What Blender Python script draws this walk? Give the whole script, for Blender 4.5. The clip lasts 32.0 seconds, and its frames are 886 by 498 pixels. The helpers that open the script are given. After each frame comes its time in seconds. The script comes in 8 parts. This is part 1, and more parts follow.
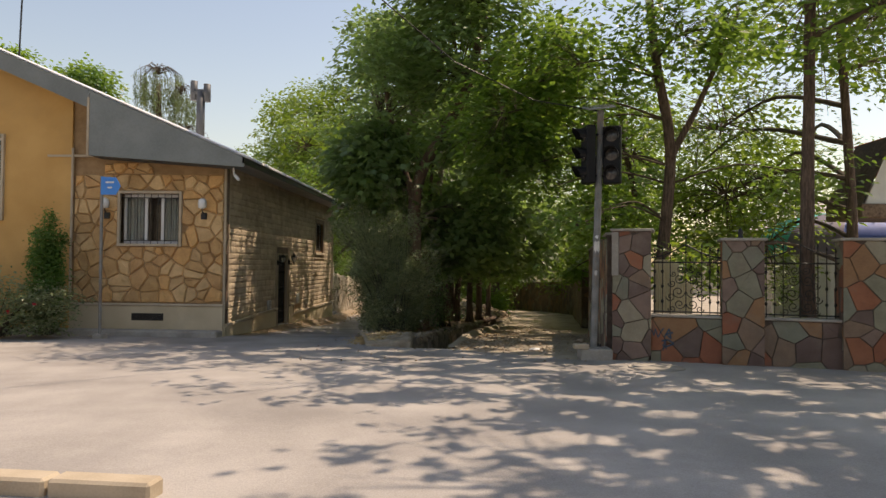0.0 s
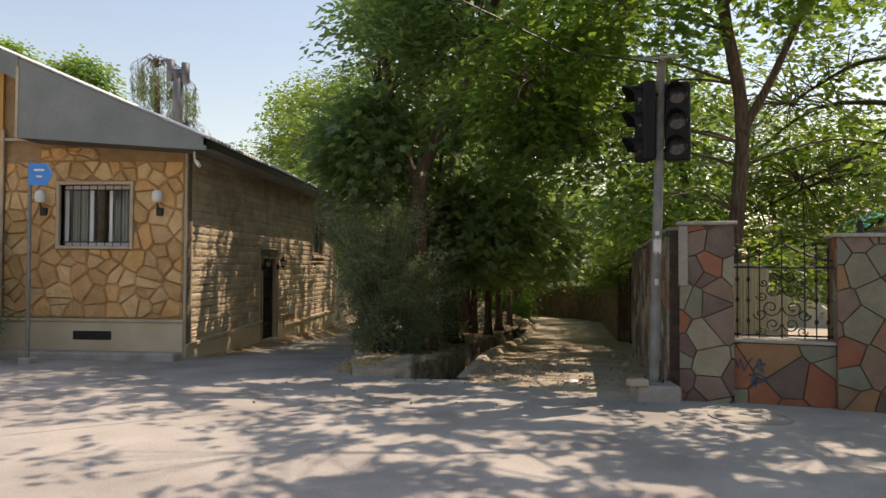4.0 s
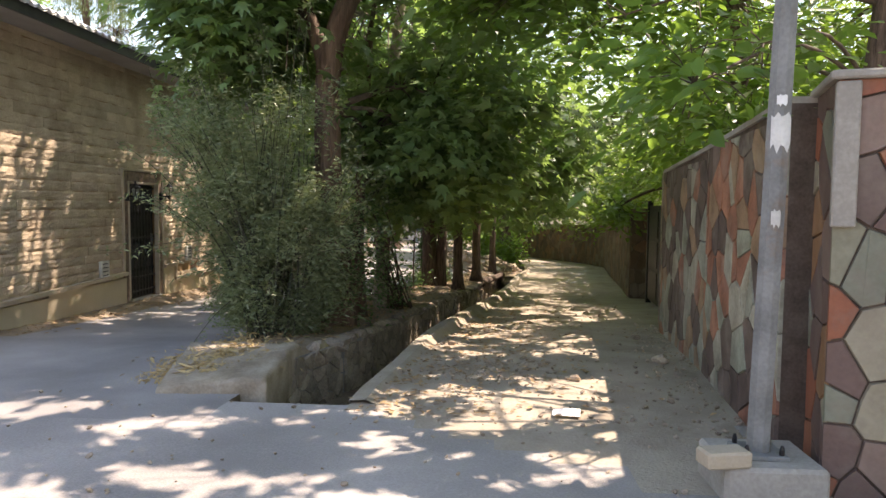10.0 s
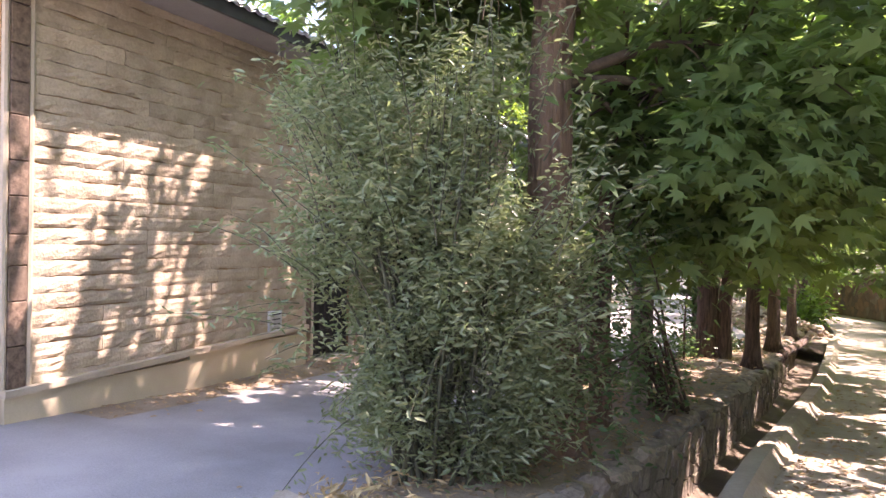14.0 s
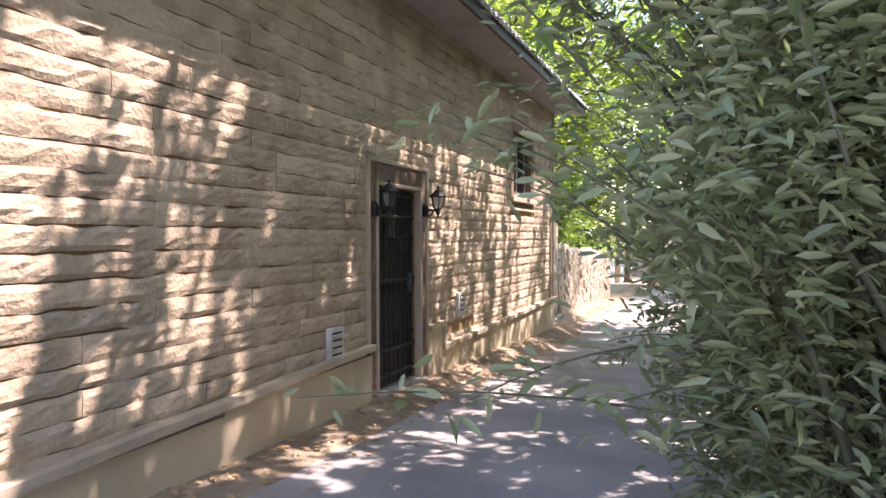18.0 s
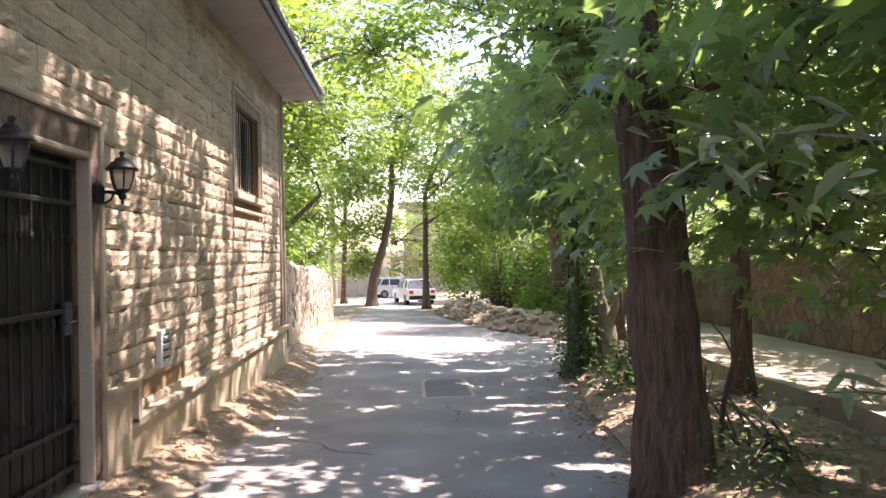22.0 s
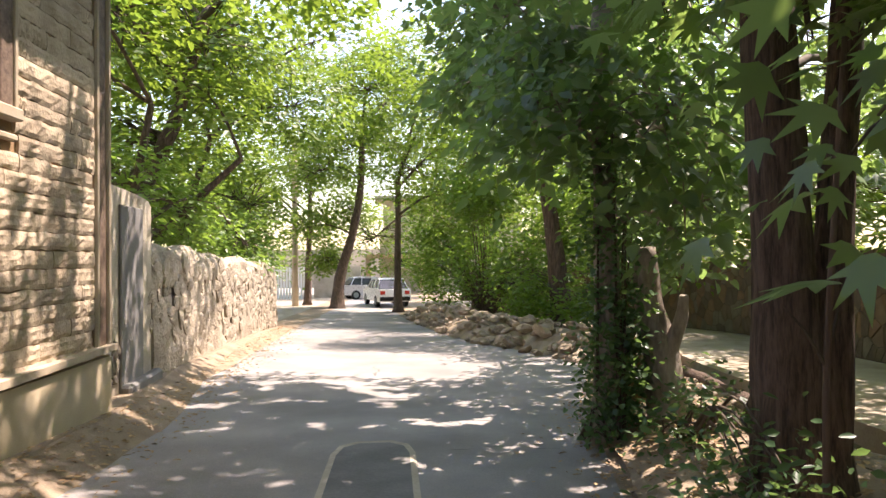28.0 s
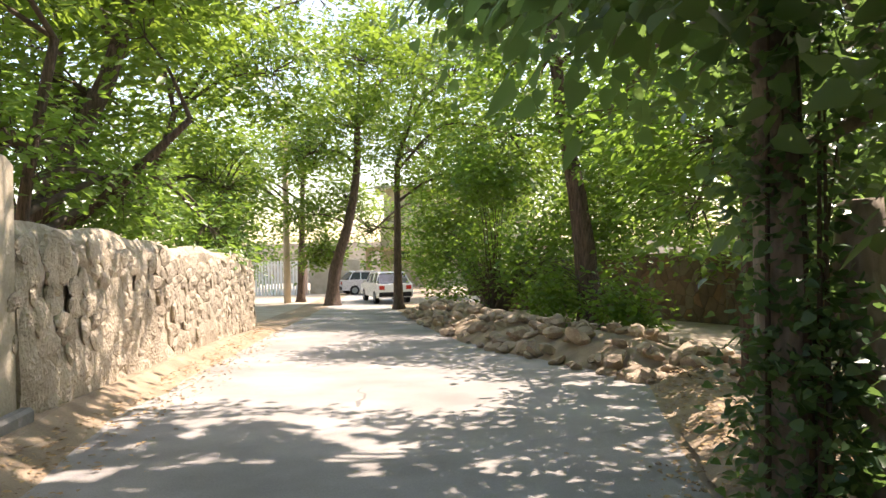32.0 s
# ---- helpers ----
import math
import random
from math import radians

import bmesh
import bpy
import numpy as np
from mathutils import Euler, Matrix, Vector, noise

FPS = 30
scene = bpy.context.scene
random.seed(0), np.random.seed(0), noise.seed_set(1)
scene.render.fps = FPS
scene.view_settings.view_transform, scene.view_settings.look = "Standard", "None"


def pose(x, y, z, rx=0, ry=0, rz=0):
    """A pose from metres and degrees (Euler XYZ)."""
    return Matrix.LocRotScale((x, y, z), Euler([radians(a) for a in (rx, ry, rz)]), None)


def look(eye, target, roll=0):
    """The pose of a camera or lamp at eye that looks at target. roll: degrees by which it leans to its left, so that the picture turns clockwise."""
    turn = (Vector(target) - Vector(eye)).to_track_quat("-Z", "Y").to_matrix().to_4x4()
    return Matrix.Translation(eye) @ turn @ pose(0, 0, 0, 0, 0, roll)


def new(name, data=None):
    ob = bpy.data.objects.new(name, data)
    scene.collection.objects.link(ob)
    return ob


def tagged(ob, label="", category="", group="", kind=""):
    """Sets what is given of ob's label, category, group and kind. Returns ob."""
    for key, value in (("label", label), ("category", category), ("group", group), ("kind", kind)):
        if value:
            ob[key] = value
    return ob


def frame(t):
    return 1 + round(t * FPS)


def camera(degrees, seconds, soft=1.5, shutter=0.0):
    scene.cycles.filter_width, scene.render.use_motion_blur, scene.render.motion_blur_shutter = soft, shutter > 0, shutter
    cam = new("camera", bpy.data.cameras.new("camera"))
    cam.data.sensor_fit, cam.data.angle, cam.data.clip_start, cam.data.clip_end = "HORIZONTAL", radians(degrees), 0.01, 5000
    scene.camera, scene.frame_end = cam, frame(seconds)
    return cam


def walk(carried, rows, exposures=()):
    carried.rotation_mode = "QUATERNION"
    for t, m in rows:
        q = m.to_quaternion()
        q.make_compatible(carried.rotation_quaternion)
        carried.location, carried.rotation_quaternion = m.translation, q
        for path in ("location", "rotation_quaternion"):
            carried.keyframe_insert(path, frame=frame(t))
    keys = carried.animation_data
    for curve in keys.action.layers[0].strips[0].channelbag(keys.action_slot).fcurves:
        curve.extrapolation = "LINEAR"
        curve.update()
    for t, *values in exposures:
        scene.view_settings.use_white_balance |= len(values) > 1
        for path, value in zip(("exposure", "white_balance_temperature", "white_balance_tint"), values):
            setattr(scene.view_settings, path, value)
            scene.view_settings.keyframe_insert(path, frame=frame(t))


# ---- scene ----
cam = camera(65.0, 32.0)
# seconds, eye, a point looked at, lean
PATH = [
    (0, (0.518, -1.405, 1.778), (0.438, 0.593, 1.822), 0.6),
    (0.5, (0.504, -1.007, 1.798), (0.44, 0.991, 1.831), 0.5),
    (1, (0.445, -0.597, 1.817), (0.409, 1.403, 1.848), 0.5),
    (1.5, (0.519, -0.184, 1.849), (0.493, 1.815, 1.887), 0.4),
    (2, (0.515, 0.255, 1.858), (0.501, 2.254, 1.908), 0.5),
    (2.5, (0.497, 0.701, 1.853), (0.467, 2.7, 1.918), 0.5),
    (3, (0.554, 1.058, 1.833), (0.47, 3.055, 1.908), 0.5),
    (3.5, (0.56, 1.307, 1.883), (0.434, 3.302, 1.942), 0.3),
    (5.5, (0.725, 2.885, 1.607), (0.577, 4.879, 1.644), 0.4),
    (6, (0.753, 3.322, 1.636), (0.737, 5.322, 1.654), 0.7),
    (6.5, (0.748, 3.655, 1.656), (0.72, 5.655, 1.662), 0.7),
    (7, (0.803, 4.1, 1.67), (0.782, 6.1, 1.672), 0.7),
    (7.5, (0.871, 4.509, 1.68), (0.879, 6.509, 1.663), 0.6),
    (8, (0.883, 4.926, 1.698), (0.883, 6.925, 1.636), 1.0),
    (8.5, (0.98, 5.376, 1.671), (0.91, 7.373, 1.585), 1.1),
    (9, (1.053, 5.818, 1.677), (0.908, 7.81, 1.573), 1.0),
    (9.5, (1.1, 6.221, 1.705), (0.937, 8.21, 1.585), 0.8),
    (10, (1.141, 6.68, 1.718), (1.013, 8.671, 1.588), 0.6),
    (10.5, (1.112, 7.096, 1.724), (1.047, 9.09, 1.592), 0.5),
    (11, (1.156, 7.552, 1.687), (1.13, 9.548, 1.567), 0.5),
    (11.5, (1.18, 7.901, 1.749), (1.195, 9.897, 1.616), 0.6),
    (12, (1.191, 8.28, 1.731), (1.272, 10.274, 1.596), 0.9),
    (12.5, (1.221, 8.643, 1.743), (1.272, 10.64, 1.648), 1.2),
    (13, (1.125, 9.125, 1.764), (1.014, 11.121, 1.724), 1.1),
    (13.5, (0.93, 9.79, 1.733), (0.509, 11.745, 1.722), 1.1),
    (14, (0.56, 10.28, 1.702), (-0.268, 12.1, 1.672), 1.3),
    (14.5, (0.1, 10.61, 1.722), (-0.9, 12.341, 1.643), 1.1),
    (16.5, (-0.874, 11.159, 1.636), (-1.767, 12.948, 1.607), -0.2),
    (17, (-1.375, 11.299, 1.58), (-2.165, 13.137, 1.581), -0.4),
    (17.5, (-1.738, 11.757, 1.511), (-2.497, 13.607, 1.522), -0.5),
    (18, (-1.99, 12.228, 1.519), (-2.713, 14.093, 1.481), -0.1),
    (18.5, (-2.215, 12.568, 1.518), (-2.862, 14.456, 1.39), -0.0),
    (19, (-2.428, 12.945, 1.491), (-2.987, 14.865, 1.478), 0.3),
    (19.5, (-2.566, 13.072, 1.457), (-3.013, 15.016, 1.604), -0.3),
    (20, (-2.723, 13.335, 1.446), (-3.047, 15.304, 1.581), -0.8),
    (20.5, (-2.85, 13.583, 1.438), (-3.053, 15.57, 1.544), -1.1),
    (21, (-2.953, 13.996, 1.384), (-3.042, 15.993, 1.464), -1.3),
    (21.5, (-2.996, 14.354, 1.373), (-2.987, 16.354, 1.421), -1.3),
    (22, (-2.968, 14.766, 1.355), (-2.87, 16.764, 1.374), -1.1),
    (22.5, (-2.901, 15.018, 1.324), (-2.741, 17.012, 1.325), -0.8),
    (23, (-2.854, 15.341, 1.301), (-2.666, 17.332, 1.289), -0.6),
    (23.5, (-2.787, 15.772, 1.259), (-2.624, 17.765, 1.241), -0.8),
    (24, (-2.754, 16.192, 1.183), (-2.611, 18.186, 1.168), -1.0),
    (24.5, (-2.707, 16.531, 1.189), (-2.509, 18.521, 1.164), -0.9),
    (25, (-2.632, 16.869, 1.183), (-2.345, 18.848, 1.16), -0.8),
    (25.5, (-2.55, 17.151, 1.196), (-2.204, 19.121, 1.179), -0.7),
    (27.5, (-2.387, 18.806, 1.149), (-2.179, 20.795, 1.168), -0.5),
    (28, (-2.311, 19.295, 1.083), (-2.17, 21.29, 1.106), -0.5),
    (28.5, (-2.261, 19.787, 1.062), (-2.183, 21.785, 1.084), -0.7),
    (29, (-2.24, 20.222, 1.042), (-2.221, 22.221, 1.063), -0.8),
    (29.5, (-2.204, 20.613, 1.011), (-2.225, 22.613, 1.032), -0.9),
    (30, (-2.274, 20.93, 1.027), (-2.29, 22.93, 1.041), -0.7),
    (30.5, (-2.301, 21.201, 0.988), (-2.298, 23.201, 1.007), -0.6),
    (31, (-2.282, 21.508, 0.998), (-2.245, 23.508, 1.009), -0.7),
    (31.5, (-2.25, 21.836, 0.975), (-2.164, 23.834, 0.983), -0.6),
    (32, (-2.157, 22.203, 0.965), (-2.026, 24.199, 0.97), -1.1),
]
EXPOSURES = ((0, -0.2, 8000, 20), (3, -0.1, 7800, 19), (5.5, 0.2, 7800, 20), (7, 0.35, 7600, 20), (9, 0.75, 7300, 20), (11, 1.7, 7200, 30), (13, 2.25, 6900, 40), (16.5, 1.9, 6500, 34), (19, 1.66, 6500, 34), (21, 1.9, 6500, 34), (24, 1.72, 6600, 30), (28, 1.34, 6900, 26), (32, 1.3, 7000, 22))
walk(cam, [(t, look(e, g, r)) for t, e, g, r in PATH], EXPOSURES)

# ---- light ----
SUN_EL, SUN_AZ = 61.0, 33.0          # degrees; azimuth from +x towards +y
sky_world = bpy.data.worlds.new("sky")
scene.world = sky_world
sky_world.use_nodes = True
_n = sky_world.node_tree.nodes
_sky = _n.new("ShaderNodeTexSky")
_sky.sky_type, _sky.sun_disc = "NISHITA", False
_sky.sun_elevation, _sky.sun_rotation = radians(SUN_EL), radians(90 - SUN_AZ)
_sky.dust_density, _sky.air_density = 1.0, 1.4
_bg = _n["Background"]
_bg.inputs["Strength"].default_value = 0.185
sky_world.node_tree.links.new(_sky.outputs[0], _bg.inputs[0])
_sun = bpy.data.lights.new("sun", "SUN")
_sun.energy, _sun.angle, _sun.color = 5.0, radians(0.55), (1.0, 0.93, 0.82)
_a, _e = radians(SUN_AZ), radians(SUN_EL)
SUN_WAY = Vector((math.cos(_e) * math.cos(_a), math.cos(_e) * math.sin(_a), math.sin(_e)))
sun_lamp = new("sun", _sun)
sun_lamp.matrix_world = look(SUN_WAY * 50, (0, 0, 0))
scene.view_settings.exposure = 0.0

# ---- materials ----
def mat(name, c1, c2, rough=0.8, scale=3.0, fine=40.0, bump=0.3, metal=0.0, vary=0.0, spec=0.4, dist=0.01, c3=None, ramp=None, stain=0.0, squash=None):
    """Surface with two scales of noise between two colours, a stain colour and a bump; vary: per-object brightness."""
    m = bpy.data.materials.new(name)
    m.use_nodes = True
    t = m.node_tree
    N, L = t.nodes, t.links
    b = N["Principled BSDF"]
    geo = N.new("ShaderNodeNewGeometry")
    n1 = N.new("ShaderNodeTexNoise"); n1.inputs["Scale"].default_value = scale; n1.inputs["Detail"].default_value = 6
    n2 = N.new("ShaderNodeTexNoise"); n2.inputs["Scale"].default_value = fine; n2.inputs["Detail"].default_value = 5
    where = geo.outputs["Position"]
    if squash:
        sq = N.new("ShaderNodeVectorMath"); sq.operation = "MULTIPLY"; sq.inputs[1].default_value = squash
        L.new(where, sq.inputs[0]); where = sq.outputs[0]
    for n in (n1, n2):
        L.new(where, n.inputs["Vector"])
    add = N.new("ShaderNodeMath"); add.operation = "MULTIPLY_ADD"
    L.new(n2.outputs["Fac"], add.inputs[0]); add.inputs[1].default_value = 0.55
    sub = N.new("ShaderNodeMath"); sub.operation = "SUBTRACT"; L.new(n1.outputs["Fac"], sub.inputs[0]); sub.inputs[1].default_value = 0.27
    L.new(sub.outputs[0], add.inputs[2])
    rp = N.new("ShaderNodeMapRange"); rp.inputs[1].default_value = 0.3; rp.inputs[2].default_value = 0.7
    L.new(add.outputs[0], rp.inputs[0])
    mix = N.new("ShaderNodeMix"); mix.data_type = "RGBA"
    L.new(rp.outputs[0], mix.inputs["Factor"])
    mix.inputs["A"].default_value, mix.inputs["B"].default_value = (*c1, 1), (*c2, 1)
    out = mix.outputs["Result"]
    if ramp:
        info = N.new("ShaderNodeObjectInfo")
        isl = N.new("ShaderNodeMath"); isl.operation = "ADD"
        L.new(info.outputs["Random"], isl.inputs[0]); L.new(geo.outputs["Random Per Island"], isl.inputs[1])
        fr = N.new("ShaderNodeMath"); fr.operation = "FRACT"; L.new(isl.outputs[0], fr.inputs[0])
        cr = N.new("ShaderNodeValToRGB"); cr.color_ramp.interpolation = "CONSTANT"
        els = cr.color_ramp.elements
        while len(els) < len(ramp):
            els.new(0.5)
        for k, c in enumerate(ramp):
            els[k].position, els[k].color = k / len(ramp), (*c, 1)
        L.new(fr.outputs[0], cr.inputs[0])
        mm = N.new("ShaderNodeMix"); mm.data_type = "RGBA"; mm.blend_type = "MULTIPLY"; mm.inputs["Factor"].default_value = 1
        L.new(cr.outputs[0], mm.inputs["A"]); L.new(out, mm.inputs["B"])
        out = mm.outputs["Result"]
    if c3:
        n3 = N.new("ShaderNodeTexNoise"); n3.inputs["Scale"].default_value = scale * 0.35; n3.inputs["Detail"].default_value = 8; n3.inputs["Roughness"].default_value = 0.7
        L.new(geo.outputs["Position"], n3.inputs["Vector"])
        r3 = N.new("ShaderNodeMapRange"); r3.inputs[1].default_value = 0.52; r3.inputs[2].default_value = 0.66; r3.inputs[4].default_value = stain or 0.6
        L.new(n3.outputs["Fac"], r3.inputs[0])
        m3 = N.new("ShaderNodeMix"); m3.data_type = "RGBA"; L.new(r3.outputs[0], m3.inputs["Factor"]); L.new(out, m3.inputs["A"]); m3.inputs["B"].default_value = (*c3, 1)
        out = m3.outputs["Result"]
    if vary:
        info = N.new("ShaderNodeObjectInfo")
        isl = N.new("ShaderNodeMath"); isl.operation = "ADD"
        L.new(info.outputs["Random"], isl.inputs[0]); L.new(geo.outputs["Random Per Island"], isl.inputs[1])
        fr = N.new("ShaderNodeMath"); fr.operation = "FRACT"; L.new(isl.outputs[0], fr.inputs[0])
        vr = N.new("ShaderNodeMapRange"); vr.inputs[3].default_value = 1 - vary; vr.inputs[4].default_value = 1 + vary
        L.new(fr.outputs[0], vr.inputs[0])
        hs = N.new("ShaderNodeHueSaturation"); L.new(vr.outputs[0], hs.inputs["Value"]); L.new(out, hs.inputs["Color"])
        out = hs.outputs["Color"]
    L.new(out, b.inputs["Base Color"])
    b.inputs["Metallic"].default_value = metal
    b.inputs["Specular IOR Level"].default_value = spec
    rr = N.new("ShaderNodeMapRange"); rr.inputs[3].default_value = max(0.02, rough - 0.12); rr.inputs[4].default_value = min(1, rough + 0.12)
    L.new(n2.outputs["Fac"], rr.inputs[0]); L.new(rr.outputs[0], b.inputs["Roughness"])
    if bump:
        bp = N.new("ShaderNodeBump"); bp.inputs["Strength"].default_value = bump; bp.inputs["Distance"].default_value = dist
        L.new(add.outputs[0], bp.inputs["Height"]); L.new(bp.outputs[0], b.inputs["Normal"])
    return m


def leaf_mat(name, c1, c2, thin, gloss=0.35, share=0.45):
    """Leaf: diffuse and translucent, with a waxy gloss; hue and brightness vary leaf by leaf."""
    m = bpy.data.materials.new(name)
    m.use_nodes = True
    N, L = m.node_tree.nodes, m.node_tree.links
    b, o = N["Principled BSDF"], N["Material Output"]
    geo = N.new("ShaderNodeNewGeometry")
    mix = N.new("ShaderNodeMix"); mix.data_type = "RGBA"
    L.new(geo.outputs["Random Per Island"], mix.inputs["Factor"])
    mix.inputs["A"].default_value, mix.inputs["B"].default_value = (*c1, 1), (*c2, 1)
    nz = N.new("ShaderNodeTexNoise"); nz.inputs["Scale"].default_value = 0.6; L.new(geo.outputs["Position"], nz.inputs["Vector"])
    vr = N.new("ShaderNodeMapRange"); vr.inputs[1].default_value, vr.inputs[2].default_value = 0.3, 0.7
    vr.inputs[3].default_value, vr.inputs[4].default_value = 0.75, 1.3
    L.new(nz.outputs["Fac"], vr.inputs[0])
    hs = N.new("ShaderNodeHueSaturation"); L.new(mix.outputs["Result"], hs.inputs["Color"]); L.new(vr.outputs[0], hs.inputs["Value"])
    L.new(hs.outputs["Color"], b.inputs["Base Color"])
    b.inputs["Roughness"].default_value = gloss
    b.inputs["Specular IOR Level"].default_value = 0.45
    tr = N.new("ShaderNodeBsdfTranslucent")
    tm = N.new("ShaderNodeMix"); tm.data_type = "RGBA"; tm.blend_type = "MIX"; tm.inputs["Factor"].default_value = 0.25
    tm.inputs["A"].default_value = (*thin, 1); L.new(hs.outputs["Color"], tm.inputs["B"])
    L.new(tm.outputs["Result"], tr.inputs["Color"])
    sh = N.new("ShaderNodeMixShader"); sh.inputs[0].default_value = share
    L.new(b.outputs[0], sh.inputs[1]); L.new(tr.outputs[0], sh.inputs[2]); L.new(sh.outputs[0], o.inputs["Surface"])
    return m


def glass_mat(name, tint=(0.9, 0.95, 0.95), rough=0.03):
    m = bpy.data.materials.new(name)
    m.use_nodes = True
    b = m.node_tree.nodes["Principled BSDF"]
    b.inputs["Base Color"].default_value = (*tint, 1)
    b.inputs["Roughness"].default_value = rough
    b.inputs["Transmission Weight"].default_value = 1.0
    b.inputs["IOR"].default_value = 1.45
    return m


ASPHALT = mat("asphalt", (0.265, 0.243, 0.22), (0.44, 0.405, 0.365), 0.9, 0.8, 70, 0.7, dist=0.012, c3=(0.25, 0.23, 0.215), stain=0.55)
LANE = mat("lane_asphalt", (0.225, 0.209, 0.194), (0.365, 0.34, 0.315), 0.9, 1.0, 80, 0.7, dist=0.01, c3=(0.19, 0.18, 0.175), stain=0.5)
DIRT = mat("dirt", (0.33, 0.275, 0.207), (0.44, 0.378, 0.29), 0.95, 2.2, 45, 0.8, dist=0.02, c3=(0.20, 0.15, 0.10), stain=0.6)
LITTER_SOIL = mat("litter_soil", (0.22, 0.165, 0.11), (0.36, 0.28, 0.195), 0.95, 3, 60, 0.8, dist=0.02, c3=(0.25, 0.18, 0.115))
SOIL = mat("soil", (0.10, 0.075, 0.05), (0.19, 0.145, 0.10), 0.95, 3, 50, 0.9, dist=0.03)
CONCRETE = mat("concrete", (0.29, 0.265, 0.225), (0.43, 0.395, 0.34), 0.9, 2.5, 40, 0.6, c3=(0.20, 0.175, 0.145))
OLDCEMENT = mat("old_cement", (0.27, 0.215, 0.15), (0.43, 0.36, 0.27), 0.95, 5, 45, 0.9, dist=0.02, c3=(0.19, 0.15, 0.10), stain=0.7)
CREAM = mat("cream_stucco", (0.50, 0.41, 0.27), (0.60, 0.50, 0.34), 0.85, 1.5, 70, 0.25, dist=0.004, c3=(0.42, 0.34, 0.22), stain=0.45)
TAN = mat("tan_stone_cladding", (0.52, 0.29, 0.09), (0.63, 0.37, 0.13), 0.8, 1.2, 50, 0.3, dist=0.006, c3=(0.48, 0.29, 0.11), stain=0.5)
MORTAR = mat("mortar", (0.27, 0.165, 0.08), (0.38, 0.245, 0.13), 0.95, 6, 80, 0.5)
FACESTONE = mat("facade_stone", (0.54, 0.335, 0.155), (0.72, 0.475, 0.24), 0.8, 5, 30, 1.0, dist=0.05, vary=0.2, ramp=((1, .93, .82), (1, 1, 1), (.86, .78, .7), (1, .88, .72), (.93, .95, .95)))
LOGSTONE = mat("split_stone", (0.39, 0.305, 0.21), (0.55, 0.442, 0.315), 0.9, 3.5, 38, 1.0, dist=0.018, vary=0.14, c3=(0.27, 0.19, 0.12), stain=0.5)
# brown stone; also colours the boards that darken the window openings
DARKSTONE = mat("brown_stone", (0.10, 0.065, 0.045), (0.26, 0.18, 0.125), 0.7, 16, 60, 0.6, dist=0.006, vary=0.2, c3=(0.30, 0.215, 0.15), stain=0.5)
MOULD = mat("stone_moulding", (0.42, 0.34, 0.24), (0.53, 0.44, 0.32), 0.8, 3, 60, 0.3, c3=(0.36, 0.28, 0.19))
METALGREY = mat("grey_sheet_metal", (0.17, 0.19, 0.182), (0.23, 0.25, 0.24), 0.55, 1.2, 30, 0.08, spec=0.3, c3=(0.14, 0.15, 0.145), stain=0.4)
ROOFMETAL = mat("roof_metal", (0.74, 0.74, 0.73), (0.85, 0.85, 0.84), 0.45, 1.0, 30, 0.08, spec=0.5)
SOFFIT = mat("soffit_board", (0.27, 0.25, 0.235), (0.35, 0.33, 0.31), 0.7, 2, 40, 0.15)
CHIMNEY = mat("dull_flue_metal", (0.055, 0.06, 0.065), (0.10, 0.105, 0.11), 0.55, 2, 30, 0.1, spec=0.5)
DARKMETAL = mat("dark_metal", (0.012, 0.012, 0.013), (0.03, 0.028, 0.027), 0.45, 6, 80, 0.15, metal=0.2)
IRON = mat("wrought_iron", (0.012, 0.012, 0.012), (0.035, 0.03, 0.025), 0.55, 12, 90, 0.3)
POLEGREY = mat("pole_paint", (0.15, 0.15, 0.14), (0.25, 0.25, 0.235), 0.6, 5, 50, 0.2, c3=(0.22, 0.13, 0.075), stain=0.85)
WHITE = mat("white_paint", (0.68, 0.68, 0.66), (0.80, 0.80, 0.77), 0.6, 3, 50, 0.1)
DIRTYWHITE = mat("grubby_white", (0.50, 0.49, 0.45), (0.66, 0.65, 0.6), 0.7, 5, 60, 0.2, c3=(0.33, 0.30, 0.26))
BLACK = mat("black_plastic", (0.006, 0.006, 0.007), (0.014, 0.014, 0.014), 0.5, 6, 60, 0.1, spec=0.2)
LENSGLASS = mat("dark_lens", (0.03, 0.028, 0.028), (0.07, 0.065, 0.06), 0.2, 20, 90, 0.1, spec=0.6)
BLUE = mat("sign_blue", (0.03, 0.22, 0.62), (0.04, 0.26, 0.7), 0.4, 3, 40, 0.0)
CRAZY = mat("crazy_stone", (0.74, 0.72, 0.70), (1.0, 1.0, 1.0), 0.72, 5, 36, 0.5, dist=0.01, vary=0.12,
            ramp=((.36, .13, .07), (.29, .275, .19), (.17, .11, .09), (.37, .145, .075), (.25, .17, .115), (.22, .225, .165), (.31, .17, .085), (.24, .165, .13), (.31, .275, .195), (.15, .105, .085)), c3=(.21, .165, .125), stain=0.55)
PATHSTONE = mat("path_wall_stone", (0.5, 0.48, 0.46), (1.0, 1.0, 1.0), 0.7, 4, 34, 0.5, dist=0.01, vary=0.14,
                ramp=((.42, .42, .33), (.17, .12, .10), (.42, .19, .12), (.19, .14, .115), (.47, .45, .35), (.41, .27, .165), (.15, .11, .095), (.45, .21, .13), (.34, .36, .28), (.21, .155, .13)), c3=(.40, .36, .30), stain=0.4)
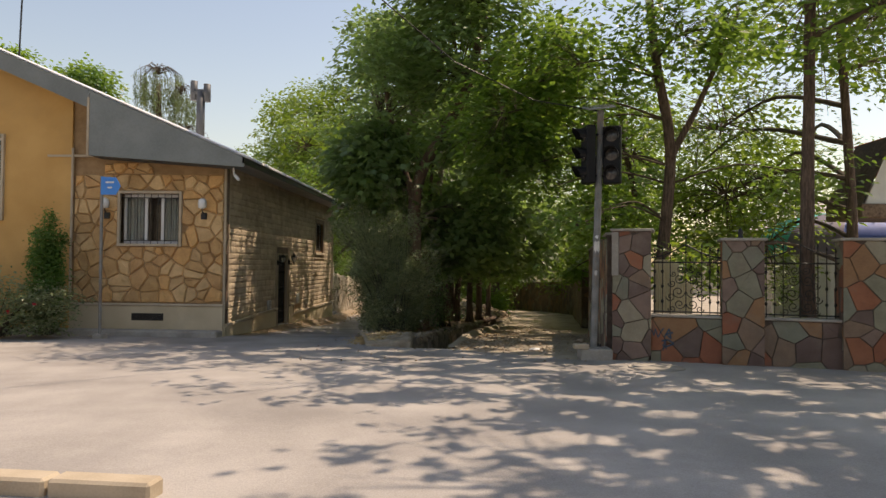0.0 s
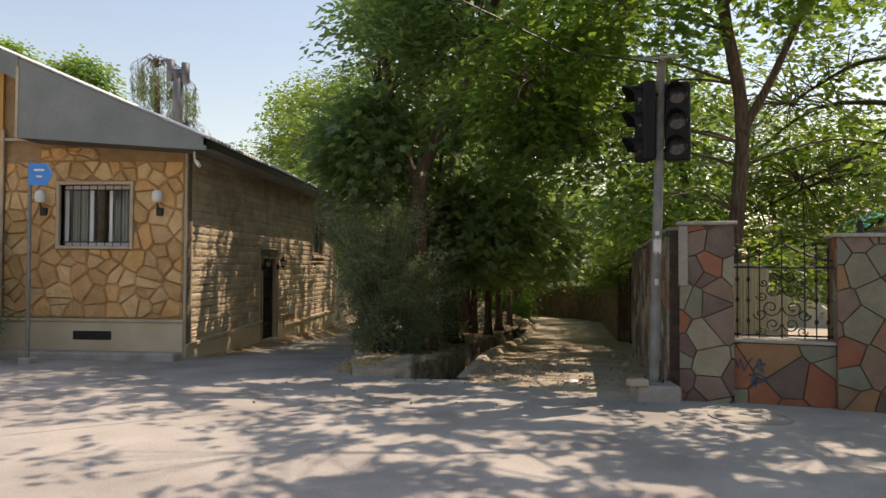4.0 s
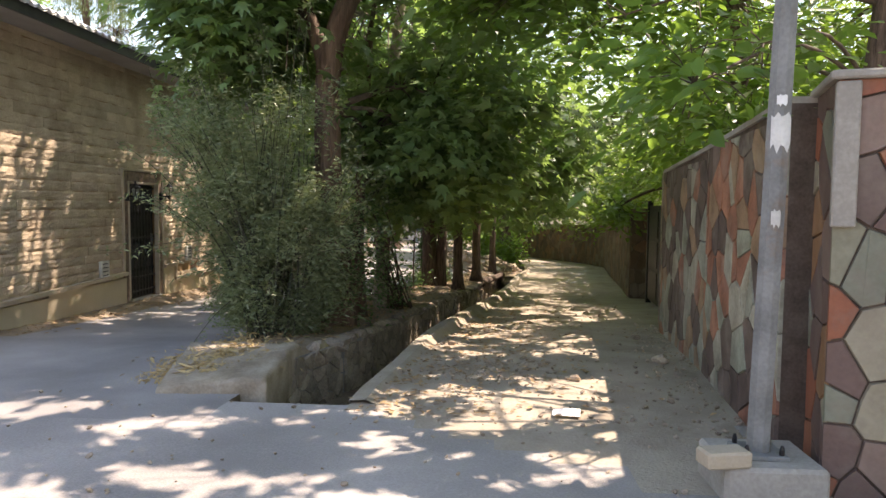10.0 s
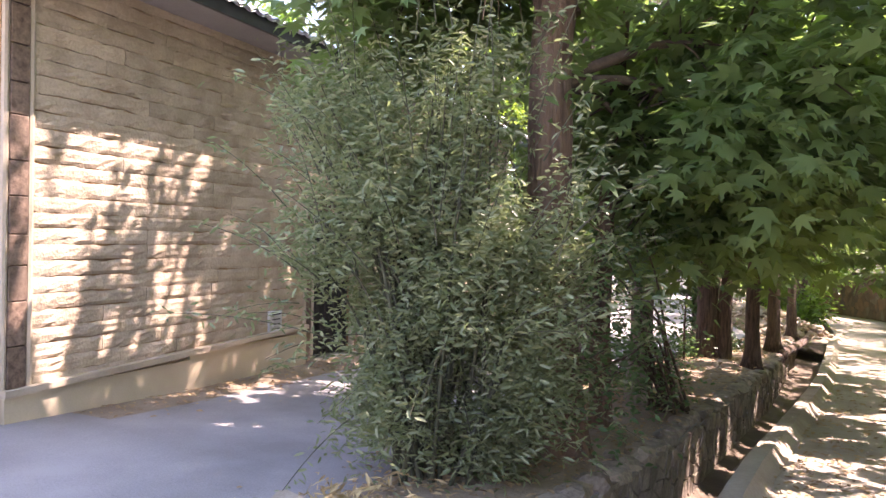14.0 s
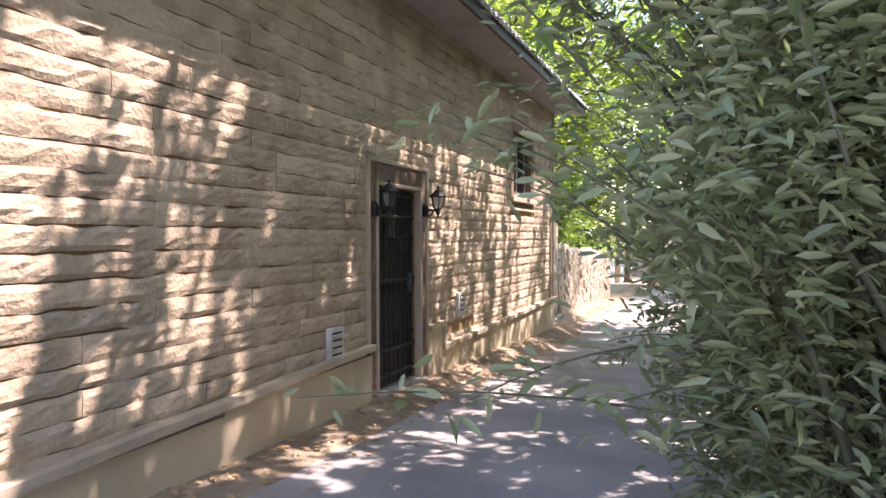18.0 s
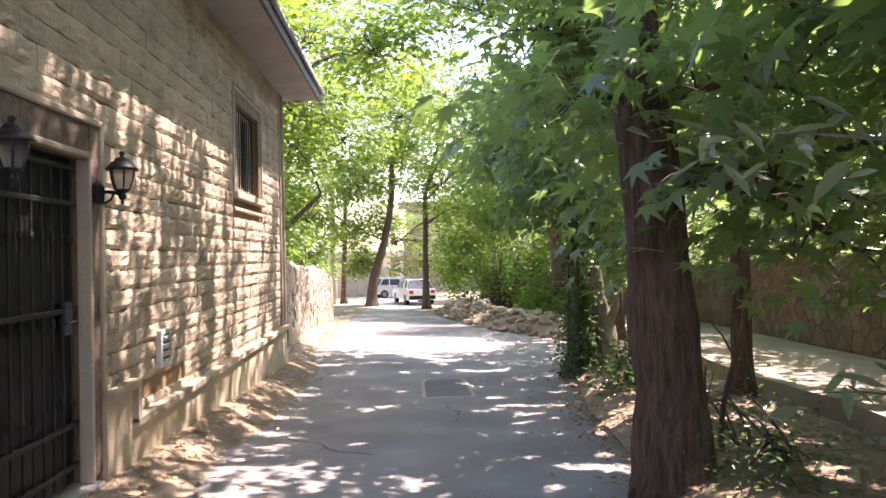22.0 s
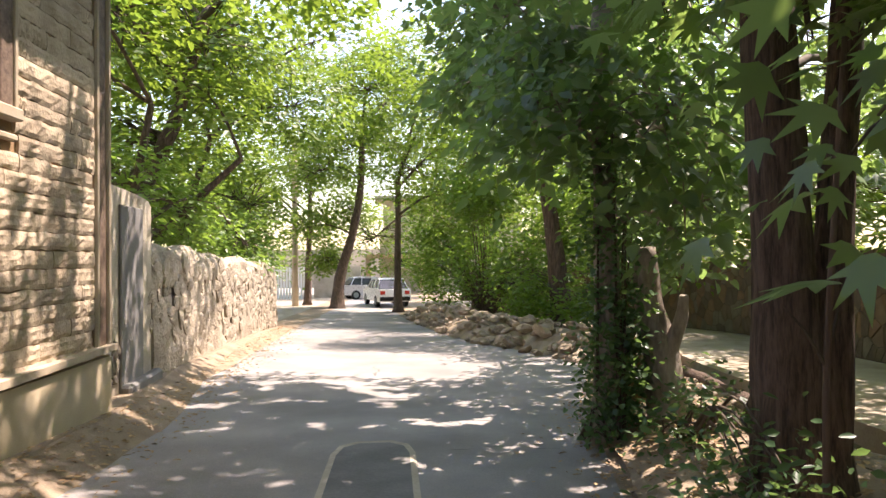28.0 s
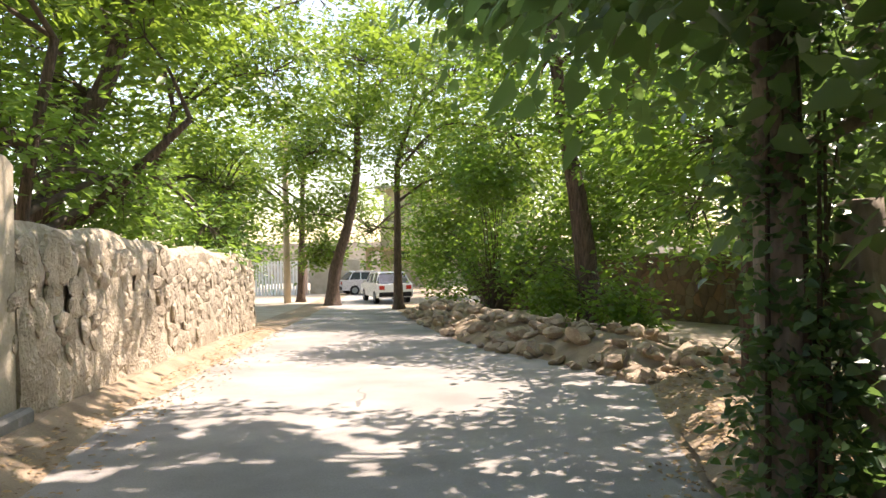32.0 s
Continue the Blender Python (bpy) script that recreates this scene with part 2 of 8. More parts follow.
FARSTONE = mat("brown_wall_stone", (0.72, 0.72, 0.72), (1.0, 1.0, 1.0), 0.85, 5, 30, 0.6, dist=0.015, vary=0.14, ramp=((.18, .125, .085), (.21, .15, .105), (.15, .115, .085), (.23, .145, .09), (.19, .16, .12)), c3=(.15, .115, .085), stain=0.6)
DARKJOINT = mat("dark_joint", (0.075, 0.055, 0.042), (0.15, 0.115, 0.09), 0.95, 8, 60, 0.4)
RUBBLE = mat("rubble_wall", (0.34, 0.28, 0.205), (0.52, 0.445, 0.34), 0.9, 3, 24, 1.0, dist=0.05, vary=0.14, c3=(0.24, 0.19, 0.13), stain=0.6)
PLASTER = mat("old_plaster", (0.42, 0.36, 0.265), (0.56, 0.49, 0.38), 0.9, 2.2, 30, 0.7, dist=0.02, c3=(0.25, 0.205, 0.15), stain=0.8)
GREYPLASTER = mat("grey_cement", (0.15, 0.145, 0.135), (0.24, 0.23, 0.215), 0.9, 2, 40, 0.5, c3=(0.30, 0.28, 0.25), stain=0.8)
ROCK = mat("loose_rock", (0.27, 0.205, 0.145), (0.44, 0.35, 0.255), 0.9, 5, 40, 0.8, dist=0.02, vary=0.25)
DITCHSTONE = mat("ditch_stone", (0.17, 0.135, 0.10), (0.34, 0.28, 0.21), 0.9, 5, 40, 0.9, dist=0.02, vary=0.25)
BARK = mat("plane_bark", (0.085, 0.055, 0.038), (0.21, 0.14, 0.095), 0.9, 5, 26, 1.0, dist=0.04, c3=(0.22, 0.165, 0.12), stain=0.4, squash=(1.6, 1.6, 0.22))
DARKBARK = mat("dark_bark", (0.055, 0.036, 0.027), (0.19, 0.13, 0.094), 0.92, 14, 60, 1.0, dist=0.03, squash=(2.2, 2.2, 0.3))
PALEBARK = mat("pale_bark", (0.17, 0.135, 0.10), (0.40, 0.345, 0.275), 0.85, 3.2, 25, 0.7, dist=0.015, c3=(0.085, 0.058, 0.042), stain=0.9, squash=(1.5, 1.5, 0.5))
TWIG = mat("twig", (0.06, 0.042, 0.028), (0.12, 0.09, 0.06), 0.85, 8, 40, 0.4)
GREENTWIG = mat("green_twig", (0.05, 0.055, 0.03), (0.11, 0.11, 0.065), 0.8, 9, 40, 0.4)
STRAW = mat("dry_grass", (0.42, 0.30, 0.14), (0.58, 0.44, 0.22), 0.8, 9, 50, 0.1, vary=0.2)
SPRAY = mat("spray_paint", (0.02, 0.05, 0.085), (0.06, 0.10, 0.14), 0.6, 20, 60, 0.0)
TAR = mat("tar_crack", (0.16, 0.15, 0.14), (0.22, 0.205, 0.19), 0.95, 12, 70, 0.4)
ROSE = mat("red_petal", (0.45, 0.02, 0.03), (0.6, 0.05, 0.06), 0.5, 9, 40, 0.0)
DRYLEAF = mat("dry_leaf", (0.28, 0.175, 0.085), (0.42, 0.29, 0.15), 0.8, 9, 50, 0.2, vary=0.35)
PLANE = leaf_mat("plane_leaf", (0.09, 0.155, 0.07), (0.18, 0.265, 0.115), (0.35, 0.52, 0.105), 0.36, 0.5)
WALNUT = leaf_mat("broad_leaf", (0.052, 0.122, 0.03), (0.11, 0.205, 0.045), (0.31, 0.48, 0.055), 0.33, 0.5)
LIGHTLEAF = leaf_mat("light_leaf", (0.045, 0.11, 0.025), (0.11, 0.20, 0.042), (0.36, 0.50, 0.05), 0.42, 0.48)
PRIVET = leaf_mat("olive_leaf", (0.10, 0.14, 0.068), (0.33, 0.36, 0.205), (0.33, 0.42, 0.15), 0.36, 0.4)
MULBERRY = leaf_mat("dark_leaf", (0.075, 0.13, 0.072), (0.14, 0.215, 0.115), (0.30, 0.48, 0.10), 0.33, 0.5)
WILLOW = leaf_mat("willow_leaf", (0.13, 0.19, 0.09), (0.22, 0.28, 0.14), (0.30, 0.38, 0.14), 0.5, 0.4)
IVY = leaf_mat("ivy_leaf", (0.05, 0.11, 0.05), (0.105, 0.185, 0.08), (0.20, 0.34, 0.07), 0.35, 0.4)
CYPRESS = leaf_mat("cypress_leaf", (0.05, 0.12, 0.025), (0.11, 0.22, 0.05), (0.2, 0.35, 0.05), 0.5, 0.35)


# ---- building blocks ----
def put(name, verts, faces, material, parent=None, label="", smooth=False):
    """One mesh object from lists of corners and faces."""
    me = bpy.data.meshes.new(name)
    me.from_pydata([tuple(map(float, v)) for v in verts], [], [tuple(f) for f in faces])
    me.materials.append(material)
    if smooth:
        me.polygons.foreach_set("use_smooth", [True] * len(me.polygons))
    me.update()
    ob = new(name, me)
    if parent:
        ob.parent = parent
    if label:
        ob["label"] = label
    return ob


def part(name, geo, material, parent=None, label="", smooth=False):
    """Links a Geo as one mesh object under a thing or a part."""
    return put(name, geo.v, geo.f, material, parent, label, smooth)


def thing(name, label, category, at=(0, 0, 0), group="", kind=""):
    """An empty at the base of a thing, to hold its parts; children keep world places by a shift."""
    ob = new(name)
    ob.empty_display_size = 0.2
    return tagged(ob, label, category, group, kind)


class Geo:
    """Corners and faces gathered for one mesh."""
    def __init__(self):
        self.v, self.f = [], []

    def add(self, vs, fs):
        k = len(self.v)
        self.v += [tuple(v) for v in vs]
        self.f += [tuple(i + k for i in f) for f in fs]
        return self

    def box(self, x0, x1, y0, y1, z0, z1, c=0.0, m=None):
        """A box, its edges cut by c; m: a pose for it."""
        lo, hi = (min(x0, x1), min(y0, y1), min(z0, z1)), (max(x0, x1), max(y0, y1), max(z0, z1))
        c = min(c, 0.3 * min(h - l for l, h in zip(lo, hi)))
        vs, fs, idx = [], [], {}
        cen = Vector([(l + h) / 2 for l, h in zip(lo, hi)])
        corners = [(i, j, k) for i in (0, 1) for j in (0, 1) for k in (0, 1)]
        if c <= 0:
            vs = [Vector([(lo, hi)[s][a] for a, s in enumerate(cr)]) for cr in corners]
            n = {cr: i for i, cr in enumerate(corners)}
            for a in range(3):
                b, d = (a + 1) % 3, (a + 2) % 3
                for s in (0, 1):
                    q = []
                    for sb, sd in ((0, 0), (1, 0), (1, 1), (0, 1)):
                        k = [0, 0, 0]; k[a], k[b], k[d] = s, sb, sd
                        q.append(n[tuple(k)])
                    fs.append(q)
        else:
            for cr in corners:
                for a in range(3):
                    idx[cr, a] = len(vs)
                    vs.append(Vector([(lo, hi)[s][b] + (0 if b == a else (c if s == 0 else -c)) for b, s in enumerate(cr)]))
            for a in range(3):
                b, d = (a + 1) % 3, (a + 2) % 3
                for s in (0, 1):
                    q = []
                    for sb, sd in ((0, 0), (1, 0), (1, 1), (0, 1)):
                        k = [0, 0, 0]; k[a], k[b], k[d] = s, sb, sd
                        q.append(idx[tuple(k), a])
                    fs.append(q)
                for sb in (0, 1):
                    for sd in (0, 1):
                        k0, k1 = [0, 0, 0], [0, 0, 0]
                        k0[b], k0[d], k1[b], k1[d], k1[a] = sb, sd, sb, sd, 1
                        fs.append([idx[tuple(k0), b], idx[tuple(k1), b], idx[tuple(k1), d], idx[tuple(k0), d]])
            for cr in corners:
                fs.append([idx[cr, 0], idx[cr, 1], idx[cr, 2]])
        good = []
        for f in fs:
            p = [vs[i] for i in f]
            nrm = (p[1] - p[0]).cross(p[2] - p[0])
            mid = sum(p, Vector()) / len(p)
            good.append(f if nrm.dot(mid - cen) > 0 else f[::-1])
        if m is not None:
            vs = [m @ v for v in vs]
        return self.add(vs, good)

    def tube(self, pts, radii, n=8, cap=True, rough=0.0, ridge=0.0):
        """A tube along points, tapering by the radii; rough: uneven bark."""
        pts = [Vector(p) for p in pts]
        if not hasattr(radii, "__len__"):
            radii = [radii] * len(pts)
        k = len(self.v)
        side = None
        for i, p in enumerate(pts):
            d = (pts[min(i + 1, len(pts) - 1)] - pts[max(i - 1, 0)]).normalized()
            if side is None:
                side = d.orthogonal().normalized()
            side = (side - d * side.dot(d)).normalized()
            up = d.cross(side)
            for j in range(n):
                a = 2 * math.pi * j / n
                r = radii[i]
                if rough:
                    r *= 1 + rough * noise.noise(Vector((math.cos(a) * 2.3, math.sin(a) * 2.3, i * 0.55)) + p * 0.6) * 2 + (ridge if j % 2 else 0)
                q = p + (side * math.cos(a) + up * math.sin(a)) * r
                self.v.append(tuple(q))
        for i in range(len(pts) - 1):
            for j in range(n):
                a, b = k + i * n + j, k + i * n + (j + 1) % n
                self.f.append((a, b, b + n, a + n))
        if cap:
            self.f.append(tuple(k + j for j in reversed(range(n))))
            self.f.append(tuple(k + (len(pts) - 1) * n + j for j in range(n)))
        return self

    def turn(self, profile, at, n=12):
        """A turned shape: (radius, height) pairs about an upright axis at a place."""
        k = len(self.v)
        x, y, z = at
        for r, h in profile:
            for j in range(n):
                a = 2 * math.pi * j / n
                self.v.append((x + r * math.cos(a), y + r * math.sin(a), z + h))
        for i in range(len(profile) - 1):
            for j in range(n):
                a, b = k + i * n + j, k + i * n + (j + 1) % n
                self.f.append((a, b, b + n, a + n))
        self.f.append(tuple(k + j for j in reversed(range(n))))
        self.f.append(tuple(k + (len(profile) - 1) * n + j for j in range(n)))
        return self

    def slab(self, poly, o, u, v, d, inset=0.0, lift=0.0):
        """A polygon in the plane o + u, v pushed out along d by its length, with a sloped rim."""
        o, u, v, d = Vector(o), Vector(u), Vector(v), Vector(d)
        cx, cy = sum(p[0] for p in poly) / len(poly), sum(p[1] for p in poly) / len(poly)
        n = len(poly)
        vs = [o + u * x + v * y for x, y in poly]
        for x, y in poly:
            l = math.hypot(x - cx, y - cy) or 1
            s = max(0.3, 1 - inset / l)
            vs.append(o + u * (cx + (x - cx) * s) + v * (cy + (y - cy) * s) + d * (1 + lift * random.uniform(-1, 1)))
        fs = [(i, (i + 1) % n, n + (i + 1) % n, n + i) for i in range(n)] + [tuple(range(n, 2 * n))]
        if u.cross(v).dot(d) < 0:
            fs = [f[::-1] for f in fs]
        return self.add(vs, fs)


def voronoi(x0, x1, y0, y1, step, gap, rng, holes=(), stretch=1.0, jitter=0.52):
    """Irregular stone outlines that fill a rectangle, apart from the holes (rectangles); gap: half the joint."""
    seeds = []
    ny = max(1, round((y1 - y0) / (step * stretch)))
    nx = max(1, round((x1 - x0) / step))
    for j in range(-1, ny + 1):
        for i in range(-1, nx + 1):
            seeds.append((x0 + (i + 0.5 + 0.3 * (j % 2) + rng.uniform(-jitter, jitter)) * (x1 - x0) / nx, y0 + (j + 0.5 + rng.uniform(-jitter, jitter)) * (y1 - y0) / ny))

    def cut(poly, a, b, c):
        out = []
        for i, p in enumerate(poly):
            q = poly[(i + 1) % len(poly)]
            sp, sq = a * p[0] + b * p[1] - c, a * q[0] + b * q[1] - c
            if sp <= 0:
                out.append(p)
            if sp * sq < 0:
                t = sp / (sp - sq)
                out.append((p[0] + t * (q[0] - p[0]), p[1] + t * (q[1] - p[1])))
        return out
    stones = []
    for i, s in enumerate(seeds):
        poly = [(x0, y0), (x1, y0), (x1, y1), (x0, y1)]
        for k, q in enumerate(seeds):
            dx, dy = q[0] - s[0], q[1] - s[1]
            l = math.hypot(dx, dy)
            if k == i or l > 4 * step * max(1, stretch):
                continue
            poly = cut(poly, dx / l, dy / l, (dx * (s[0] + q[0]) + dy * (s[1] + q[1])) / (2 * l) - gap)
            if len(poly) < 3:
                break
        if len(poly) < 3:
            continue
        for hx0, hx1, hy0, hy1 in holes:
            cx, cy = sum(p[0] for p in poly) / len(poly), sum(p[1] for p in poly) / len(poly)
            if max(p[0] for p in poly) > hx0 and min(p[0] for p in poly) < hx1 and max(p[1] for p in poly) > hy0 and min(p[1] for p in poly) < hy1:
                opts = [(cx - hx0, (1, 0, hx0)), (hx1 - cx, (-1, 0, -hx1)), (cy - hy0, (0, 1, hy0)), (hy1 - cy, (0, -1, -hy1))]
                if all(o[0] > 0 for o in opts) and min(o[0] for o in opts) > step * 0.35:
                    poly = []
                    break
                poly = cut(poly, *min(opts)[1])
                if len(poly) < 3:
                    break
        if len(poly) >= 3:
            area = abs(sum(p[0] * q[1] - q[0] * p[1] for p, q in zip(poly, poly[1:] + poly[:1]))) / 2
            if area > step * step * 0.06:
                stones.append(poly)
    return stones


# Heights of the ground along the walk
GY = (-70, 9, 14, 19, 24, 30, 39, 53, 80, 400)
GZ = (0.25, 0.25, 0.12, -0.12, -0.42, -0.62, -0.93, -1.33, -1.9, -6.0)


def ground_z(y):
    return float(np.interp(y, GY, GZ))


# Edges of the planting strip: the lane's side, the ditch's two lips
SY = (12.2, 13.2, 14, 16, 19, 22, 24, 26.3, 28.5, 31, 34, 38, 42, 46, 52)
LANE_R = (-1.75, -1.75, -1.7, -1.62, -1.48, -1.15, -0.8, -0.3, 0.25, 1.0, 0.3, -0.4, -1.1, -1.9, -2.6)
DITCH_L = (-0.85, -0.78, -0.42, -0.08, 0.32, 0.72, 0.9, 1.1, 1.3, 1.5, 1.8, 1.8, 1.8, 1.0, 0.4)
DITCH_R = (0.1, 0.2, 0.28, 0.52, 1.0, 1.4, 1.6, 1.85, 2.05, 2.45, 2.6, 2.6, 2.6, 1.8, 1.2)
# The path's wall, along its foot
WALL_P = ((2.92, 10.5), (3.5, 16.2), (3.9, 17.8), (4.18, 21.6), (4.6, 24.5), (5.2, 30), (5.85, 35), (4.6, 40.5), (2.1, 46), (1.0, 49))

def lip(table, y):
    return float(np.interp(y, SY, table))


def wall_x(y):
    return float(np.interp(y, [p[1] for p in WALL_P[:7]], [p[0] for p in WALL_P[:7]]))


def dapple(x, y, a=0.012):
    return a * noise.noise(Vector((x * 0.5, y * 0.5, 0.3))) + 0.4 * a * noise.noise(Vector((x * 2.1, y * 2.1, 7.0)))


# ---- ground: one sheet with street, lane and path, and the ditch sunk in it ----
def build_ground():
    ys = [-300, -120, -60, -30, -15] + [-8 + 0.5 * i for i in range(35)] + [9.5 + 0.1 * i for i in range(23)] + [11.84, 11.87] + [12 + 0.5 * i for i in range(100)] + [64, 70, 80, 110, 200, 400]
    vs, fs, mats = [], [], []
    ncol = 0
    for y in ys:
        yc = min(max(y, 12.2), 52)
        lr, dl, dr = lip(LANE_R, yc), lip(DITCH_L, yc), lip(DITCH_R, yc)
        wx = max(dr + 1.2, wall_x(min(max(y, 11), 35)))
        wl = float(np.interp(y, (26, 29, 39), (-5.0, -5.45, -5.7)))
        cols = [-400, -120, -40, -18, -9, -7, wl - 0.6, wl - 0.2, wl + 0.15, wl + 0.55 + 0.12 * noise.noise(Vector((0, y * 0.8, 0))), -3.6, -2.9, -2.3, lr, dl + 0.01, dl + 0.03, dl + 0.2, dr - 0.2, dr - 0.03, dr, dr + 0.3, dr + 0.55, dr + 0.8, dr + 1.1, max(dr + 1.15, (dr + wx) / 2), max(dr + 1.2, wx - 1.0), wx - 0.5, wx - 0.3, wx - 0.15, wx + 0.1, wx + 1, wx + 3, 14, 24, 60, 150, 400]
        cols = sorted(cols) if not 11 < y < 53 else cols
        z = ground_z(y)
        deep = 0.5 * min(1.0, max(0.0, (46 - y) / 8)) if 11.86 < y < 46 else 0.0
        for k, x in enumerate(cols):
            h = dapple(x, y) if abs(x) < 60 and abs(y) < 90 else 0
            if 11 < y < 70 and x < 0:
                h -= 0.05 * max(0, min(1, (x + 5.0) / 2.5)) * max(0, min(1, (y - 14) / 6)) * (1 if x > -5 else 0)
            if k in (6, 7, 8) and 16 < y < 42:
                h += 0.17 * min(1, (y - 16) / 6) * min(1, (42 - y) / 6)
            if deep and k in (15, 16, 17, 18):
                h -= deep * (1.0 if k in (16, 17) else 0.9)
            vs.append((x, y, z + h))
        ncol = len(cols)
    for j in range(len(ys) - 1):
        ym = (ys[j] + ys[j + 1]) / 2
        for i in range(ncol - 1):
            fs.append((j * ncol + i, j * ncol + i + 1, (j + 1) * ncol + i + 1, (j + 1) * ncol + i))
            xm = sum(vs[k][0] for k in fs[-1]) / 4
            if ym < 11.87 and 0.05 < xm < 2.95:
                rim = 11.75 - 1.5 * min(1, max(0, (xm - 0.1) / 2.2)) + 0.16 * noise.noise(Vector((xm * 2.1, ym * 2.1, 0)))
                mats.append(2 if ym > rim else 0)
            elif ym < 11.3:
                mats.append(0)
            elif i < 5 or (i < 7 and ym < 26):
                mats.append(2 if ym > 26 else 0)
            elif i < 9:
                mats.append((3 if i > 5 else 2) if ym > 14.6 else 1)
            elif i < 13:
                mats.append(1)
            elif i < 14:
                mats.append(3 if ym > 13.2 else 1)
            elif i < 18:
                mats.append(4 if ym > 11.87 else 0)
            else:
                mats.append(2 if ym > 11.6 else 0)
    ob = put("ground", vs, fs, ASPHALT, smooth=False)
    for m in (LANE, DIRT, LITTER_SOIL, SOIL):
        ob.data.materials.append(m)
    ob.data.polygons.foreach_set("material_index", mats)
    return tagged(ob, "worn asphalt street and lane beside a packed dirt path", "ground", kind="structure")


ground = build_ground()

# ---- planting strip with its stone edge, beside the ditch ----
planting_strip = thing("planting_strip", "raised planting strip edged with rough stone beside a ditch", "planting strip", kind="structure")
def build_strip():
    g = Geo()
    ys = [13.0 + 0.5 * i for i in range(62)]
    rows = []
    for y in ys:
        lr, dl = lip(LANE_R, y) + 0.06 + 0.12 * noise.noise(Vector((0, y * 1.3, 4))), lip(DITCH_L, y)
        z = ground_z(y)
        k = len(g.v)
        hs = (0.0, 0.06, 0.14, 0.15, 0.14, 0.1, -0.45)
        xs = (lr, lr + 0.12, lr + 0.4, (lr + dl) / 2, dl - 0.3, dl, dl + 0.02)
        for x, h in zip(xs, hs):
            g.v.append((x, y, z + h + (0.05 * noise.noise(Vector((x * 3, y * 3, 2))) if h > 0 else 0)))
        rows.append(k)
    for a, b in zip(rows, rows[1:]):
        for i in range(6):
            g.f.append((a + i, a + i + 1, b + i + 1, b + i))
    g.f.append(tuple(range(rows[0] + 6, rows[0] - 1, -1)))
    part("soil_bed", g, LITTER_SOIL, planting_strip, "dark soil strewn with dry leaves", smooth=True)
    # broken cement end of the strip: a worn top that sinks towards the lane, and rough faces
    g = Geo()
    n, m = 18, 10
    rows = []
    for j in range(m + 4):
        v = max(0, j - 3) / m
        row = []
        for i in range(n + 4):
            u = min(i, n) / n
            x = (-1.5 + 0.85 * u) * (1 - v) + (-1.8 + 1.08 * u) * v
            y = (12.03 + 0.09 * u) * (1 - v) + 13.36 * v
            low = 0.07 * (1 - u) ** 2
            z = ground_z(13) + 0.15 + 0.035 * v - low * (1 - 0.5 * v) + 0.03 * noise.noise(Vector((x * 6, y * 6, 3))) + 0.012 * noise.noise(Vector((x * 19, y * 19, 5)))
            drop = max((3 - j) / 3 if j < 3 else 0, (i - n) / 3 if i > n else 0)
            if drop:
                z -= 0.03 + 0.6 * (drop - 0.33)
                push = 0.015 + 0.035 * noise.noise(Vector((x * 7, y * 7, z * 8)))
                x, y = (x + push, y) if i > n else (x, y - push)
            row.append(len(g.v))
            g.v.append((x, y, z))
        rows.append(row)
    for a, b in zip(rows, rows[1:]):
        for i in range(n + 3):
            g.f.append((a[i], a[i + 1], b[i + 1], b[i]))
    part("end_block", g, OLDCEMENT, planting_strip, "broken tan cement edge", smooth=True)


build_strip()


def stone_mesh(name, n, rng, flat=0.7, material=ROCK, blocky=0.0):
    """A rough faceted rock, one unit across; blocky: pushed towards a box."""
    me = bpy.data.meshes.new(name)
    bm = bmesh.new()
    bmesh.ops.create_icosphere(bm, subdivisions=n, radius=0.5)
    off = Vector((rng.uniform(-9, 9), rng.uniform(-9, 9), rng.uniform(-9, 9)))
    cuts = [Vector((rng.gauss(0, 1), rng.gauss(0, 1), rng.gauss(0, 1))).normalized() for _ in range(7)]
    for v in bm.verts:
        if blocky:
            k = 0.5 / (abs(v.co.x) ** 5 + abs(v.co.y) ** 5 + abs(v.co.z) ** 5) ** 0.2
            v.co = v.co.lerp(v.co * k, blocky)
        for c in cuts:
            d = v.co.dot(c) - (0.33 + 0.12 * blocky)
            if d > 0:
                v.co -= c * d
        v.co *= 1 + 0.22 * noise.noise(v.co * 3 + off)
        v.co.z *= flat
    bm.to_mesh(me)
    bm.free()
    me.materials.append(material)
    return me


_rng = random.Random(5)
ROCKS = [stone_mesh("rock", 2, _rng, 0.7) for _ in range(8)]
DITCHROCKS = [stone_mesh("ditch_stone", 1, _rng, 0.8, DITCHSTONE) for _ in range(6)]
EDGEROCKS = [stone_mesh("edge_stone", 2, _rng, 1.0, DITCHSTONE, 0.8) for _ in range(8)]
WALLROCKS = [stone_mesh("wall_stone", 2, _rng, 0.95, RUBBLE, 0.75) for _ in range(8)]


def mesh_ob(name, me, m, parent=None, label=""):
    ob = new(name, me)
    ob.matrix_world = m
    if parent:
        ob.parent = parent
    if label:
        ob["label"] = label
    return ob


def place(x, y, z, sx, sy, sz, rx=0, ry=0, rz=0):
    return Matrix.LocRotScale((x, y, z), Euler((rx, ry, rz)), (sx, sy, sz))


# ---- house ----
HX, HY0, HY1 = -5.0, 13.88, 25.95        # lane face, front face, far end
house = thing("house", "stone-clad house with split-stone side wall and grey metal roof", "house")


def roof_z(x):
    """Top of the roof above a line from the lane's eave up to the ridge."""
    return 4.06 + (-4.38 - x) * 0.425


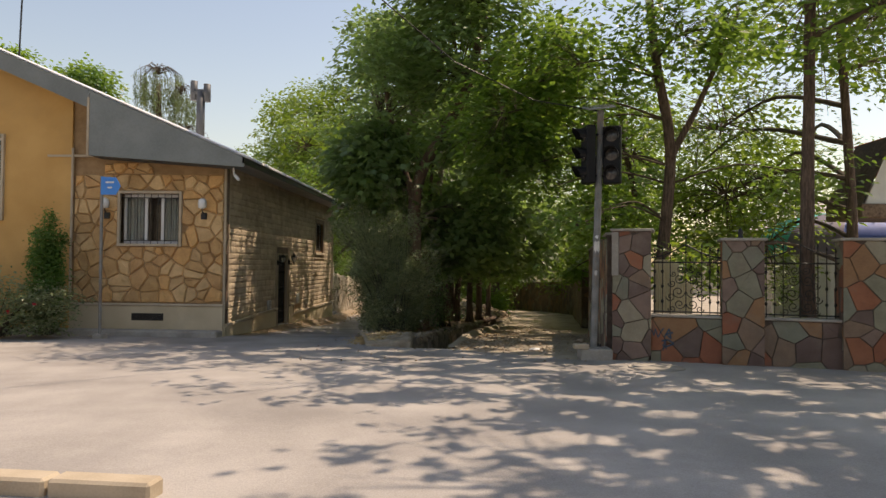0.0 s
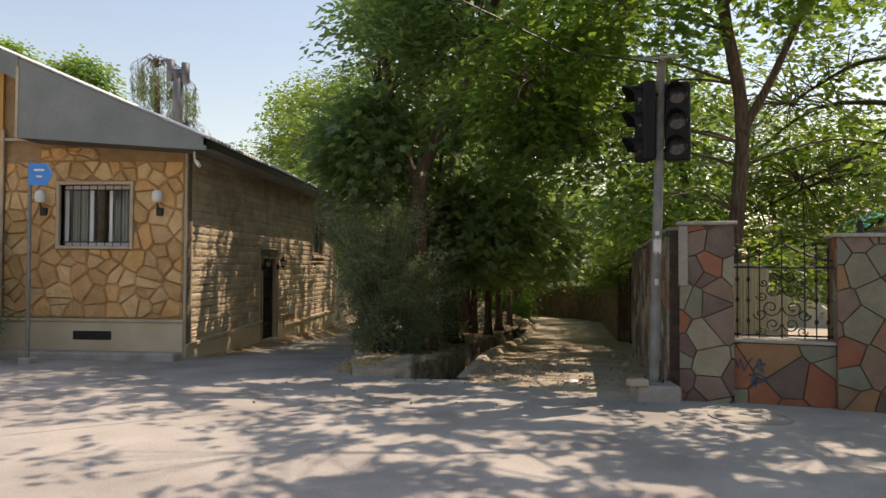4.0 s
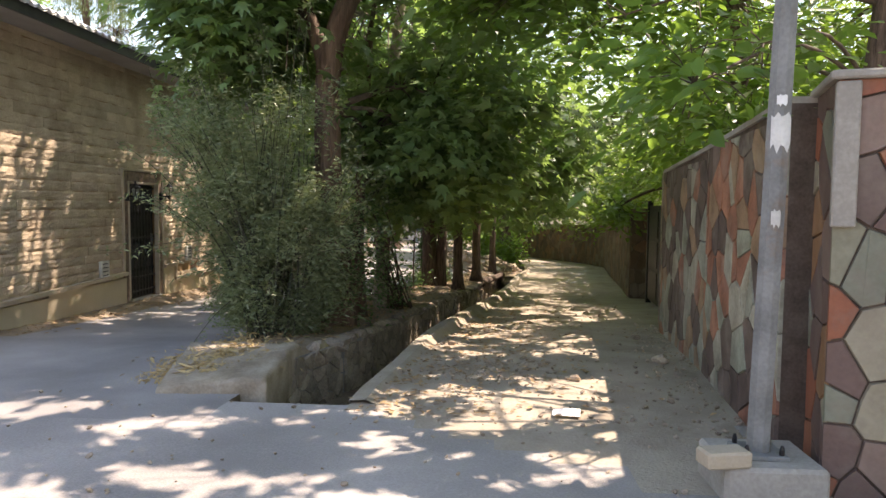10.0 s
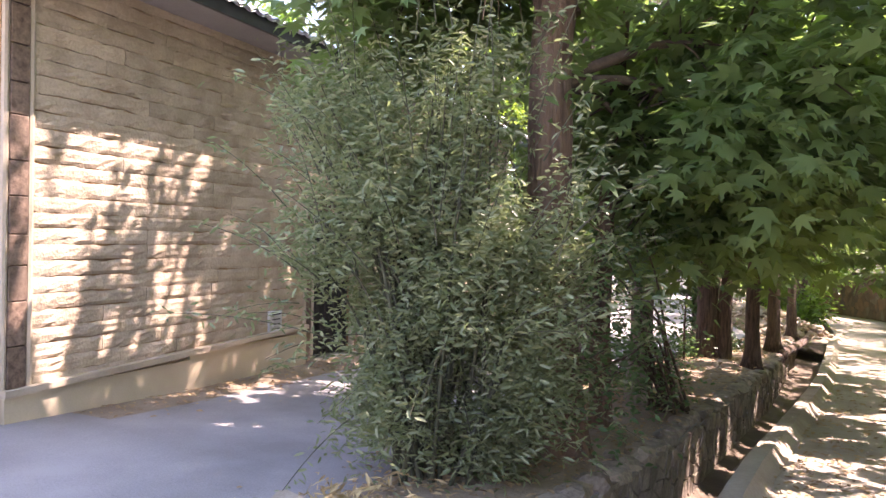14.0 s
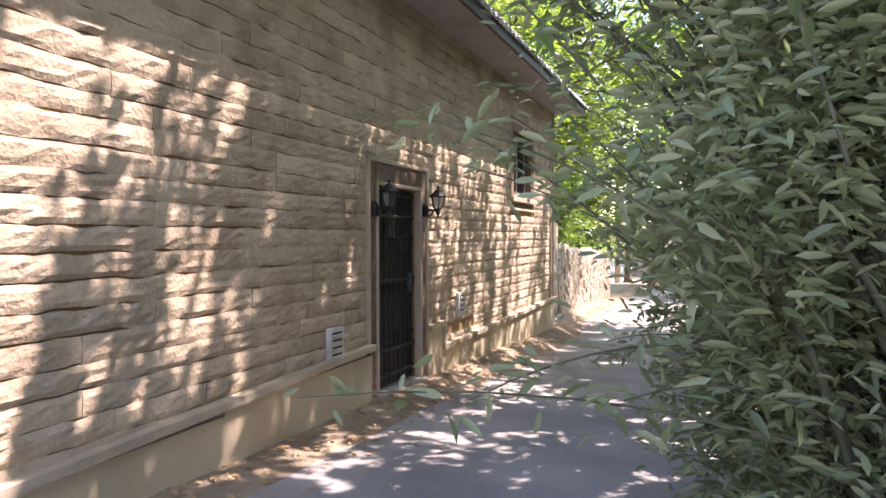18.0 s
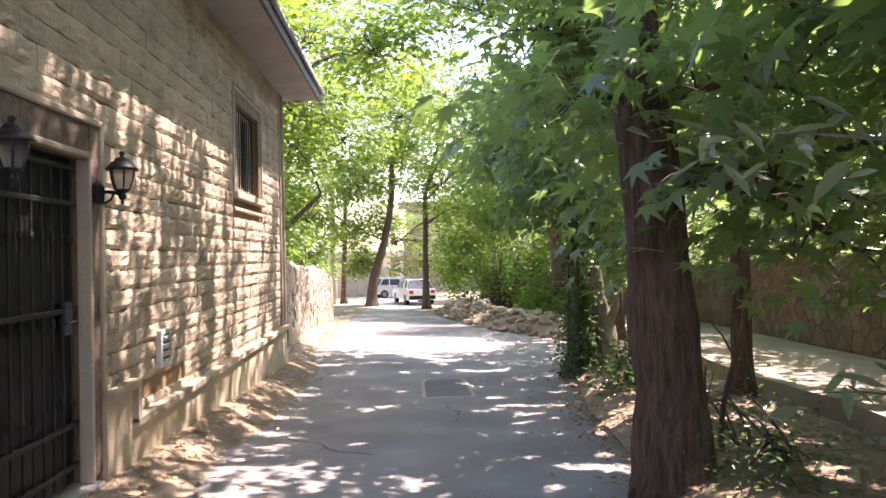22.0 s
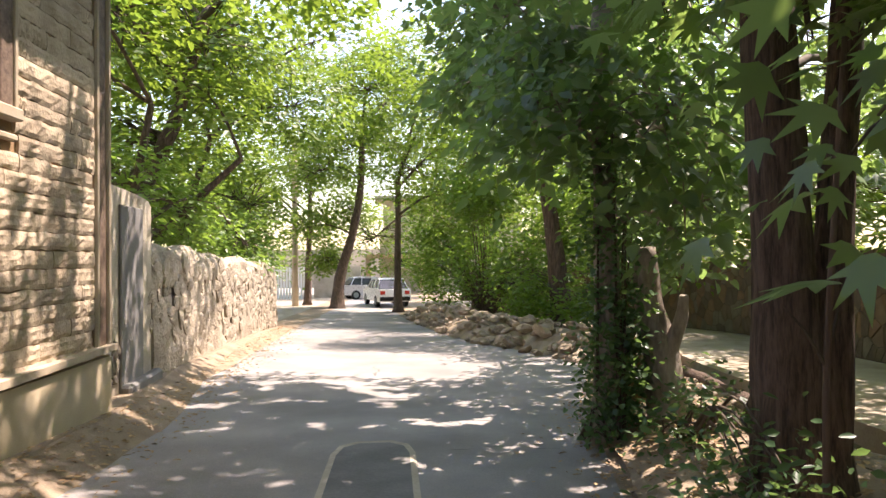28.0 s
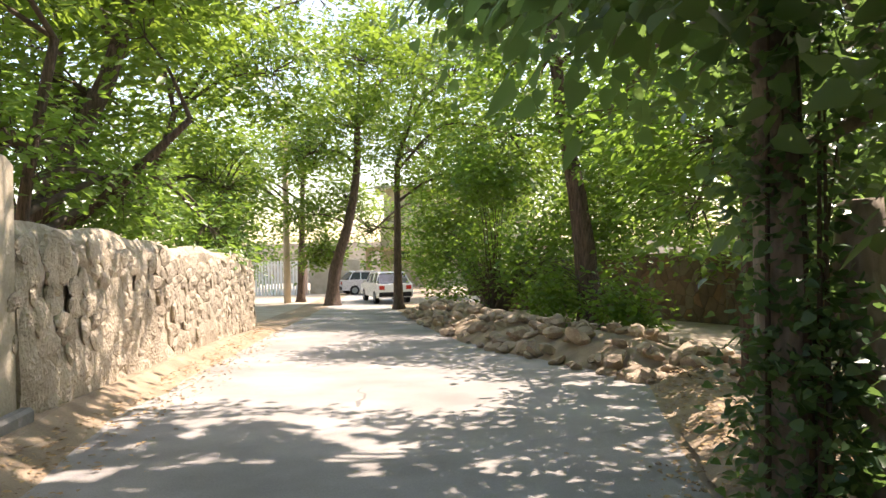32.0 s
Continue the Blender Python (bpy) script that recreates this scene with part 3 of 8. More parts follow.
def build_house():
    # cores: walls with thickness; openings are left out of them
    g = Geo()
    t = 0.3
    zb = -1.2
    dy0, dy1 = 18.14, 19.22              # door
    wy0, wy1, wz0, wz1 = 23.05, 24.2, 2.2, 3.2   # side window
    for y0, y1, z0, z1 in ((HY0 + t, dy0, zb, 4.12), (dy0, dy1, 2.0, 4.12), (dy0, dy1, zb, -0.04), (dy1, wy0, zb, 4.12), (wy0, wy1, zb, wz0), (wy0, wy1, wz1, 4.12), (wy1, HY1, zb, 4.12)):
        part("wall_lane", Geo().box(HX - t, HX, y0, y1, z0, z1), MORTAR, house)
    g = Geo()
    fx0, fx1, fz0, fz1 = -7.33, -5.99, 2.17, 3.29       # front window
    ax0, ax1, az0, az1 = -11.3, -10.0, 2.7, 4.6          # tan wall window
    top = lambda x: roof_z(x) - 0.1
    for x0, x1, z0, z1 in ((-8.45, fx0, zb, None), (fx0, fx1, zb, fz0), (fx0, fx1, fz1, None), (fx1, HX, zb, None)):
        if z1 is None:
            g = Geo().add([(x0, HY0, z0), (x1, HY0, z0), (x1, HY0, top(x1)), (x0, HY0, top(x0)), (x0, HY0 + t, z0), (x1, HY0 + t, z0), (x1, HY0 + t, top(x1)), (x0, HY0 + t, top(x0))],
                  [(0, 1, 2, 3), (5, 4, 7, 6), (4, 0, 3, 7), (1, 5, 6, 2), (3, 2, 6, 7), (4, 5, 1, 0)])
        else:
            g = Geo().box(x0, x1, HY0, HY0 + t, z0, z1)
        part("wall_front", g, MORTAR, house)
    g = Geo()
    for x0, x1, z0, z1 in ((-20, ax0, zb, None), (ax0, ax1, zb, az0), (ax0, ax1, az1, None), (ax1, -8.45, zb, None)):
        if z1 is None:
            g.add([(x0, HY0 - 0.06, z0), (x1, HY0 - 0.06, z0), (x1, HY0 - 0.06, min(7.3, top(x1))), (x0, HY0 - 0.06, min(7.3, top(x0))), (x0, HY0 + t, z0), (x1, HY0 + t, z0), (x1, HY0 + t, min(7.3, top(x1))), (x0, HY0 + t, min(7.3, top(x0)))],
                  [(0, 1, 2, 3), (5, 4, 7, 6), (4, 0, 3, 7), (1, 5, 6, 2), (3, 2, 6, 7), (4, 5, 1, 0)])
        else:
            g.box(x0, x1, HY0 - 0.06, HY0 + t, z0, z1)
    part("wall_tan", g, TAN, house, "smooth tan stone cladding")
    g = Geo()
    g.box(-20, HX - t, HY1 - t, HY1, zb, 4.12).box(-20, -19.7, HY0 + t, HY1 - t, zb, 6)
    part("wall_back", g, CREAM, house)
    # floor slab of the rooms behind the openings
    g = Geo()
    g.box(-19.6, HX - t - 0.02, HY0 + t + 0.02, HY1 - t - 0.02, -0.3, -0.2)
    part("floor_slab", g, CONCRETE, house)
    # roof: corrugated sheets, fascia, soffit
    g = Geo()
    ridge = -13.0
    n = 150
    for side in (0, 1):
        k = len(g.v)
        for i in range(n + 1):
            y = HY0 - 0.62 + (HY1 - HY0 + 0.95) * i / n
            wv = 0.018 * (1 if i % 2 else -1)
            for x in (-4.30, -8.5, ridge):
                g.v.append((x, y, roof_z(x) + wv + 0.03 * side))
        for i in range(n):
            for j in range(2):
                a = k + i * 3 + j
                q = (a, a + 3, a + 4, a + 1)
                g.f.append(q if side else q[::-1])
    g.add([(ridge, HY0 - 0.62, roof_z(ridge)), (ridge, HY1 + 0.18, roof_z(ridge)), (-21, HY1 + 0.18, 4.0), (-21, HY0 - 0.62, 4.0)], [(0, 1, 2, 3)])
    part("roof", g, ROOFMETAL, house, "pale corrugated metal roof sheets")
    g = Geo()
    g.box(-4.40, -4.36, HY0 - 0.6, HY1 + 0.3, 3.90, 4.05)
    part("fascia", g, DARKMETAL, house, "dark metal eave edge")
    g = Geo()
    g.box(HX, -4.40, HY0, HY1 + 0.3, 3.94, 3.98)
    part("soffit", g, SOFFIT, house)
    # front: grey sheet-metal gable panel under the rake
    g = Geo()
    y0, y1 = HY0 - 0.6, HY0 - 0.56
    a = [(-7.78, 4.06), (-4.36, 3.82), (-4.36, 4.03), (-7.78, roof_z(-7.78) - 0.03)]
    g.add([(x, y0, z) for x, z in a] + [(x, y1, z) for x, z in a], [(0, 1, 2, 3), (7, 6, 5, 4), (0, 4, 5, 1), (1, 5, 6, 2), (2, 6, 7, 3), (3, 7, 4, 0)])
    a = [(-7.78, 4.06), (-4.36, 3.82)]
    g.add([(a[0][0], y1, a[0][1]), (a[1][0], y1, a[1][1]), (a[1][0], HY0, a[1][1]), (a[0][0], HY0, a[0][1])], [(0, 1, 2, 3), (3, 2, 1, 0)])
    g.add([(-7.78, y0, 4.06), (-7.78, HY0, 4.06), (-7.78, HY0, 5.3), (-7.78, y0, 5.3)], [(3, 2, 1, 0), (0, 1, 2, 3)])
    part("gable_panel", g, METALGREY, house, "grey sheet-metal gable panel")
    g = Geo()
    for xa, xb in ((-13.0, -7.79),):
        g.add([(xa, y0, roof_z(xa) - 0.42), (xb, y0, roof_z(xb) - 0.42), (xb, y0, roof_z(xb) - 0.02), (xa, y0, roof_z(xa) - 0.02), (xa, HY0, roof_z(xa) - 0.42), (xb, HY0, roof_z(xb) - 0.42)],
              [(0, 1, 2, 3), (1, 0, 4, 5)])
    part("rake_board", g, METALGREY, house, "grey metal board under the roof edge")
    g = Geo()
    g.box(-7.82, -7.77, y0 - 0.012, y0 - 0.001, 4.06, 5.32).box(-9.0, -7.8, HY0 - 0.085, HY0 - 0.06, 4.10, 4.15)
    part("cream_trim", g, MOULD, house)
    # plinth and mouldings of the front
    g = Geo()
    g.box(-8.6, HX + 0.03, HY0 - 0.05, HY0, 0.02, 0.78)
    part("plinth_front", g, CREAM, house)
    g = Geo()
    g.box(-8.6, HX + 0.05, HY0 - 0.085, HY0, 0.78, 0.84, 0.015)
    part("moulding", g, MOULD, house)
    g = Geo()
    g.box(-20, HX + 0.04, HY0 - 0.42, HY0 - 0.05, -0.1, 0.27, 0.03)
    part("front_kerb", g, CONCRETE, house, "low concrete step along the house front")
    # plinth of the lane side: stepped down after the door
    for y0, y1, z1 in ((HY0 + 0.02, 15.9, 0.35), (15.9, 17.99, 0.41), (19.36, 19.80, 0.47), (19.80, HY1, 0.20)):
        part("plinth", Geo().box(HX, HX + 0.07, y0, y1, -0.8, z1), CREAM, house)
    g = Geo()
    def strip(y0, z0, y1, z1):
        a = [(HX, y0, z0), (HX + 0.115, y0, z0), (HX + 0.115, y1, z1), (HX, y1, z1)]
        g.add(a + [(x, y, z + 0.055) for x, y, z in a], [(3, 2, 1, 0), (4, 5, 6, 7), (0, 1, 5, 4), (1, 2, 6, 5), (2, 3, 7, 6), (3, 0, 4, 7)])
    strip(HY0, 0.34, 17.99, 0.46); strip(19.36, 0.46, 19.83, 0.47); strip(19.78, 0.19, HY1 + 0.05, 0.25)
    g.box(HX, HX + 0.11, 19.78, 19.84, 0.22, 0.47)
    part("moulding", g, MOULD, house)
    # dark stone pilaster at the corner, with cream rods
    z = 0.36
    while z < 3.94:
        h = random.uniform(0.2, 0.42)
        part("corner_stone", Geo().box(HX, HX + 0.06, HY0 + 0.05, HY0 + 0.21, z, min(z + h, 3.94) - 0.008, 0.006), DARKSTONE, house)
        z += h
    for x, y, z0, z1 in ((HX + 0.03, HY0 + 0.02, 0.36, 3.94), (HX + 0.03, HY0 + 0.24, 0.36, 3.94), (-8.42, HY0 - 0.08, 0.84, 4.3), (HX + 0.03, HY1 - 0.22, 0.25, 3.94), (HX + 0.04, HY1 + 0.01, 0.25, 3.94)):
        part("corner_rod", Geo().tube([(x, y, z0), (x, y, z1)], 0.03, 8), MOULD, house)
    g = Geo()
    g.box(HX, HX + 0.04, HY1 - 0.19, HY1 - 0.03, 0.25, 3.94, 0.01)
    part("corner_stone", g, DARKSTONE, house)
    # vent opening in the front plinth
    g = Geo()
    g.box(-7.02, -6.3, HY0 - 0.056, HY0 - 0.04, 0.46, 0.62)
    for i in range(5):
        g.box(-7.02, -6.3, HY0 - 0.062, HY0 - 0.056, 0.47 + i * 0.032, 0.478 + i * 0.032)
    part("plinth_vent", g, DARKMETAL, house, "dark slotted vent in the plinth")


build_house()


def lantern(m):
    """A black wall lantern on a curled bracket: urn-shaped cage under a wide lid."""
    t = thing("wall_lantern", "black cast-metal wall lantern with dusty panes beside the door", "lantern", group="door lanterns")
    x = 0.17
    part("back_plate", Geo().turn([(0.035, -0.06), (0.045, -0.045), (0.045, 0.045), (0.035, 0.06), (0.012, 0.08)], (0.012, 0, 0), 10), DARKMETAL, t)
    g = Geo()
    g.tube([(0.02, 0, 0.0), (0.07, 0, 0.012), (x, 0, 0.0)], [0.014, 0.012, 0.016], 7)
    g.tube([(0.02, 0, -0.05), (0.06, 0, -0.06), (0.1, 0, -0.035), (0.115, 0, 0.0)], 0.008, 6)
    part("bracket", g, DARKMETAL, t)
    g = Geo().turn([(0.0, -0.075), (0.01, -0.06), (0.006, -0.045), (0.022, -0.03), (0.026, -0.01), (0.014, 0.0), (0.04, 0.012), (0.046, 0.026)], (x, 0, 0), 12)
    cage = part("cage", g, DARKMETAL, t, smooth=True)
    for j in range(6):
        a = 2 * math.pi * j / 6
        part("cage_bar", Geo().tube([(x + r * math.cos(a), r * math.sin(a), z) for r, z in ((0.045, 0.026), (0.064, 0.075), (0.076, 0.15))], 0.006, 5), DARKMETAL, cage)
    part("lid", Geo().turn([(0.098, 0.148), (0.1, 0.158), (0.085, 0.172), (0.06, 0.2), (0.045, 0.206), (0.04, 0.222), (0.015, 0.232), (0.01, 0.242), (0.02, 0.255), (0.012, 0.268), (0.0, 0.272)], (x, 0, 0), 14), DARKMETAL, t, smooth=True)
    part("glass", Geo().turn([(0.041, 0.026), (0.06, 0.075), (0.072, 0.15)], (x, 0, 0), 6), FROSTED, t, "dusty frosted panes").visible_shadow = False
    t.matrix_world = m
    return t


GLASS = glass_mat("clear_glass", (0.75, 0.78, 0.78))
FROSTED = glass_mat("frosted_glass", (0.85, 0.86, 0.84), 0.6)
lantern(pose(HX + 0.045, 18.06, 1.77))
lantern(pose(HX + 0.045, 19.29, 1.79))


def build_door():
    d = thing("door_1", "dark metal door with ironwork bars in a brown stone surround", "door", kind="structure")
    g = Geo()
    for y0, y1, z0, z1 in ((18.0, 18.14, 0.0, 2.22), (19.22, 19.36, 0.0, 2.22), (18.14, 19.22, 2.02, 2.22)):
        g.box(HX - 0.02, HX + 0.04, y0, y1, z0, z1, 0.01)
    part("stone_surround", g, DARKSTONE, d, "brown stone surround")
    g = Geo()
    for y0, y1, z0, z1 in ((17.96, 18.0, 0.45, 2.26), (19.36, 19.4, 0.48, 2.26), (17.96, 19.4, 2.22, 2.265), (18.14, 18.17, -0.02, 2.05), (19.19, 19.22, -0.02, 2.05), (18.14, 19.22, 2.0, 2.04)):
        g.box(HX - 0.03, HX + 0.06, y0, y1, z0, z1, 0.008)
    part("stone_rod", g, MOULD, d)
    g = Geo()
    g.box(HX - 0.1, HX - 0.06, 18.17, 19.19, 0.0, 2.0, 0.006)
    leaf = part("door_leaf", g, DARKMETAL, d, "black sheet-metal leaf")
    for i in range(9):
        y = 18.24 + i * 0.11
        g = Geo().tube([(HX - 0.035, y, 0.03), (HX - 0.035, y, 1.97)], 0.009, 6)
        for z in (0.5, 1.0, 1.5):
            g.turn([(0.009, -0.04), (0.02, -0.01), (0.02, 0.01), (0.009, 0.04)], (HX - 0.035, y, z), 6)
        part("iron_bar", g, IRON, leaf)
    for z in (0.1, 0.35, 1.05, 1.7, 1.92):
        part("cross_rail", Geo().box(HX - 0.055, HX - 0.02, 18.18, 19.18, z, z + 0.03, 0.004), IRON, leaf)
    g = Geo()
    g.box(HX - 0.04, HX - 0.015, 19.02, 19.1, 0.92, 1.12, 0.006).tube([(HX - 0.02, 19.06, 1.0), (HX + 0.02, 19.06, 1.0), (HX + 0.02, 18.96, 1.0)], 0.01, 6)
    part("handle", g, CHIMNEY, leaf, "worn metal lock and handle")
    g = Geo()
    g.box(HX - 0.3, HX + 0.1, 18.08, 19.27, -0.45, -0.02, 0.012)
    part("sill", g, CONCRETE, d, "stone doorstep")


build_door()


def build_side_window():
    w = thing("window_1", "small barred window with a brown stone surround and pale sill", "window", kind="structure")
    y0, y1, z0, z1 = 23.05, 24.2, 2.2, 3.2
    g = Geo()
    for a in ((y0 - 0.16, y0, z0 - 0.05, z1 + 0.14), (y1, y1 + 0.16, z0 - 0.05, z1 + 0.14), (y0, y1, z1, z1 + 0.14)):
        g.box(HX - 0.02, HX + 0.035, *a, 0.008)
    part("stone_surround", g, DARKSTONE, w)
    g = Geo()
    for a in ((y0 - 0.2, y0 - 0.16, z0 - 0.06, z1 + 0.18), (y1 + 0.16, y1 + 0.2, z0 - 0.06, z1 + 0.18), (y0 - 0.2, y1 + 0.2, z1 + 0.14, z1 + 0.18)):
        g.box(HX - 0.02, HX + 0.05, *a, 0.006)
    part("stone_rod", g, MOULD, w)
    g = Geo()
    for a in ((y0, y0 + 0.05, z0, z1), (y1 - 0.05, y1, z0, z1), (y0 + 0.05, y1 - 0.05, z1 - 0.05, z1), (y0 + 0.05, y1 - 0.05, z0, z0 + 0.05)):
        g.box(HX - 0.12, HX - 0.07, *a, 0.005)
    g.box(HX - 0.12, HX - 0.07, (y0 + y1) / 2 - 0.025, (y0 + y1) / 2 + 0.025, z0 + 0.05, z1 - 0.05)
    part("window_frame", g, WHITE, w)
    for a, b in ((y0 + 0.05, (y0 + y1) / 2 - 0.025), ((y0 + y1) / 2 + 0.025, y1 - 0.05)):
        part("pane", Geo().box(HX - 0.1, HX - 0.095, a, b, z0 + 0.05, z1 - 0.05), GLASS, w).visible_shadow = False
    for i in range(11):
        y = y0 + 0.06 + i * (y1 - y0 - 0.12) / 10
        part("bar", Geo().tube([(HX - 0.03, y, z0), (HX - 0.03, y, z1)], 0.009, 6), IRON, w)
    g = Geo()
    g.box(HX - 0.1, HX + 0.09, y0 - 0.2, y1 + 0.2, z0 - 0.14, z0 - 0.05, 0.012)
    part("window_sill", g, MOULD, w)
    g = Geo()
    g.box(HX, HX + 0.05, y0 - 0.2, y1 + 0.2, z0 - 0.28, z0 - 0.23, 0.012)
    part("stone_rod", g, MOULD, w)
    # added dark board behind the panes: the room's shade put into colour
    g = Geo()
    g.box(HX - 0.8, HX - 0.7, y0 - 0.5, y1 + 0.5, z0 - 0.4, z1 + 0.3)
    part("blind", g, DARKSTONE, w, "dark board standing in for the unlit interior behind the panes")


build_side_window()


def build_front_window(name, x0, x1, z0, z1, y, bars, curtain, label):
    w = thing(name, label, "window", kind="structure")
    g = Geo()
    for a in ((x0 - 0.06, x0, z0 - 0.06, z1 + 0.06), (x1, x1 + 0.06, z0 - 0.06, z1 + 0.06)):
        g.box(a[0], a[1], y - 0.07, y + 0.1, a[2], a[3], 0.008)
    g.box(x0, x1, y - 0.07, y + 0.1, z1, z1 + 0.06, 0.008)
    g.box(x0, x1, y - 0.09, y + 0.1, z0 - 0.06, z0, 0.008)
    part("stone_surround", g, MOULD, w)
    f = 0.07
    for a, b in ((x0, x0 + f), (x1 - f, x1), (x0 + (x1 - x0) * 0.36, x0 + (x1 - x0) * 0.36 + f), (x0 + (x1 - x0) * 0.64, x0 + (x1 - x0) * 0.64 + f)):
        part("window_frame", Geo().box(a, b, y + 0.12, y + 0.17, z0, z1, 0.006), WHITE, w)
    part("window_frame", Geo().box(x0 + f, x1 - f, y + 0.125, y + 0.165, z1 - f, z1, 0.006), WHITE, w)
    part("window_frame", Geo().box(x0 + f, x1 - f, y + 0.125, y + 0.165, z0, z0 + f, 0.006), WHITE, w)
    part("pane", Geo().box(x0 + f, x1 - f, y + 0.142, y + 0.148, z0 + f, z1 - f), GLASS, w).visible_shadow = False
    if curtain:
        for a, b in ((x0 + 0.04, x0 + (x1 - x0) * 0.36), (x0 + (x1 - x0) * 0.66, x1 - 0.04)):
            g = Geo()
            n = 28
            for i in range(n + 1):
                x = a + (b - a) * i / n
                yy = y + 0.24 + 0.018 * math.sin(i * 1.35) + 0.008 * math.sin(i * 0.6)
                g.v += [(x, yy, z0 + 0.02), (x, yy, z1 - 0.02)]
            g.f = [(2 * i, 2 * i + 2, 2 * i + 3, 2 * i + 1) for i in range(n)]
            part("curtain", g, CURTAIN, w, "pale grey-green curtain")
    for i in range(bars):
        x = x0 + 0.05 + i * (x1 - x0 - 0.1) / max(1, bars - 1)
        part("bar", Geo().tube([(x, y + 0.03, z0), (x, y + 0.03, z1)], 0.008, 6), IRON, w)
    for z in (z0 + 0.06, z1 - 0.1):
        part("cross_rail", Geo().box(x0, x1, y + 0.02, y + 0.04, z, z + 0.02), IRON, w)
    # added dark board: its colour stands for the shade of the room
    part("blind", Geo().box(x0 - 0.3, x1 + 0.3, y + 0.9, y + 0.95, z0 - 0.3, z1 + 0.3), DARKSTONE, w, "dark board standing in for the unlit room behind")


CURTAIN = mat("curtain", (0.42, 0.46, 0.42), (0.55, 0.58, 0.53), 0.9, 3, 60, 0.1)
build_front_window("window_2", -7.33, -5.99, 2.17, 3.29, HY0, 9, True, "barred window with white frame and pale curtains drawn aside")
build_front_window("window_3", -11.3, -10.05, 2.72, 4.55, HY0 - 0.06, 0, False, "tall white-framed window in the tan stone wall")

# ---- trees ----
def leaf_shape(kind):
    """Corners and faces of one leaf: length along +x, unit long, slightly folded."""
    if kind == "plane":
        spokes = [(0, 0.0), (95, 0.26), (76, 0.62), (54, 0.34), (36, 0.86), (17, 0.44), (0, 1.0)]
        ring = [(-150, 0.22)] + [(-a, r) for a, r in spokes[1:-1]] + [(0, 1.0)] + [(a, r) for a, r in spokes[1:-1][::-1]] + [(150, 0.22)]
        v = [(0.12, 0, 0)] + [(0.05 + r * math.cos(radians(a)), r * math.sin(radians(a)), 0.12 * abs(math.sin(radians(a))) * r - 0.30 * r * r) for a, r in ring]
        f = [(0, i, i + 1) for i in range(1, len(ring))] + [(0, len(ring), 1)]
        return np.array(v), f
    if kind == "heart":
        v = [(0.02, 0, 0), (-0.05, 0.25, 0.05), (0.2, 0.42, 0.06), (0.6, 0.28, 0.0), (1.0, 0, -0.14), (0.6, -0.28, 0.0), (0.2, -0.42, 0.06), (-0.05, -0.25, 0.05)]
        return np.array(v), [(0, 4, 3, 2), (0, 2, 1), (0, 6, 5, 4), (0, 7, 6)]
    if kind == "oval":
        v = [(0, 0, 0), (0.35, 0.25, 0.05), (0.75, 0.17, 0.02), (1, 0, -0.08), (0.75, -0.17, 0.02), (0.35, -0.25, 0.05)]
        return np.array(v), [(0, 3, 2, 1), (0, 5, 4, 3)]
    v = [(0, 0, 0), (0.45, 0.3, 0.05), (1, 0, -0.06), (0.45, -0.3, 0.05)]
    if kind == "lance":
        v = [(0, 0, 0), (0.3, 0.125, 0.04), (0.7, 0.105, 0.02), (1, 0, -0.1), (0.7, -0.105, 0.02), (0.3, -0.125, 0.04)]
        return np.array(v), [(0, 3, 2, 1), (0, 5, 4, 3)]
    if kind == "slim":
        v = [(0, 0, 0), (0.5, 0.09, 0.01), (1, 0, -0.06), (0.5, -0.09, 0.01)]
    return np.array(v), [(0, 2, 1), (0, 3, 2)]


def leaf_mesh(name, pts, sizes, kind, rng, tilt=0.6, droop=0.3, lean=None, way=None):
    """One mesh of many leaves at points: each turned at random about an axis that is more or less upright; lean, way: the tilt and the heading that a spray shares."""
    base, faces = leaf_shape(kind)
    n, k = len(pts), len(base)
    yaw = rng.uniform(0, 2 * np.pi, n)
    nrm = np.stack([rng.normal(0, tilt, n), rng.normal(0, tilt, n), np.ones(n)], 1)
    if lean is not None:
        nrm = np.concatenate([nrm[:, :2] * 0.45 + lean, np.ones((n, 1))], 1)
        yaw = way + rng.normal(0, 0.7, n)
    nrm /= np.linalg.norm(nrm, axis=1)[:, None]
    ax = np.stack([np.cos(yaw), np.sin(yaw), -np.abs(rng.normal(droop, 0.3, n))], 1)
    ax -= nrm * (ax * nrm).sum(1)[:, None] * 0.85
    ax /= np.linalg.norm(ax, axis=1)[:, None]
    sd = np.cross(nrm, ax)
    sd /= np.linalg.norm(sd, axis=1)[:, None]
    up = np.cross(ax, sd)
    s = np.asarray(sizes).reshape(-1, 1, 1)
    co = pts[:, None, :] + s * (base[None, :, 0:1] * ax[:, None, :] + base[None, :, 1:2] * sd[:, None, :] + base[None, :, 2:3] * up[:, None, :])
    loops = np.concatenate([np.array(f) for f in faces])
    tot = np.array([len(f) for f in faces])
    start = np.concatenate([[0], np.cumsum(tot)[:-1]])
    me = bpy.data.meshes.new(name)
    me.vertices.add(n * k)
    me.vertices.foreach_set("co", co.astype(np.float32).ravel())
    me.loops.add(n * len(loops))
    me.loops.foreach_set("vertex_index", (loops[None, :] + k * np.arange(n)[:, None]).astype(np.int32).ravel())
    me.polygons.add(n * len(tot))
    me.polygons.foreach_set("loop_start", (start[None, :] + len(loops) * np.arange(n)[:, None]).astype(np.int32).ravel())
    me.polygons.foreach_set("loop_total", np.tile(tot, n).astype(np.int32))
    me.update(calc_edges=True)
    return me


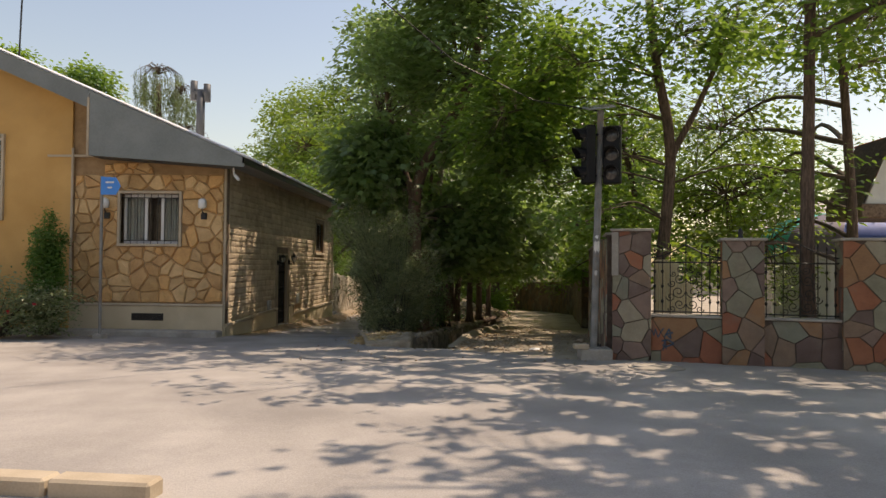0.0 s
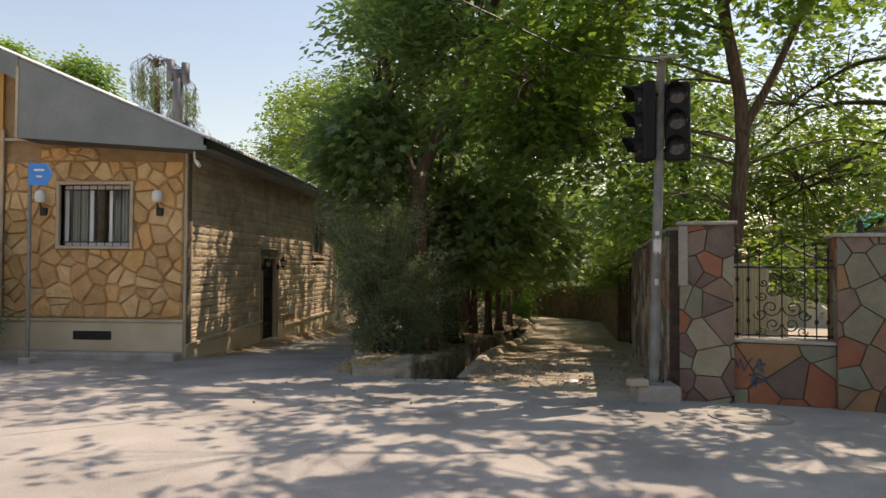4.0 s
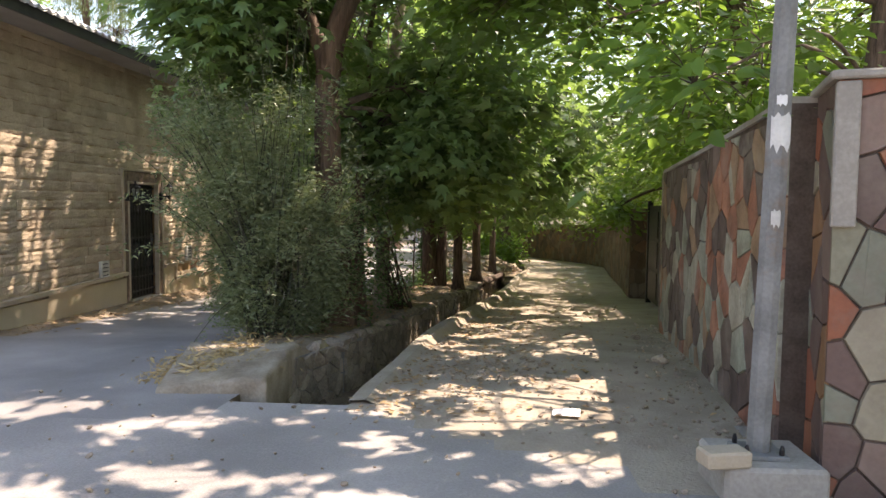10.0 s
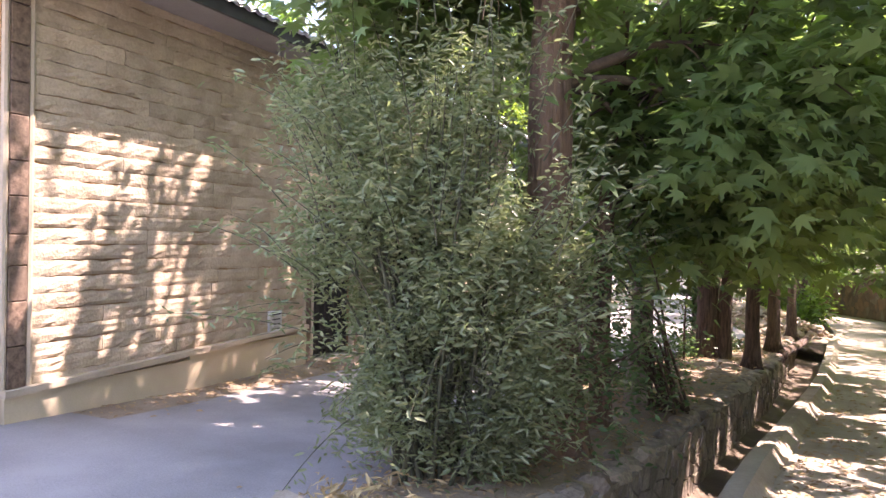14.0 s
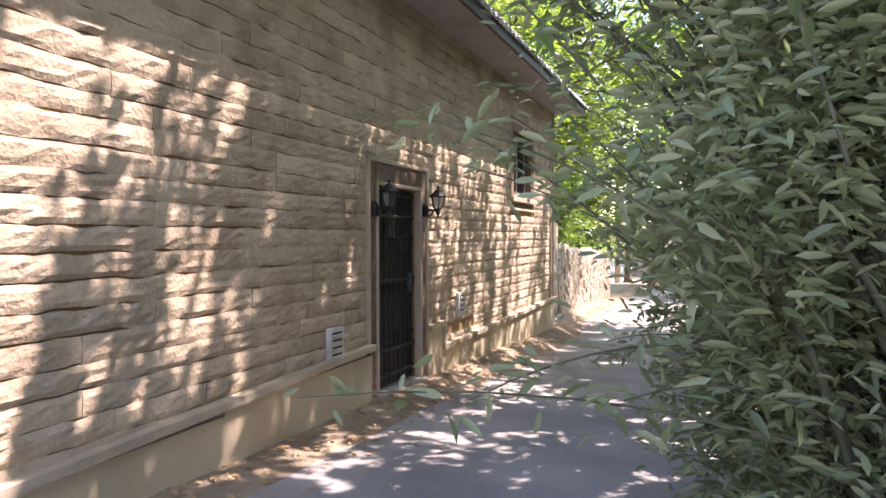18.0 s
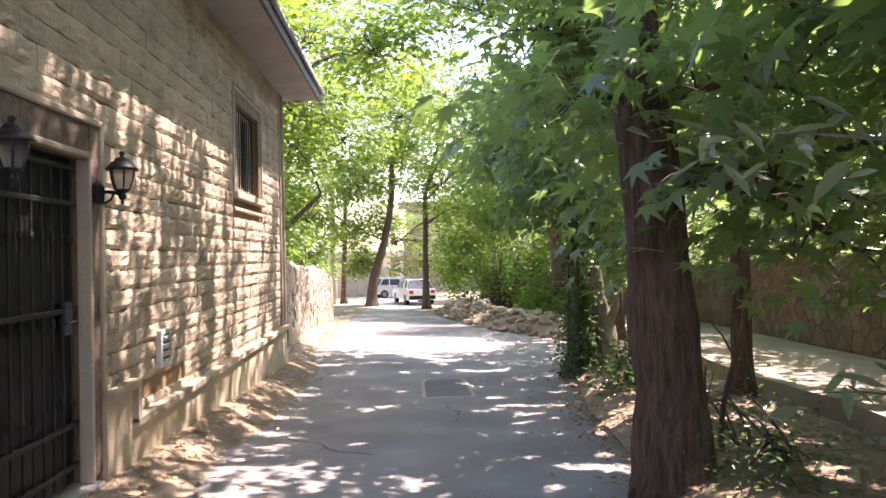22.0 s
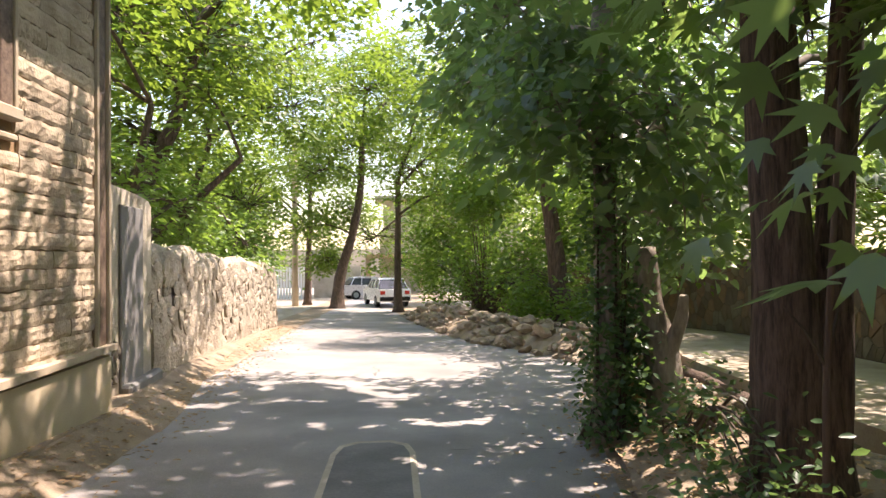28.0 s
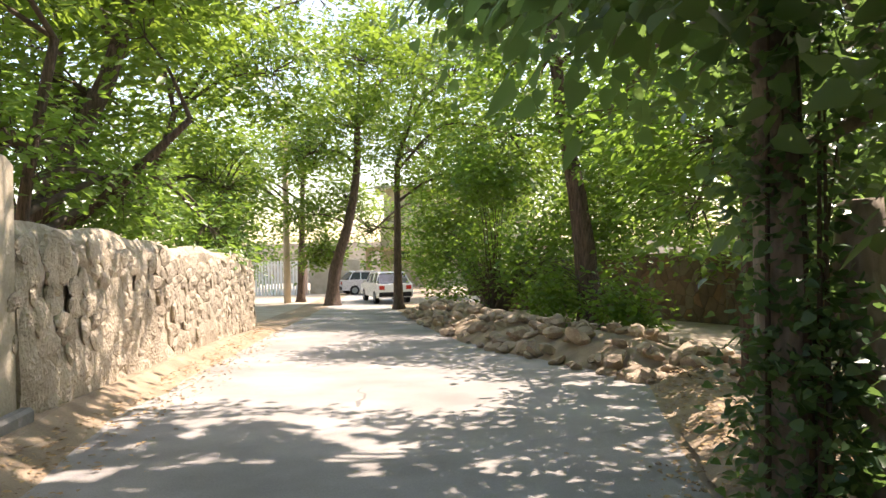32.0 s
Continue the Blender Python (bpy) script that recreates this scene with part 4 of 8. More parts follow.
def in_lobe(lobe, count, rng, hollow=0.45):
    c, r = np.array(lobe[:3]), np.array(lobe[3:6])
    d = rng.normal(0, 1, (count, 3))
    d /= np.linalg.norm(d, axis=1)[:, None]
    return c + d * r * (hollow + (1 - hollow) * rng.uniform(0, 1, (count, 1)) ** 0.6)


def smooth_path(pts, n=5):
    """Points of a curve through the given ones."""
    pts = [Vector(p) for p in pts]
    out = []
    for i in range(len(pts) - 1):
        p0, p1, p2, p3 = pts[max(i - 1, 0)], pts[i], pts[i + 1], pts[min(i + 2, len(pts) - 1)]
        for j in range(n):
            t = j / n
            out.append(0.5 * ((2 * p1) + (p2 - p0) * t + (2 * p0 - 5 * p1 + 4 * p2 - p3) * t * t + (3 * p1 - p0 - 3 * p2 + p3) * t ** 3))
    return out + [pts[-1]]


LATTICE = np.random.default_rng(97).random((64, 64))


def ripple(u, v):
    """Smooth random values between 0 and 1 over a plane, at two scales."""
    def one(a, b):
        i, j = np.floor(a).astype(int), np.floor(b).astype(int)
        f, g = a - i, b - j
        f, g = f * f * (3 - 2 * f), g * g * (3 - 2 * g)
        i, j, k, l = i % 64, j % 64, (i + 1) % 64, (j + 1) % 64
        return (LATTICE[i, j] * (1 - f) + LATTICE[k, j] * f) * (1 - g) + (LATTICE[i, l] * (1 - f) + LATTICE[k, l] * f) * g
    return 0.62 * one(u, v) + 0.38 * one(u * 2.3 + 17, v * 2.3 + 5)


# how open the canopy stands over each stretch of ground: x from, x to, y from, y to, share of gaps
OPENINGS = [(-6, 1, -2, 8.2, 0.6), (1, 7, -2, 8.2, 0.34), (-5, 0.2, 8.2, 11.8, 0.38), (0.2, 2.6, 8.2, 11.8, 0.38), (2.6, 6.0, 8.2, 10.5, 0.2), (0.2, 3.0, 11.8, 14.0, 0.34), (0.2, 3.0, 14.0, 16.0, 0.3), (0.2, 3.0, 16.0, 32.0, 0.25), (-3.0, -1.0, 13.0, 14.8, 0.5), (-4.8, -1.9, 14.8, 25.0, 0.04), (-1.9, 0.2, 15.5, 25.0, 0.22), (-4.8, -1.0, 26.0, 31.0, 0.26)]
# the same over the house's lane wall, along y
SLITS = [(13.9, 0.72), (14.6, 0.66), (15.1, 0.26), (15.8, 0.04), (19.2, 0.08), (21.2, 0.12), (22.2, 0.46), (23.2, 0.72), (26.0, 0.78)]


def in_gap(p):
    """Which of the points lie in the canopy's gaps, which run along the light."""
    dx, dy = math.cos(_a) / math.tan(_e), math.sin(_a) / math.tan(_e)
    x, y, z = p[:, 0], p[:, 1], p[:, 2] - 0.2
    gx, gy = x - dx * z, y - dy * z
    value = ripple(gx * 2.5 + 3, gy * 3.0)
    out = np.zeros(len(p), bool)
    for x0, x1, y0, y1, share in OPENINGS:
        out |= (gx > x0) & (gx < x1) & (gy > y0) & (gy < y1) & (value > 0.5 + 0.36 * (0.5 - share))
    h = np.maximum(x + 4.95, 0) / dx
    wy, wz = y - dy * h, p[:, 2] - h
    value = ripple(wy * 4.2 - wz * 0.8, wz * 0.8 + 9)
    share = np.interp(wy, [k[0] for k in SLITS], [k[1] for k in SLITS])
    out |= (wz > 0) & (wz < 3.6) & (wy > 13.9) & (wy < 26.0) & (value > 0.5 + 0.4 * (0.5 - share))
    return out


def tree(seed, trunks, lobes, bark, leaf, kind, size, label, category="tree", per=26, spread=0.28, tilt=0.6, droop=0.35, rough=0.1, name="tree", flare=1.5, limb_r=0.055):
    """A tree: trunks as (points, radius at foot, radius at top), lobes of the crown as centre, radii and number of leaf clumps."""
    rng = np.random.default_rng(seed)
    t = thing(name, label, category)
    tops = []
    for pts, r0, r1 in trunks:
        p = smooth_path(pts, 6)
        n = len(p)
        rad = [(r0 + (r1 - r0) * (i / (n - 1)) ** 0.8) * (1 + (flare - 1) * max(0, 1 - i / (0.18 * n)) ** 2) for i in range(n)]
        part("trunk", Geo().tube(p, rad, 22, True, rough, 0.022), bark, t, smooth=True)
        tops += [(q, rr) for q, rr in zip(p[n // 3:], rad[n // 3:])]
    low, high = [], []
    for lobe in lobes:
        cen = in_lobe(lobe, int(lobe[6]), rng)
        floor = 0.1 if lobe[2] > 4.2 and 13 < seed < 18 else 0.0 if lobe[2] > 7.0 and seed < 46 else -0.12 if lobe[2] > 4.2 and seed < 46 else -0.22
        keep = np.array([noise.noise(Vector(c) * 0.85 + Vector((seed, 0, 0))) > floor for c in cen])
        if len(lobe) > 7:
            keep[:] = True
        cen = cen[keep]
        c0 = Vector(lobe[:3])
        q, rr = min(tops, key=lambda a: (a[0] - c0).length + max(0, a[0].z - c0.z) * 0.8)
        r = min(rr * 0.75, limb_r * (0.6 + 0.25 * max(lobe[3:6])))
        mid = q.lerp(c0, 0.5) + Vector((0, 0, 0.12 * (c0 - q).length))
        spine = smooth_path([q, mid, c0], 5)
        limbs = Geo()
        limbs.tube(spine, [r * (1 - 0.6 * i / (len(spine) - 1)) for i in range(len(spine))], 7, False)
        for c in cen[::2 if len(cen) < 120 else 4]:
            c = Vector(c)
            s = min(spine[3:], key=lambda a: (a - c).length)
            m = s.lerp(c, 0.5) + Vector((0, 0, 0.10 * (c - s).length))
            limbs.tube([s, m, c], [r * 0.3, r * 0.2, 0.005], 4, False)
        for c in cen:
            k = max(3, int((lobe[7] if len(lobe) > 7 else per) * rng.uniform(0.6, 1.4)))
            d = np.clip(rng.normal(0, 1, (k, 3)), -1.9, 1.9) * np.array([spread, spread, spread * 0.36])
            out = c[:2] - np.array(lobe[:2])
            out = out / (np.linalg.norm(out) + 1e-6) * 0.35 + rng.normal(0, tilt * 0.75, 2)
            d[:, 2] -= 0.6 * d[:, :2] @ out
            own = np.concatenate([c + d, np.tile(out, (k, 1)), np.arctan2(d[:, 1], d[:, 0])[:, None]], 1)
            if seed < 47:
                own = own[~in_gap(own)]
            (high if lobe[2] > 5.3 else low).append(own)
        part("limb", limbs, TWIG if bark is not PALEBARK else PALEBARK, t, smooth=True)
    for pts, shape in ((low, kind), (high, "oval" if kind == "plane" else "tip")):
        if not pts:
            continue
        pts = np.concatenate(pts)
        me = leaf_mesh("crown", pts[:, :3], size * rng.uniform(0.6, 1.25, len(pts)), shape, rng, tilt, droop, pts[:, 3:5], pts[:, 5])
        me.materials.append(leaf)
        ob = new("crown", me)
        ob.parent = t
        ob["label"] = "leafy crown"
    return t


def shrub(seed, lobes, leaf, kind, size, label, name="shrub", per=30, spread=0.16, stems=9, foot=None, category="shrub", twig=TWIG, tilt=0.9, shoots=0, gaps=-1.0, loose=0.2, west=-99.0):
    """A bush: stems from its foot into the lobes, and leaves."""
    rng = np.random.default_rng(seed)
    t = thing(name, label, category)
    pts = []
    fx, fy, fz = foot
    for lobe in lobes:
        cen = in_lobe(lobe, int(lobe[6]), rng, 0.3)
        cen = cen[cen[:, 2] > fz + 0.1]
        cen = np.array([c for c in cen if noise.noise(Vector(c) * 1.7 + Vector((seed, 0, 0))) > gaps]).reshape(-1, 3)
        for c in cen[:: max(1, len(cen) // stems)]:
            c = Vector(c)
            a = Vector((fx + rng.uniform(-loose, loose), fy + rng.uniform(-loose, loose), fz))
            m = a.lerp(c, 0.5) + Vector((0, 0, 0.15 * (c - a).length))
            part("stem", Geo().tube(smooth_path([a, m, c], 4), [0.016 - 0.0015 * i for i in range(9)], 5, False), twig, t, smooth=True)
        for c in cen:
            k = max(3, int(per * rng.uniform(0.6, 1.4)))
            pts.append(c + rng.normal(0, 1, (k, 3)) * np.array([spread, spread, spread * 1.2]))
    every = [c for l in lobes for c in in_lobe(l, max(1, int(shoots * l[6] / sum(q[6] for q in lobes))), rng, 0.85)] if shoots else []
    for c in every:
        if c[2] < fz + 0.5 or c[0] < west + 0.25:
            continue
        d = c - np.array([fx, fy, fz + 1.0])
        d = d / np.linalg.norm(d) + rng.normal(0, 0.25, 3) + np.array([0, 0, 0.45])
        l = rng.uniform(0.25, 0.8)
        s = np.linspace(0, 1, 7)[:, None]
        d[0] = max(d[0], (west - c[0]) / l)
        line = c + d * s * l + np.array([0, 0, -0.28]) * (s ** 2) * l
        part("shoot", Geo().tube(list(line), [0.005 - 0.0006 * i for i in range(7)], 4, False), twig, t)
        u = rng.uniform(0.1, 1, (34, 1))
        pts.append(c + d * u * l + np.array([0, 0, -0.28]) * (u ** 2) * l + rng.normal(0, 0.035, (34, 3)))
    pts = np.concatenate(pts)
    pts = pts[(pts[:, 2] > fz + 0.03) & (pts[:, 0] > west)]
    me = leaf_mesh("foliage", pts, size * rng.uniform(0.6, 1.3, len(pts)), kind, rng, tilt, 0.1)
    me.materials.append(leaf)
    ob = new("foliage", me)
    ob.parent = t
    return t

# ---- trees of the planting strip ----
tree(11, [([(-0.72, 15.1, 0.1), (-0.8, 15.15, 1.6), (-0.82, 15.2, 3.4), (-0.45, 15.3, 4.5), (0.35, 15.5, 6.0), (0.8, 15.7, 8.0)], 0.19, 0.09),
          ([(-0.82, 15.2, 3.3), (-1.3, 15.4, 4.6), (-1.7, 15.7, 6.5)], 0.11, 0.05)],
     [(-1.7, 15.5, 5.4, 1.6, 1.7, 2.4, 300), (0.2, 15.2, 6.4, 1.9, 1.5, 2.0, 330), (2.0, 15.8, 6.6, 1.5, 1.2, 1.5, 200, 24), (-0.4, 16.6, 7.6, 1.8, 1.2, 1.3, 150, 24), (-1.75, 15.0, 4.3, 1.0, 0.9, 1.0, 130), (0.5, 14.6, 4.6, 1.0, 0.8, 0.9, 90), (-1.9, 15.3, 3.9, 0.85, 1.0, 1.2, 130, 22), (0.3, 15.0, 8.6, 1.9, 1.6, 1.4, 130),
      (0.8, 16.4, 3.1, 1.3, 1.2, 1.0, 150), (1.4, 14.4, 4.6, 1.1, 0.9, 0.8, 80), (0.3, 16.0, 2.6, 0.9, 0.7, 0.6, 60), (0.5, 16.7, 2.3, 1.0, 0.8, 0.5, 70), (-0.3, 15.8, 2.5, 0.6, 0.5, 0.5, 30), (0.6, 16.2, 8.8, 1.6, 1.3, 1.0, 150, 24), (0.6, 13.2, 9.4, 2.6, 2.2, 1.2, 330), (0.8, 15.0, 9.2, 1.8, 1.4, 1.0, 220), (-0.6, 14.0, 9.2, 1.4, 1.4, 0.9, 130), (-0.2, 15.8, 9.4, 1.7, 1.3, 0.8, 190), (-1.6, 14.8, 9.4, 1.5, 1.4, 0.8, 200)],
     BARK, PLANE, "plane", 0.18, "tall plane tree with dark trunk and dense green crown", per=23, spread=0.31)
tree(12, [([(-0.61, 16.1, 0.15), (-0.62, 16.1, 1.6), (-0.5, 16.2, 4.0)], 0.1, 0.05)],
     [(0.3, 17.6, 2.9, 1.1, 1.2, 0.9, 100), (0.1, 17.2, 1.95, 0.75, 0.8, 0.6, 70), (-0.3, 16.2, 1.95, 0.5, 0.6, 0.55, 40), (-0.3, 17.0, 5.6, 1.5, 1.5, 1.2, 60)], BARK, PLANE, "plane", 0.19, "slim plane tree with mottled brown trunk", per=15, spread=0.31, flare=1.1)
tree(13, [([(-0.50, 17.45, 0.1), (-0.5, 17.5, 1.2), (-0.45, 17.6, 3.0), (-0.2, 17.8, 5.5)], 0.13, 0.07)],
     [(1.5, 18.6, 2.8, 1.3, 1.4, 0.8, 130), (0.9, 18.4, 1.9, 0.7, 0.8, 0.6, 50), (-0.8, 17.4, 4.6, 1.4, 1.2, 1.1, 80), (-0.3, 18.5, 6.0, 1.4, 1.5, 1.2, 50), (-0.6, 18.0, 3.2, 0.7, 0.8, 0.6, 40), (1.3, 18.2, 2.2, 1.1, 0.9, 0.45, 80), (-1.25, 17.0, 2.35, 0.4, 0.4, 0.35, 20, 10)], PALEBARK, PLANE, "plane", 0.19, "plane tree with pale flaking mottled bark", per=15, spread=0.31, flare=1.2)
tree(14, [([(-1.34, 19.05, -0.15), (-1.38, 19.05, 0.9), (-1.48, 19.05, 2.2), (-1.56, 19.1, 3.2), (-1.45, 19.2, 4.6), (-1.2, 19.4, 6.5)], 0.225, 0.11)],
     [(-0.75, 18.7, 2.3, 0.75, 0.6, 0.5, 22), (-1.42, 18.6, 1.8, 0.25, 0.15, 0.15, 8, 8), (-0.95, 18.25, 1.6, 0.45, 0.35, 0.3, 10, 9), (-1.9, 18.9, 2.3, 0.4, 0.4, 0.3, 10, 9), (-1.2, 19.7, 2.0, 0.45, 0.5, 0.35, 9), (-0.78, 21.3, 1.52, 0.22, 0.25, 0.22, 9, 7), (-0.8, 18.5, 1.7, 0.5, 0.35, 0.4, 18, 10), (-0.6, 18.35, 1.35, 0.35, 0.3, 0.35, 10, 9), (-1.5, 18.5, 2.25, 0.3, 0.25, 0.25, 8, 8), (-1.1, 20.2, 4.3, 1.4, 1.7, 1.1, 90), (-1.2, 19.2, 6.6, 2.2, 2.1, 1.5, 100), (-1.7, 18.7, 8.2, 1.4, 1.4, 0.9, 190, 22), (-1.6, 20.6, 8.6, 1.3, 1.6, 0.8, 130, 18), (0.3, 21.0, 7.6, 1.6, 1.8, 0.9, 170), (0.4, 20.2, 3.1, 1.2, 1.1, 0.9, 80), (-1.0, 22.0, 4.6, 1.5, 1.5, 1.1, 100), (-0.5, 19.6, 3.2, 0.8, 0.8, 0.6, 40), (-2.0, 22.4, 7.6, 1.6, 1.5, 1.1, 90, 16), (-1.6, 22.0, 3.6, 0.9, 0.9, 0.6, 60), (-1.2, 23.2, 3.4, 0.8, 0.8, 0.5, 40)],
     DARKBARK, PLANE, "plane", 0.165, "old plane tree with a thick furrowed brown trunk", per=19, droop=0.8, spread=0.31, flare=1.3, rough=0.08)
tree(15, [([(-0.2, 22.9, -0.35), (-0.22, 22.9, 1.0), (-0.3, 22.9, 2.5), (-0.35, 23.0, 5.0)], 0.2, 0.1), ([(0.04, 22.95, -0.35), (0.1, 22.95, 1.2), (0.4, 23.1, 3.5)], 0.14, 0.07)],
     [(0.0, 22.4, 2.8, 0.9, 1.2, 0.8, 80), (-0.6, 23.4, 5.2, 1.8, 1.8, 1.2, 90), (2.0, 22.0, 2.8, 1.4, 1.6, 0.8, 120), (0.8, 22.5, 5.6, 1.5, 1.6, 1.1, 50), (-1.8, 24.6, 7.8, 1.6, 1.6, 1.1, 170), (-0.6, 24.0, 3.4, 0.9, 1.0, 0.8, 80), (0.2, 24.8, 7.8, 1.6, 1.8, 0.9, 190, 22), (0.5, 28.3, 8.2, 1.6, 1.8, 0.9, 190, 22)],
     DARKBARK, PLANE, "plane", 0.19, "plane tree with two dark stems from one root", per=15, spread=0.31)
tree(16, [([(0.5, 21.9, -0.2), (0.5, 21.9, 1.5), (0.6, 22.0, 4.5)], 0.12, 0.06)],
     [(1.4, 20.6, 4.4, 1.4, 1.4, 0.9, 80), (2.9, 19.2, 3.1, 1.0, 1.4, 0.7, 80), (2.6, 24.6, 2.9, 1.2, 1.4, 0.8, 80), (2.2, 20.5, 2.2, 0.9, 1.2, 0.5, 30), (2.5, 22.0, 1.75, 0.8, 1.0, 0.5, 50)], DARKBARK, PLANE, "plane", 0.18, "slim dark-trunked plane tree beside the ditch", per=14, spread=0.31)
tree(17, [([(-0.51, 25.1, -0.5), (-0.51, 25.1, 1.0), (-0.51, 25.15, 3.0), (-0.35, 25.3, 5.5)], 0.125, 0.07)],
     [(0.8, 26.2, 3.5, 1.2, 0.9, 0.9, 60), (-0.7, 26.4, 3.7, 1.1, 1.0, 0.6, 50), (0.0, 26.3, 5.4, 1.6, 1.4, 0.9, 60), (-0.95, 25.6, 2.85, 0.7, 0.6, 0.3, 40), (-0.95, 24.6, 2.05, 0.55, 0.35, 0.4, 24, 12), (-0.15, 24.5, 2.2, 0.6, 0.4, 0.7, 32, 12), (-0.5, 24.8, 2.3, 0.7, 0.5, 0.6, 34), (-1.0, 25.4, 2.3, 0.6, 0.5, 0.5, 26), (0.1, 24.6, 1.5, 0.4, 0.4, 0.4, 24), (1.3, 26.9, 2.2, 0.9, 0.8, 0.8, 40), (0.3, 27.2, 2.5, 0.7, 0.6, 0.5, 36), (0.7, 26.5, 1.3, 0.5, 0.5, 0.5, 30), (-1.4, 27.9, 8.2, 1.9, 2.0, 1.2, 170), (-2.4, 26.8, 7.4, 1.4, 1.6, 0.9, 150), (-0.4, 27.6, 8.2, 1.6, 1.8, 1.0, 150), (-1.1, 27.6, 3.2, 0.8, 0.7, 0.4, 60, 22), (-0.7, 28.4, 4.3, 1.1, 0.9, 0.7, 90, 20), (0.1, 26.9, 3.1, 0.8, 0.6, 0.5, 50)],
     PALEBARK, MULBERRY, "heart", 0.13, "mulberry tree with dark heart-shaped leaves and ivy-clad trunk", per=20, droop=1.0, tilt=0.7)
tree(18, [([(0.85, 25.0, -0.3), (0.85, 25.0, 1.5), (1.0, 25.0, 4.5)], 0.13, 0.06)],
     [(0.8, 24.6, 4.8, 1.3, 1.3, 1.0, 80), (2.7, 26.5, 2.9, 1.2, 1.6, 0.9, 60), (3.6, 28.6, 1.9, 0.6, 0.9, 0.5, 24)], DARKBARK, PLANE, "plane", 0.18, "dark-trunked tree between lane and path", per=14, spread=0.31)
tree(19, [([(1.3, 28.8, -0.5), (1.3, 28.8, 1.0), (1.4, 28.8, 4.0)], 0.12, 0.06)],
     [(1.8, 29.2, 4.4, 1.5, 1.5, 1.0, 120), (3.2, 30.5, 2.9, 1.3, 1.8, 0.9, 110), (-2.4, 30.0, 7.0, 1.7, 2.4, 1.0, 130), (1.6, 30.2, 2.2, 1.0, 1.0, 0.8, 80), (2.2, 32.0, 1.6, 0.9, 1.2, 1.0, 80), (1.4, 33.2, 3.2, 1.2, 1.2, 1.0, 90), (0.3, 30.1, 7.3, 1.7, 1.4, 0.7, 130, 20), (-0.8, 30.6, 7.2, 1.3, 1.3, 0.7, 90, 18)], DARKBARK, WALNUT, "oval", 0.17, "dark-trunked tree by the path", per=24)
tree(20, [([(2.0, 36.9, -0.85), (1.9, 36.9, 0.3), (1.75, 36.9, 1.8), (1.5, 37.0, 3.6), (1.2, 37.0, 6.0)], 0.3, 0.12)],
     [(0.8, 36.8, 5.2, 2.2, 2.0, 1.8, 260), (2.6, 36.0, 3.4, 1.5, 1.4, 1.2, 120), (3.6, 34.0, 5.2, 2.0, 2.0, 1.6, 150)], DARKBARK, WALNUT, "oval", 0.18, "leaning tree with reddish furrowed trunk behind the rubble", per=24)

# stump: broken pale trunk wrapped with creeper
def build_stump():
    t = thing("dead_trunk", "broken pale dead trunk standing in the strip", "tree trunk")
    p = smooth_path([(0.02, 25.05, -0.5), (-0.06, 25.05, 0.2), (-0.16, 25.05, 0.7), (-0.2, 25.03, 1.15)], 5)
    part("trunk", Geo().tube(p, [0.17 - 0.006 * i for i in range(len(p))], 14, True, 0.16, 0.04), PALEBARK, t, smooth=True)
    part("branch_stub", Geo().tube(smooth_path([(-0.06, 25.0, 0.2), (0.04, 24.9, 0.5), (0.06, 24.84, 0.75)], 4), [0.075 - 0.005 * i for i in range(9)], 10, True, 0.15), PALEBARK, t, smooth=True)


build_stump()
shrub(31, [(-0.46, 25.0, 0.2, 0.24, 0.25, 0.8, 150), (-0.46, 25.03, 1.4, 0.24, 0.24, 0.95, 110), (-0.72, 24.85, -0.25, 0.25, 0.2, 0.25, 14)], IVY, "heart", 0.055, "ivy climbing round a trunk", "ivy", 14, 0.09, 6, (-0.55, 25.05, -0.5), "ivy")
shrub(32, [(0.1, 24.6, -0.15, 0.3, 0.3, 0.25, 20), (-0.3, 24.2, -0.25, 0.25, 0.35, 0.2, 14), (-0.55, 22.6, -0.1, 0.35, 0.8, 0.3, 34)], IVY, "oval", 0.07, "low scrub between the trunks", "shrub", 18, 0.12, 6, (-0.1, 24.6, -0.45))
shrub(33, [(-1.0, 18.55, 0.12, 0.3, 0.35, 0.2, 40), (-0.6, 20.2, 0.0, 0.45, 0.8, 0.2, 36)], IVY, "oval", 0.042, "low scrubby undergrowth in the strip", "shrub", 18, 0.12, 6, (-0.6, 19.2, -0.1))
shrub(34, [(-0.35, 17.0, 0.45, 0.35, 0.4, 0.45, 40), (-0.4, 15.0, 1.1, 0.3, 0.4, 0.85, 46), (-0.3, 15.9, 1.25, 0.25, 0.4, 0.7, 26)], IVY, "oval", 0.055, "dark undergrowth at the foot of the trees", "shrub", 20, 0.13, 6, (-0.2, 17.3, 0.1))
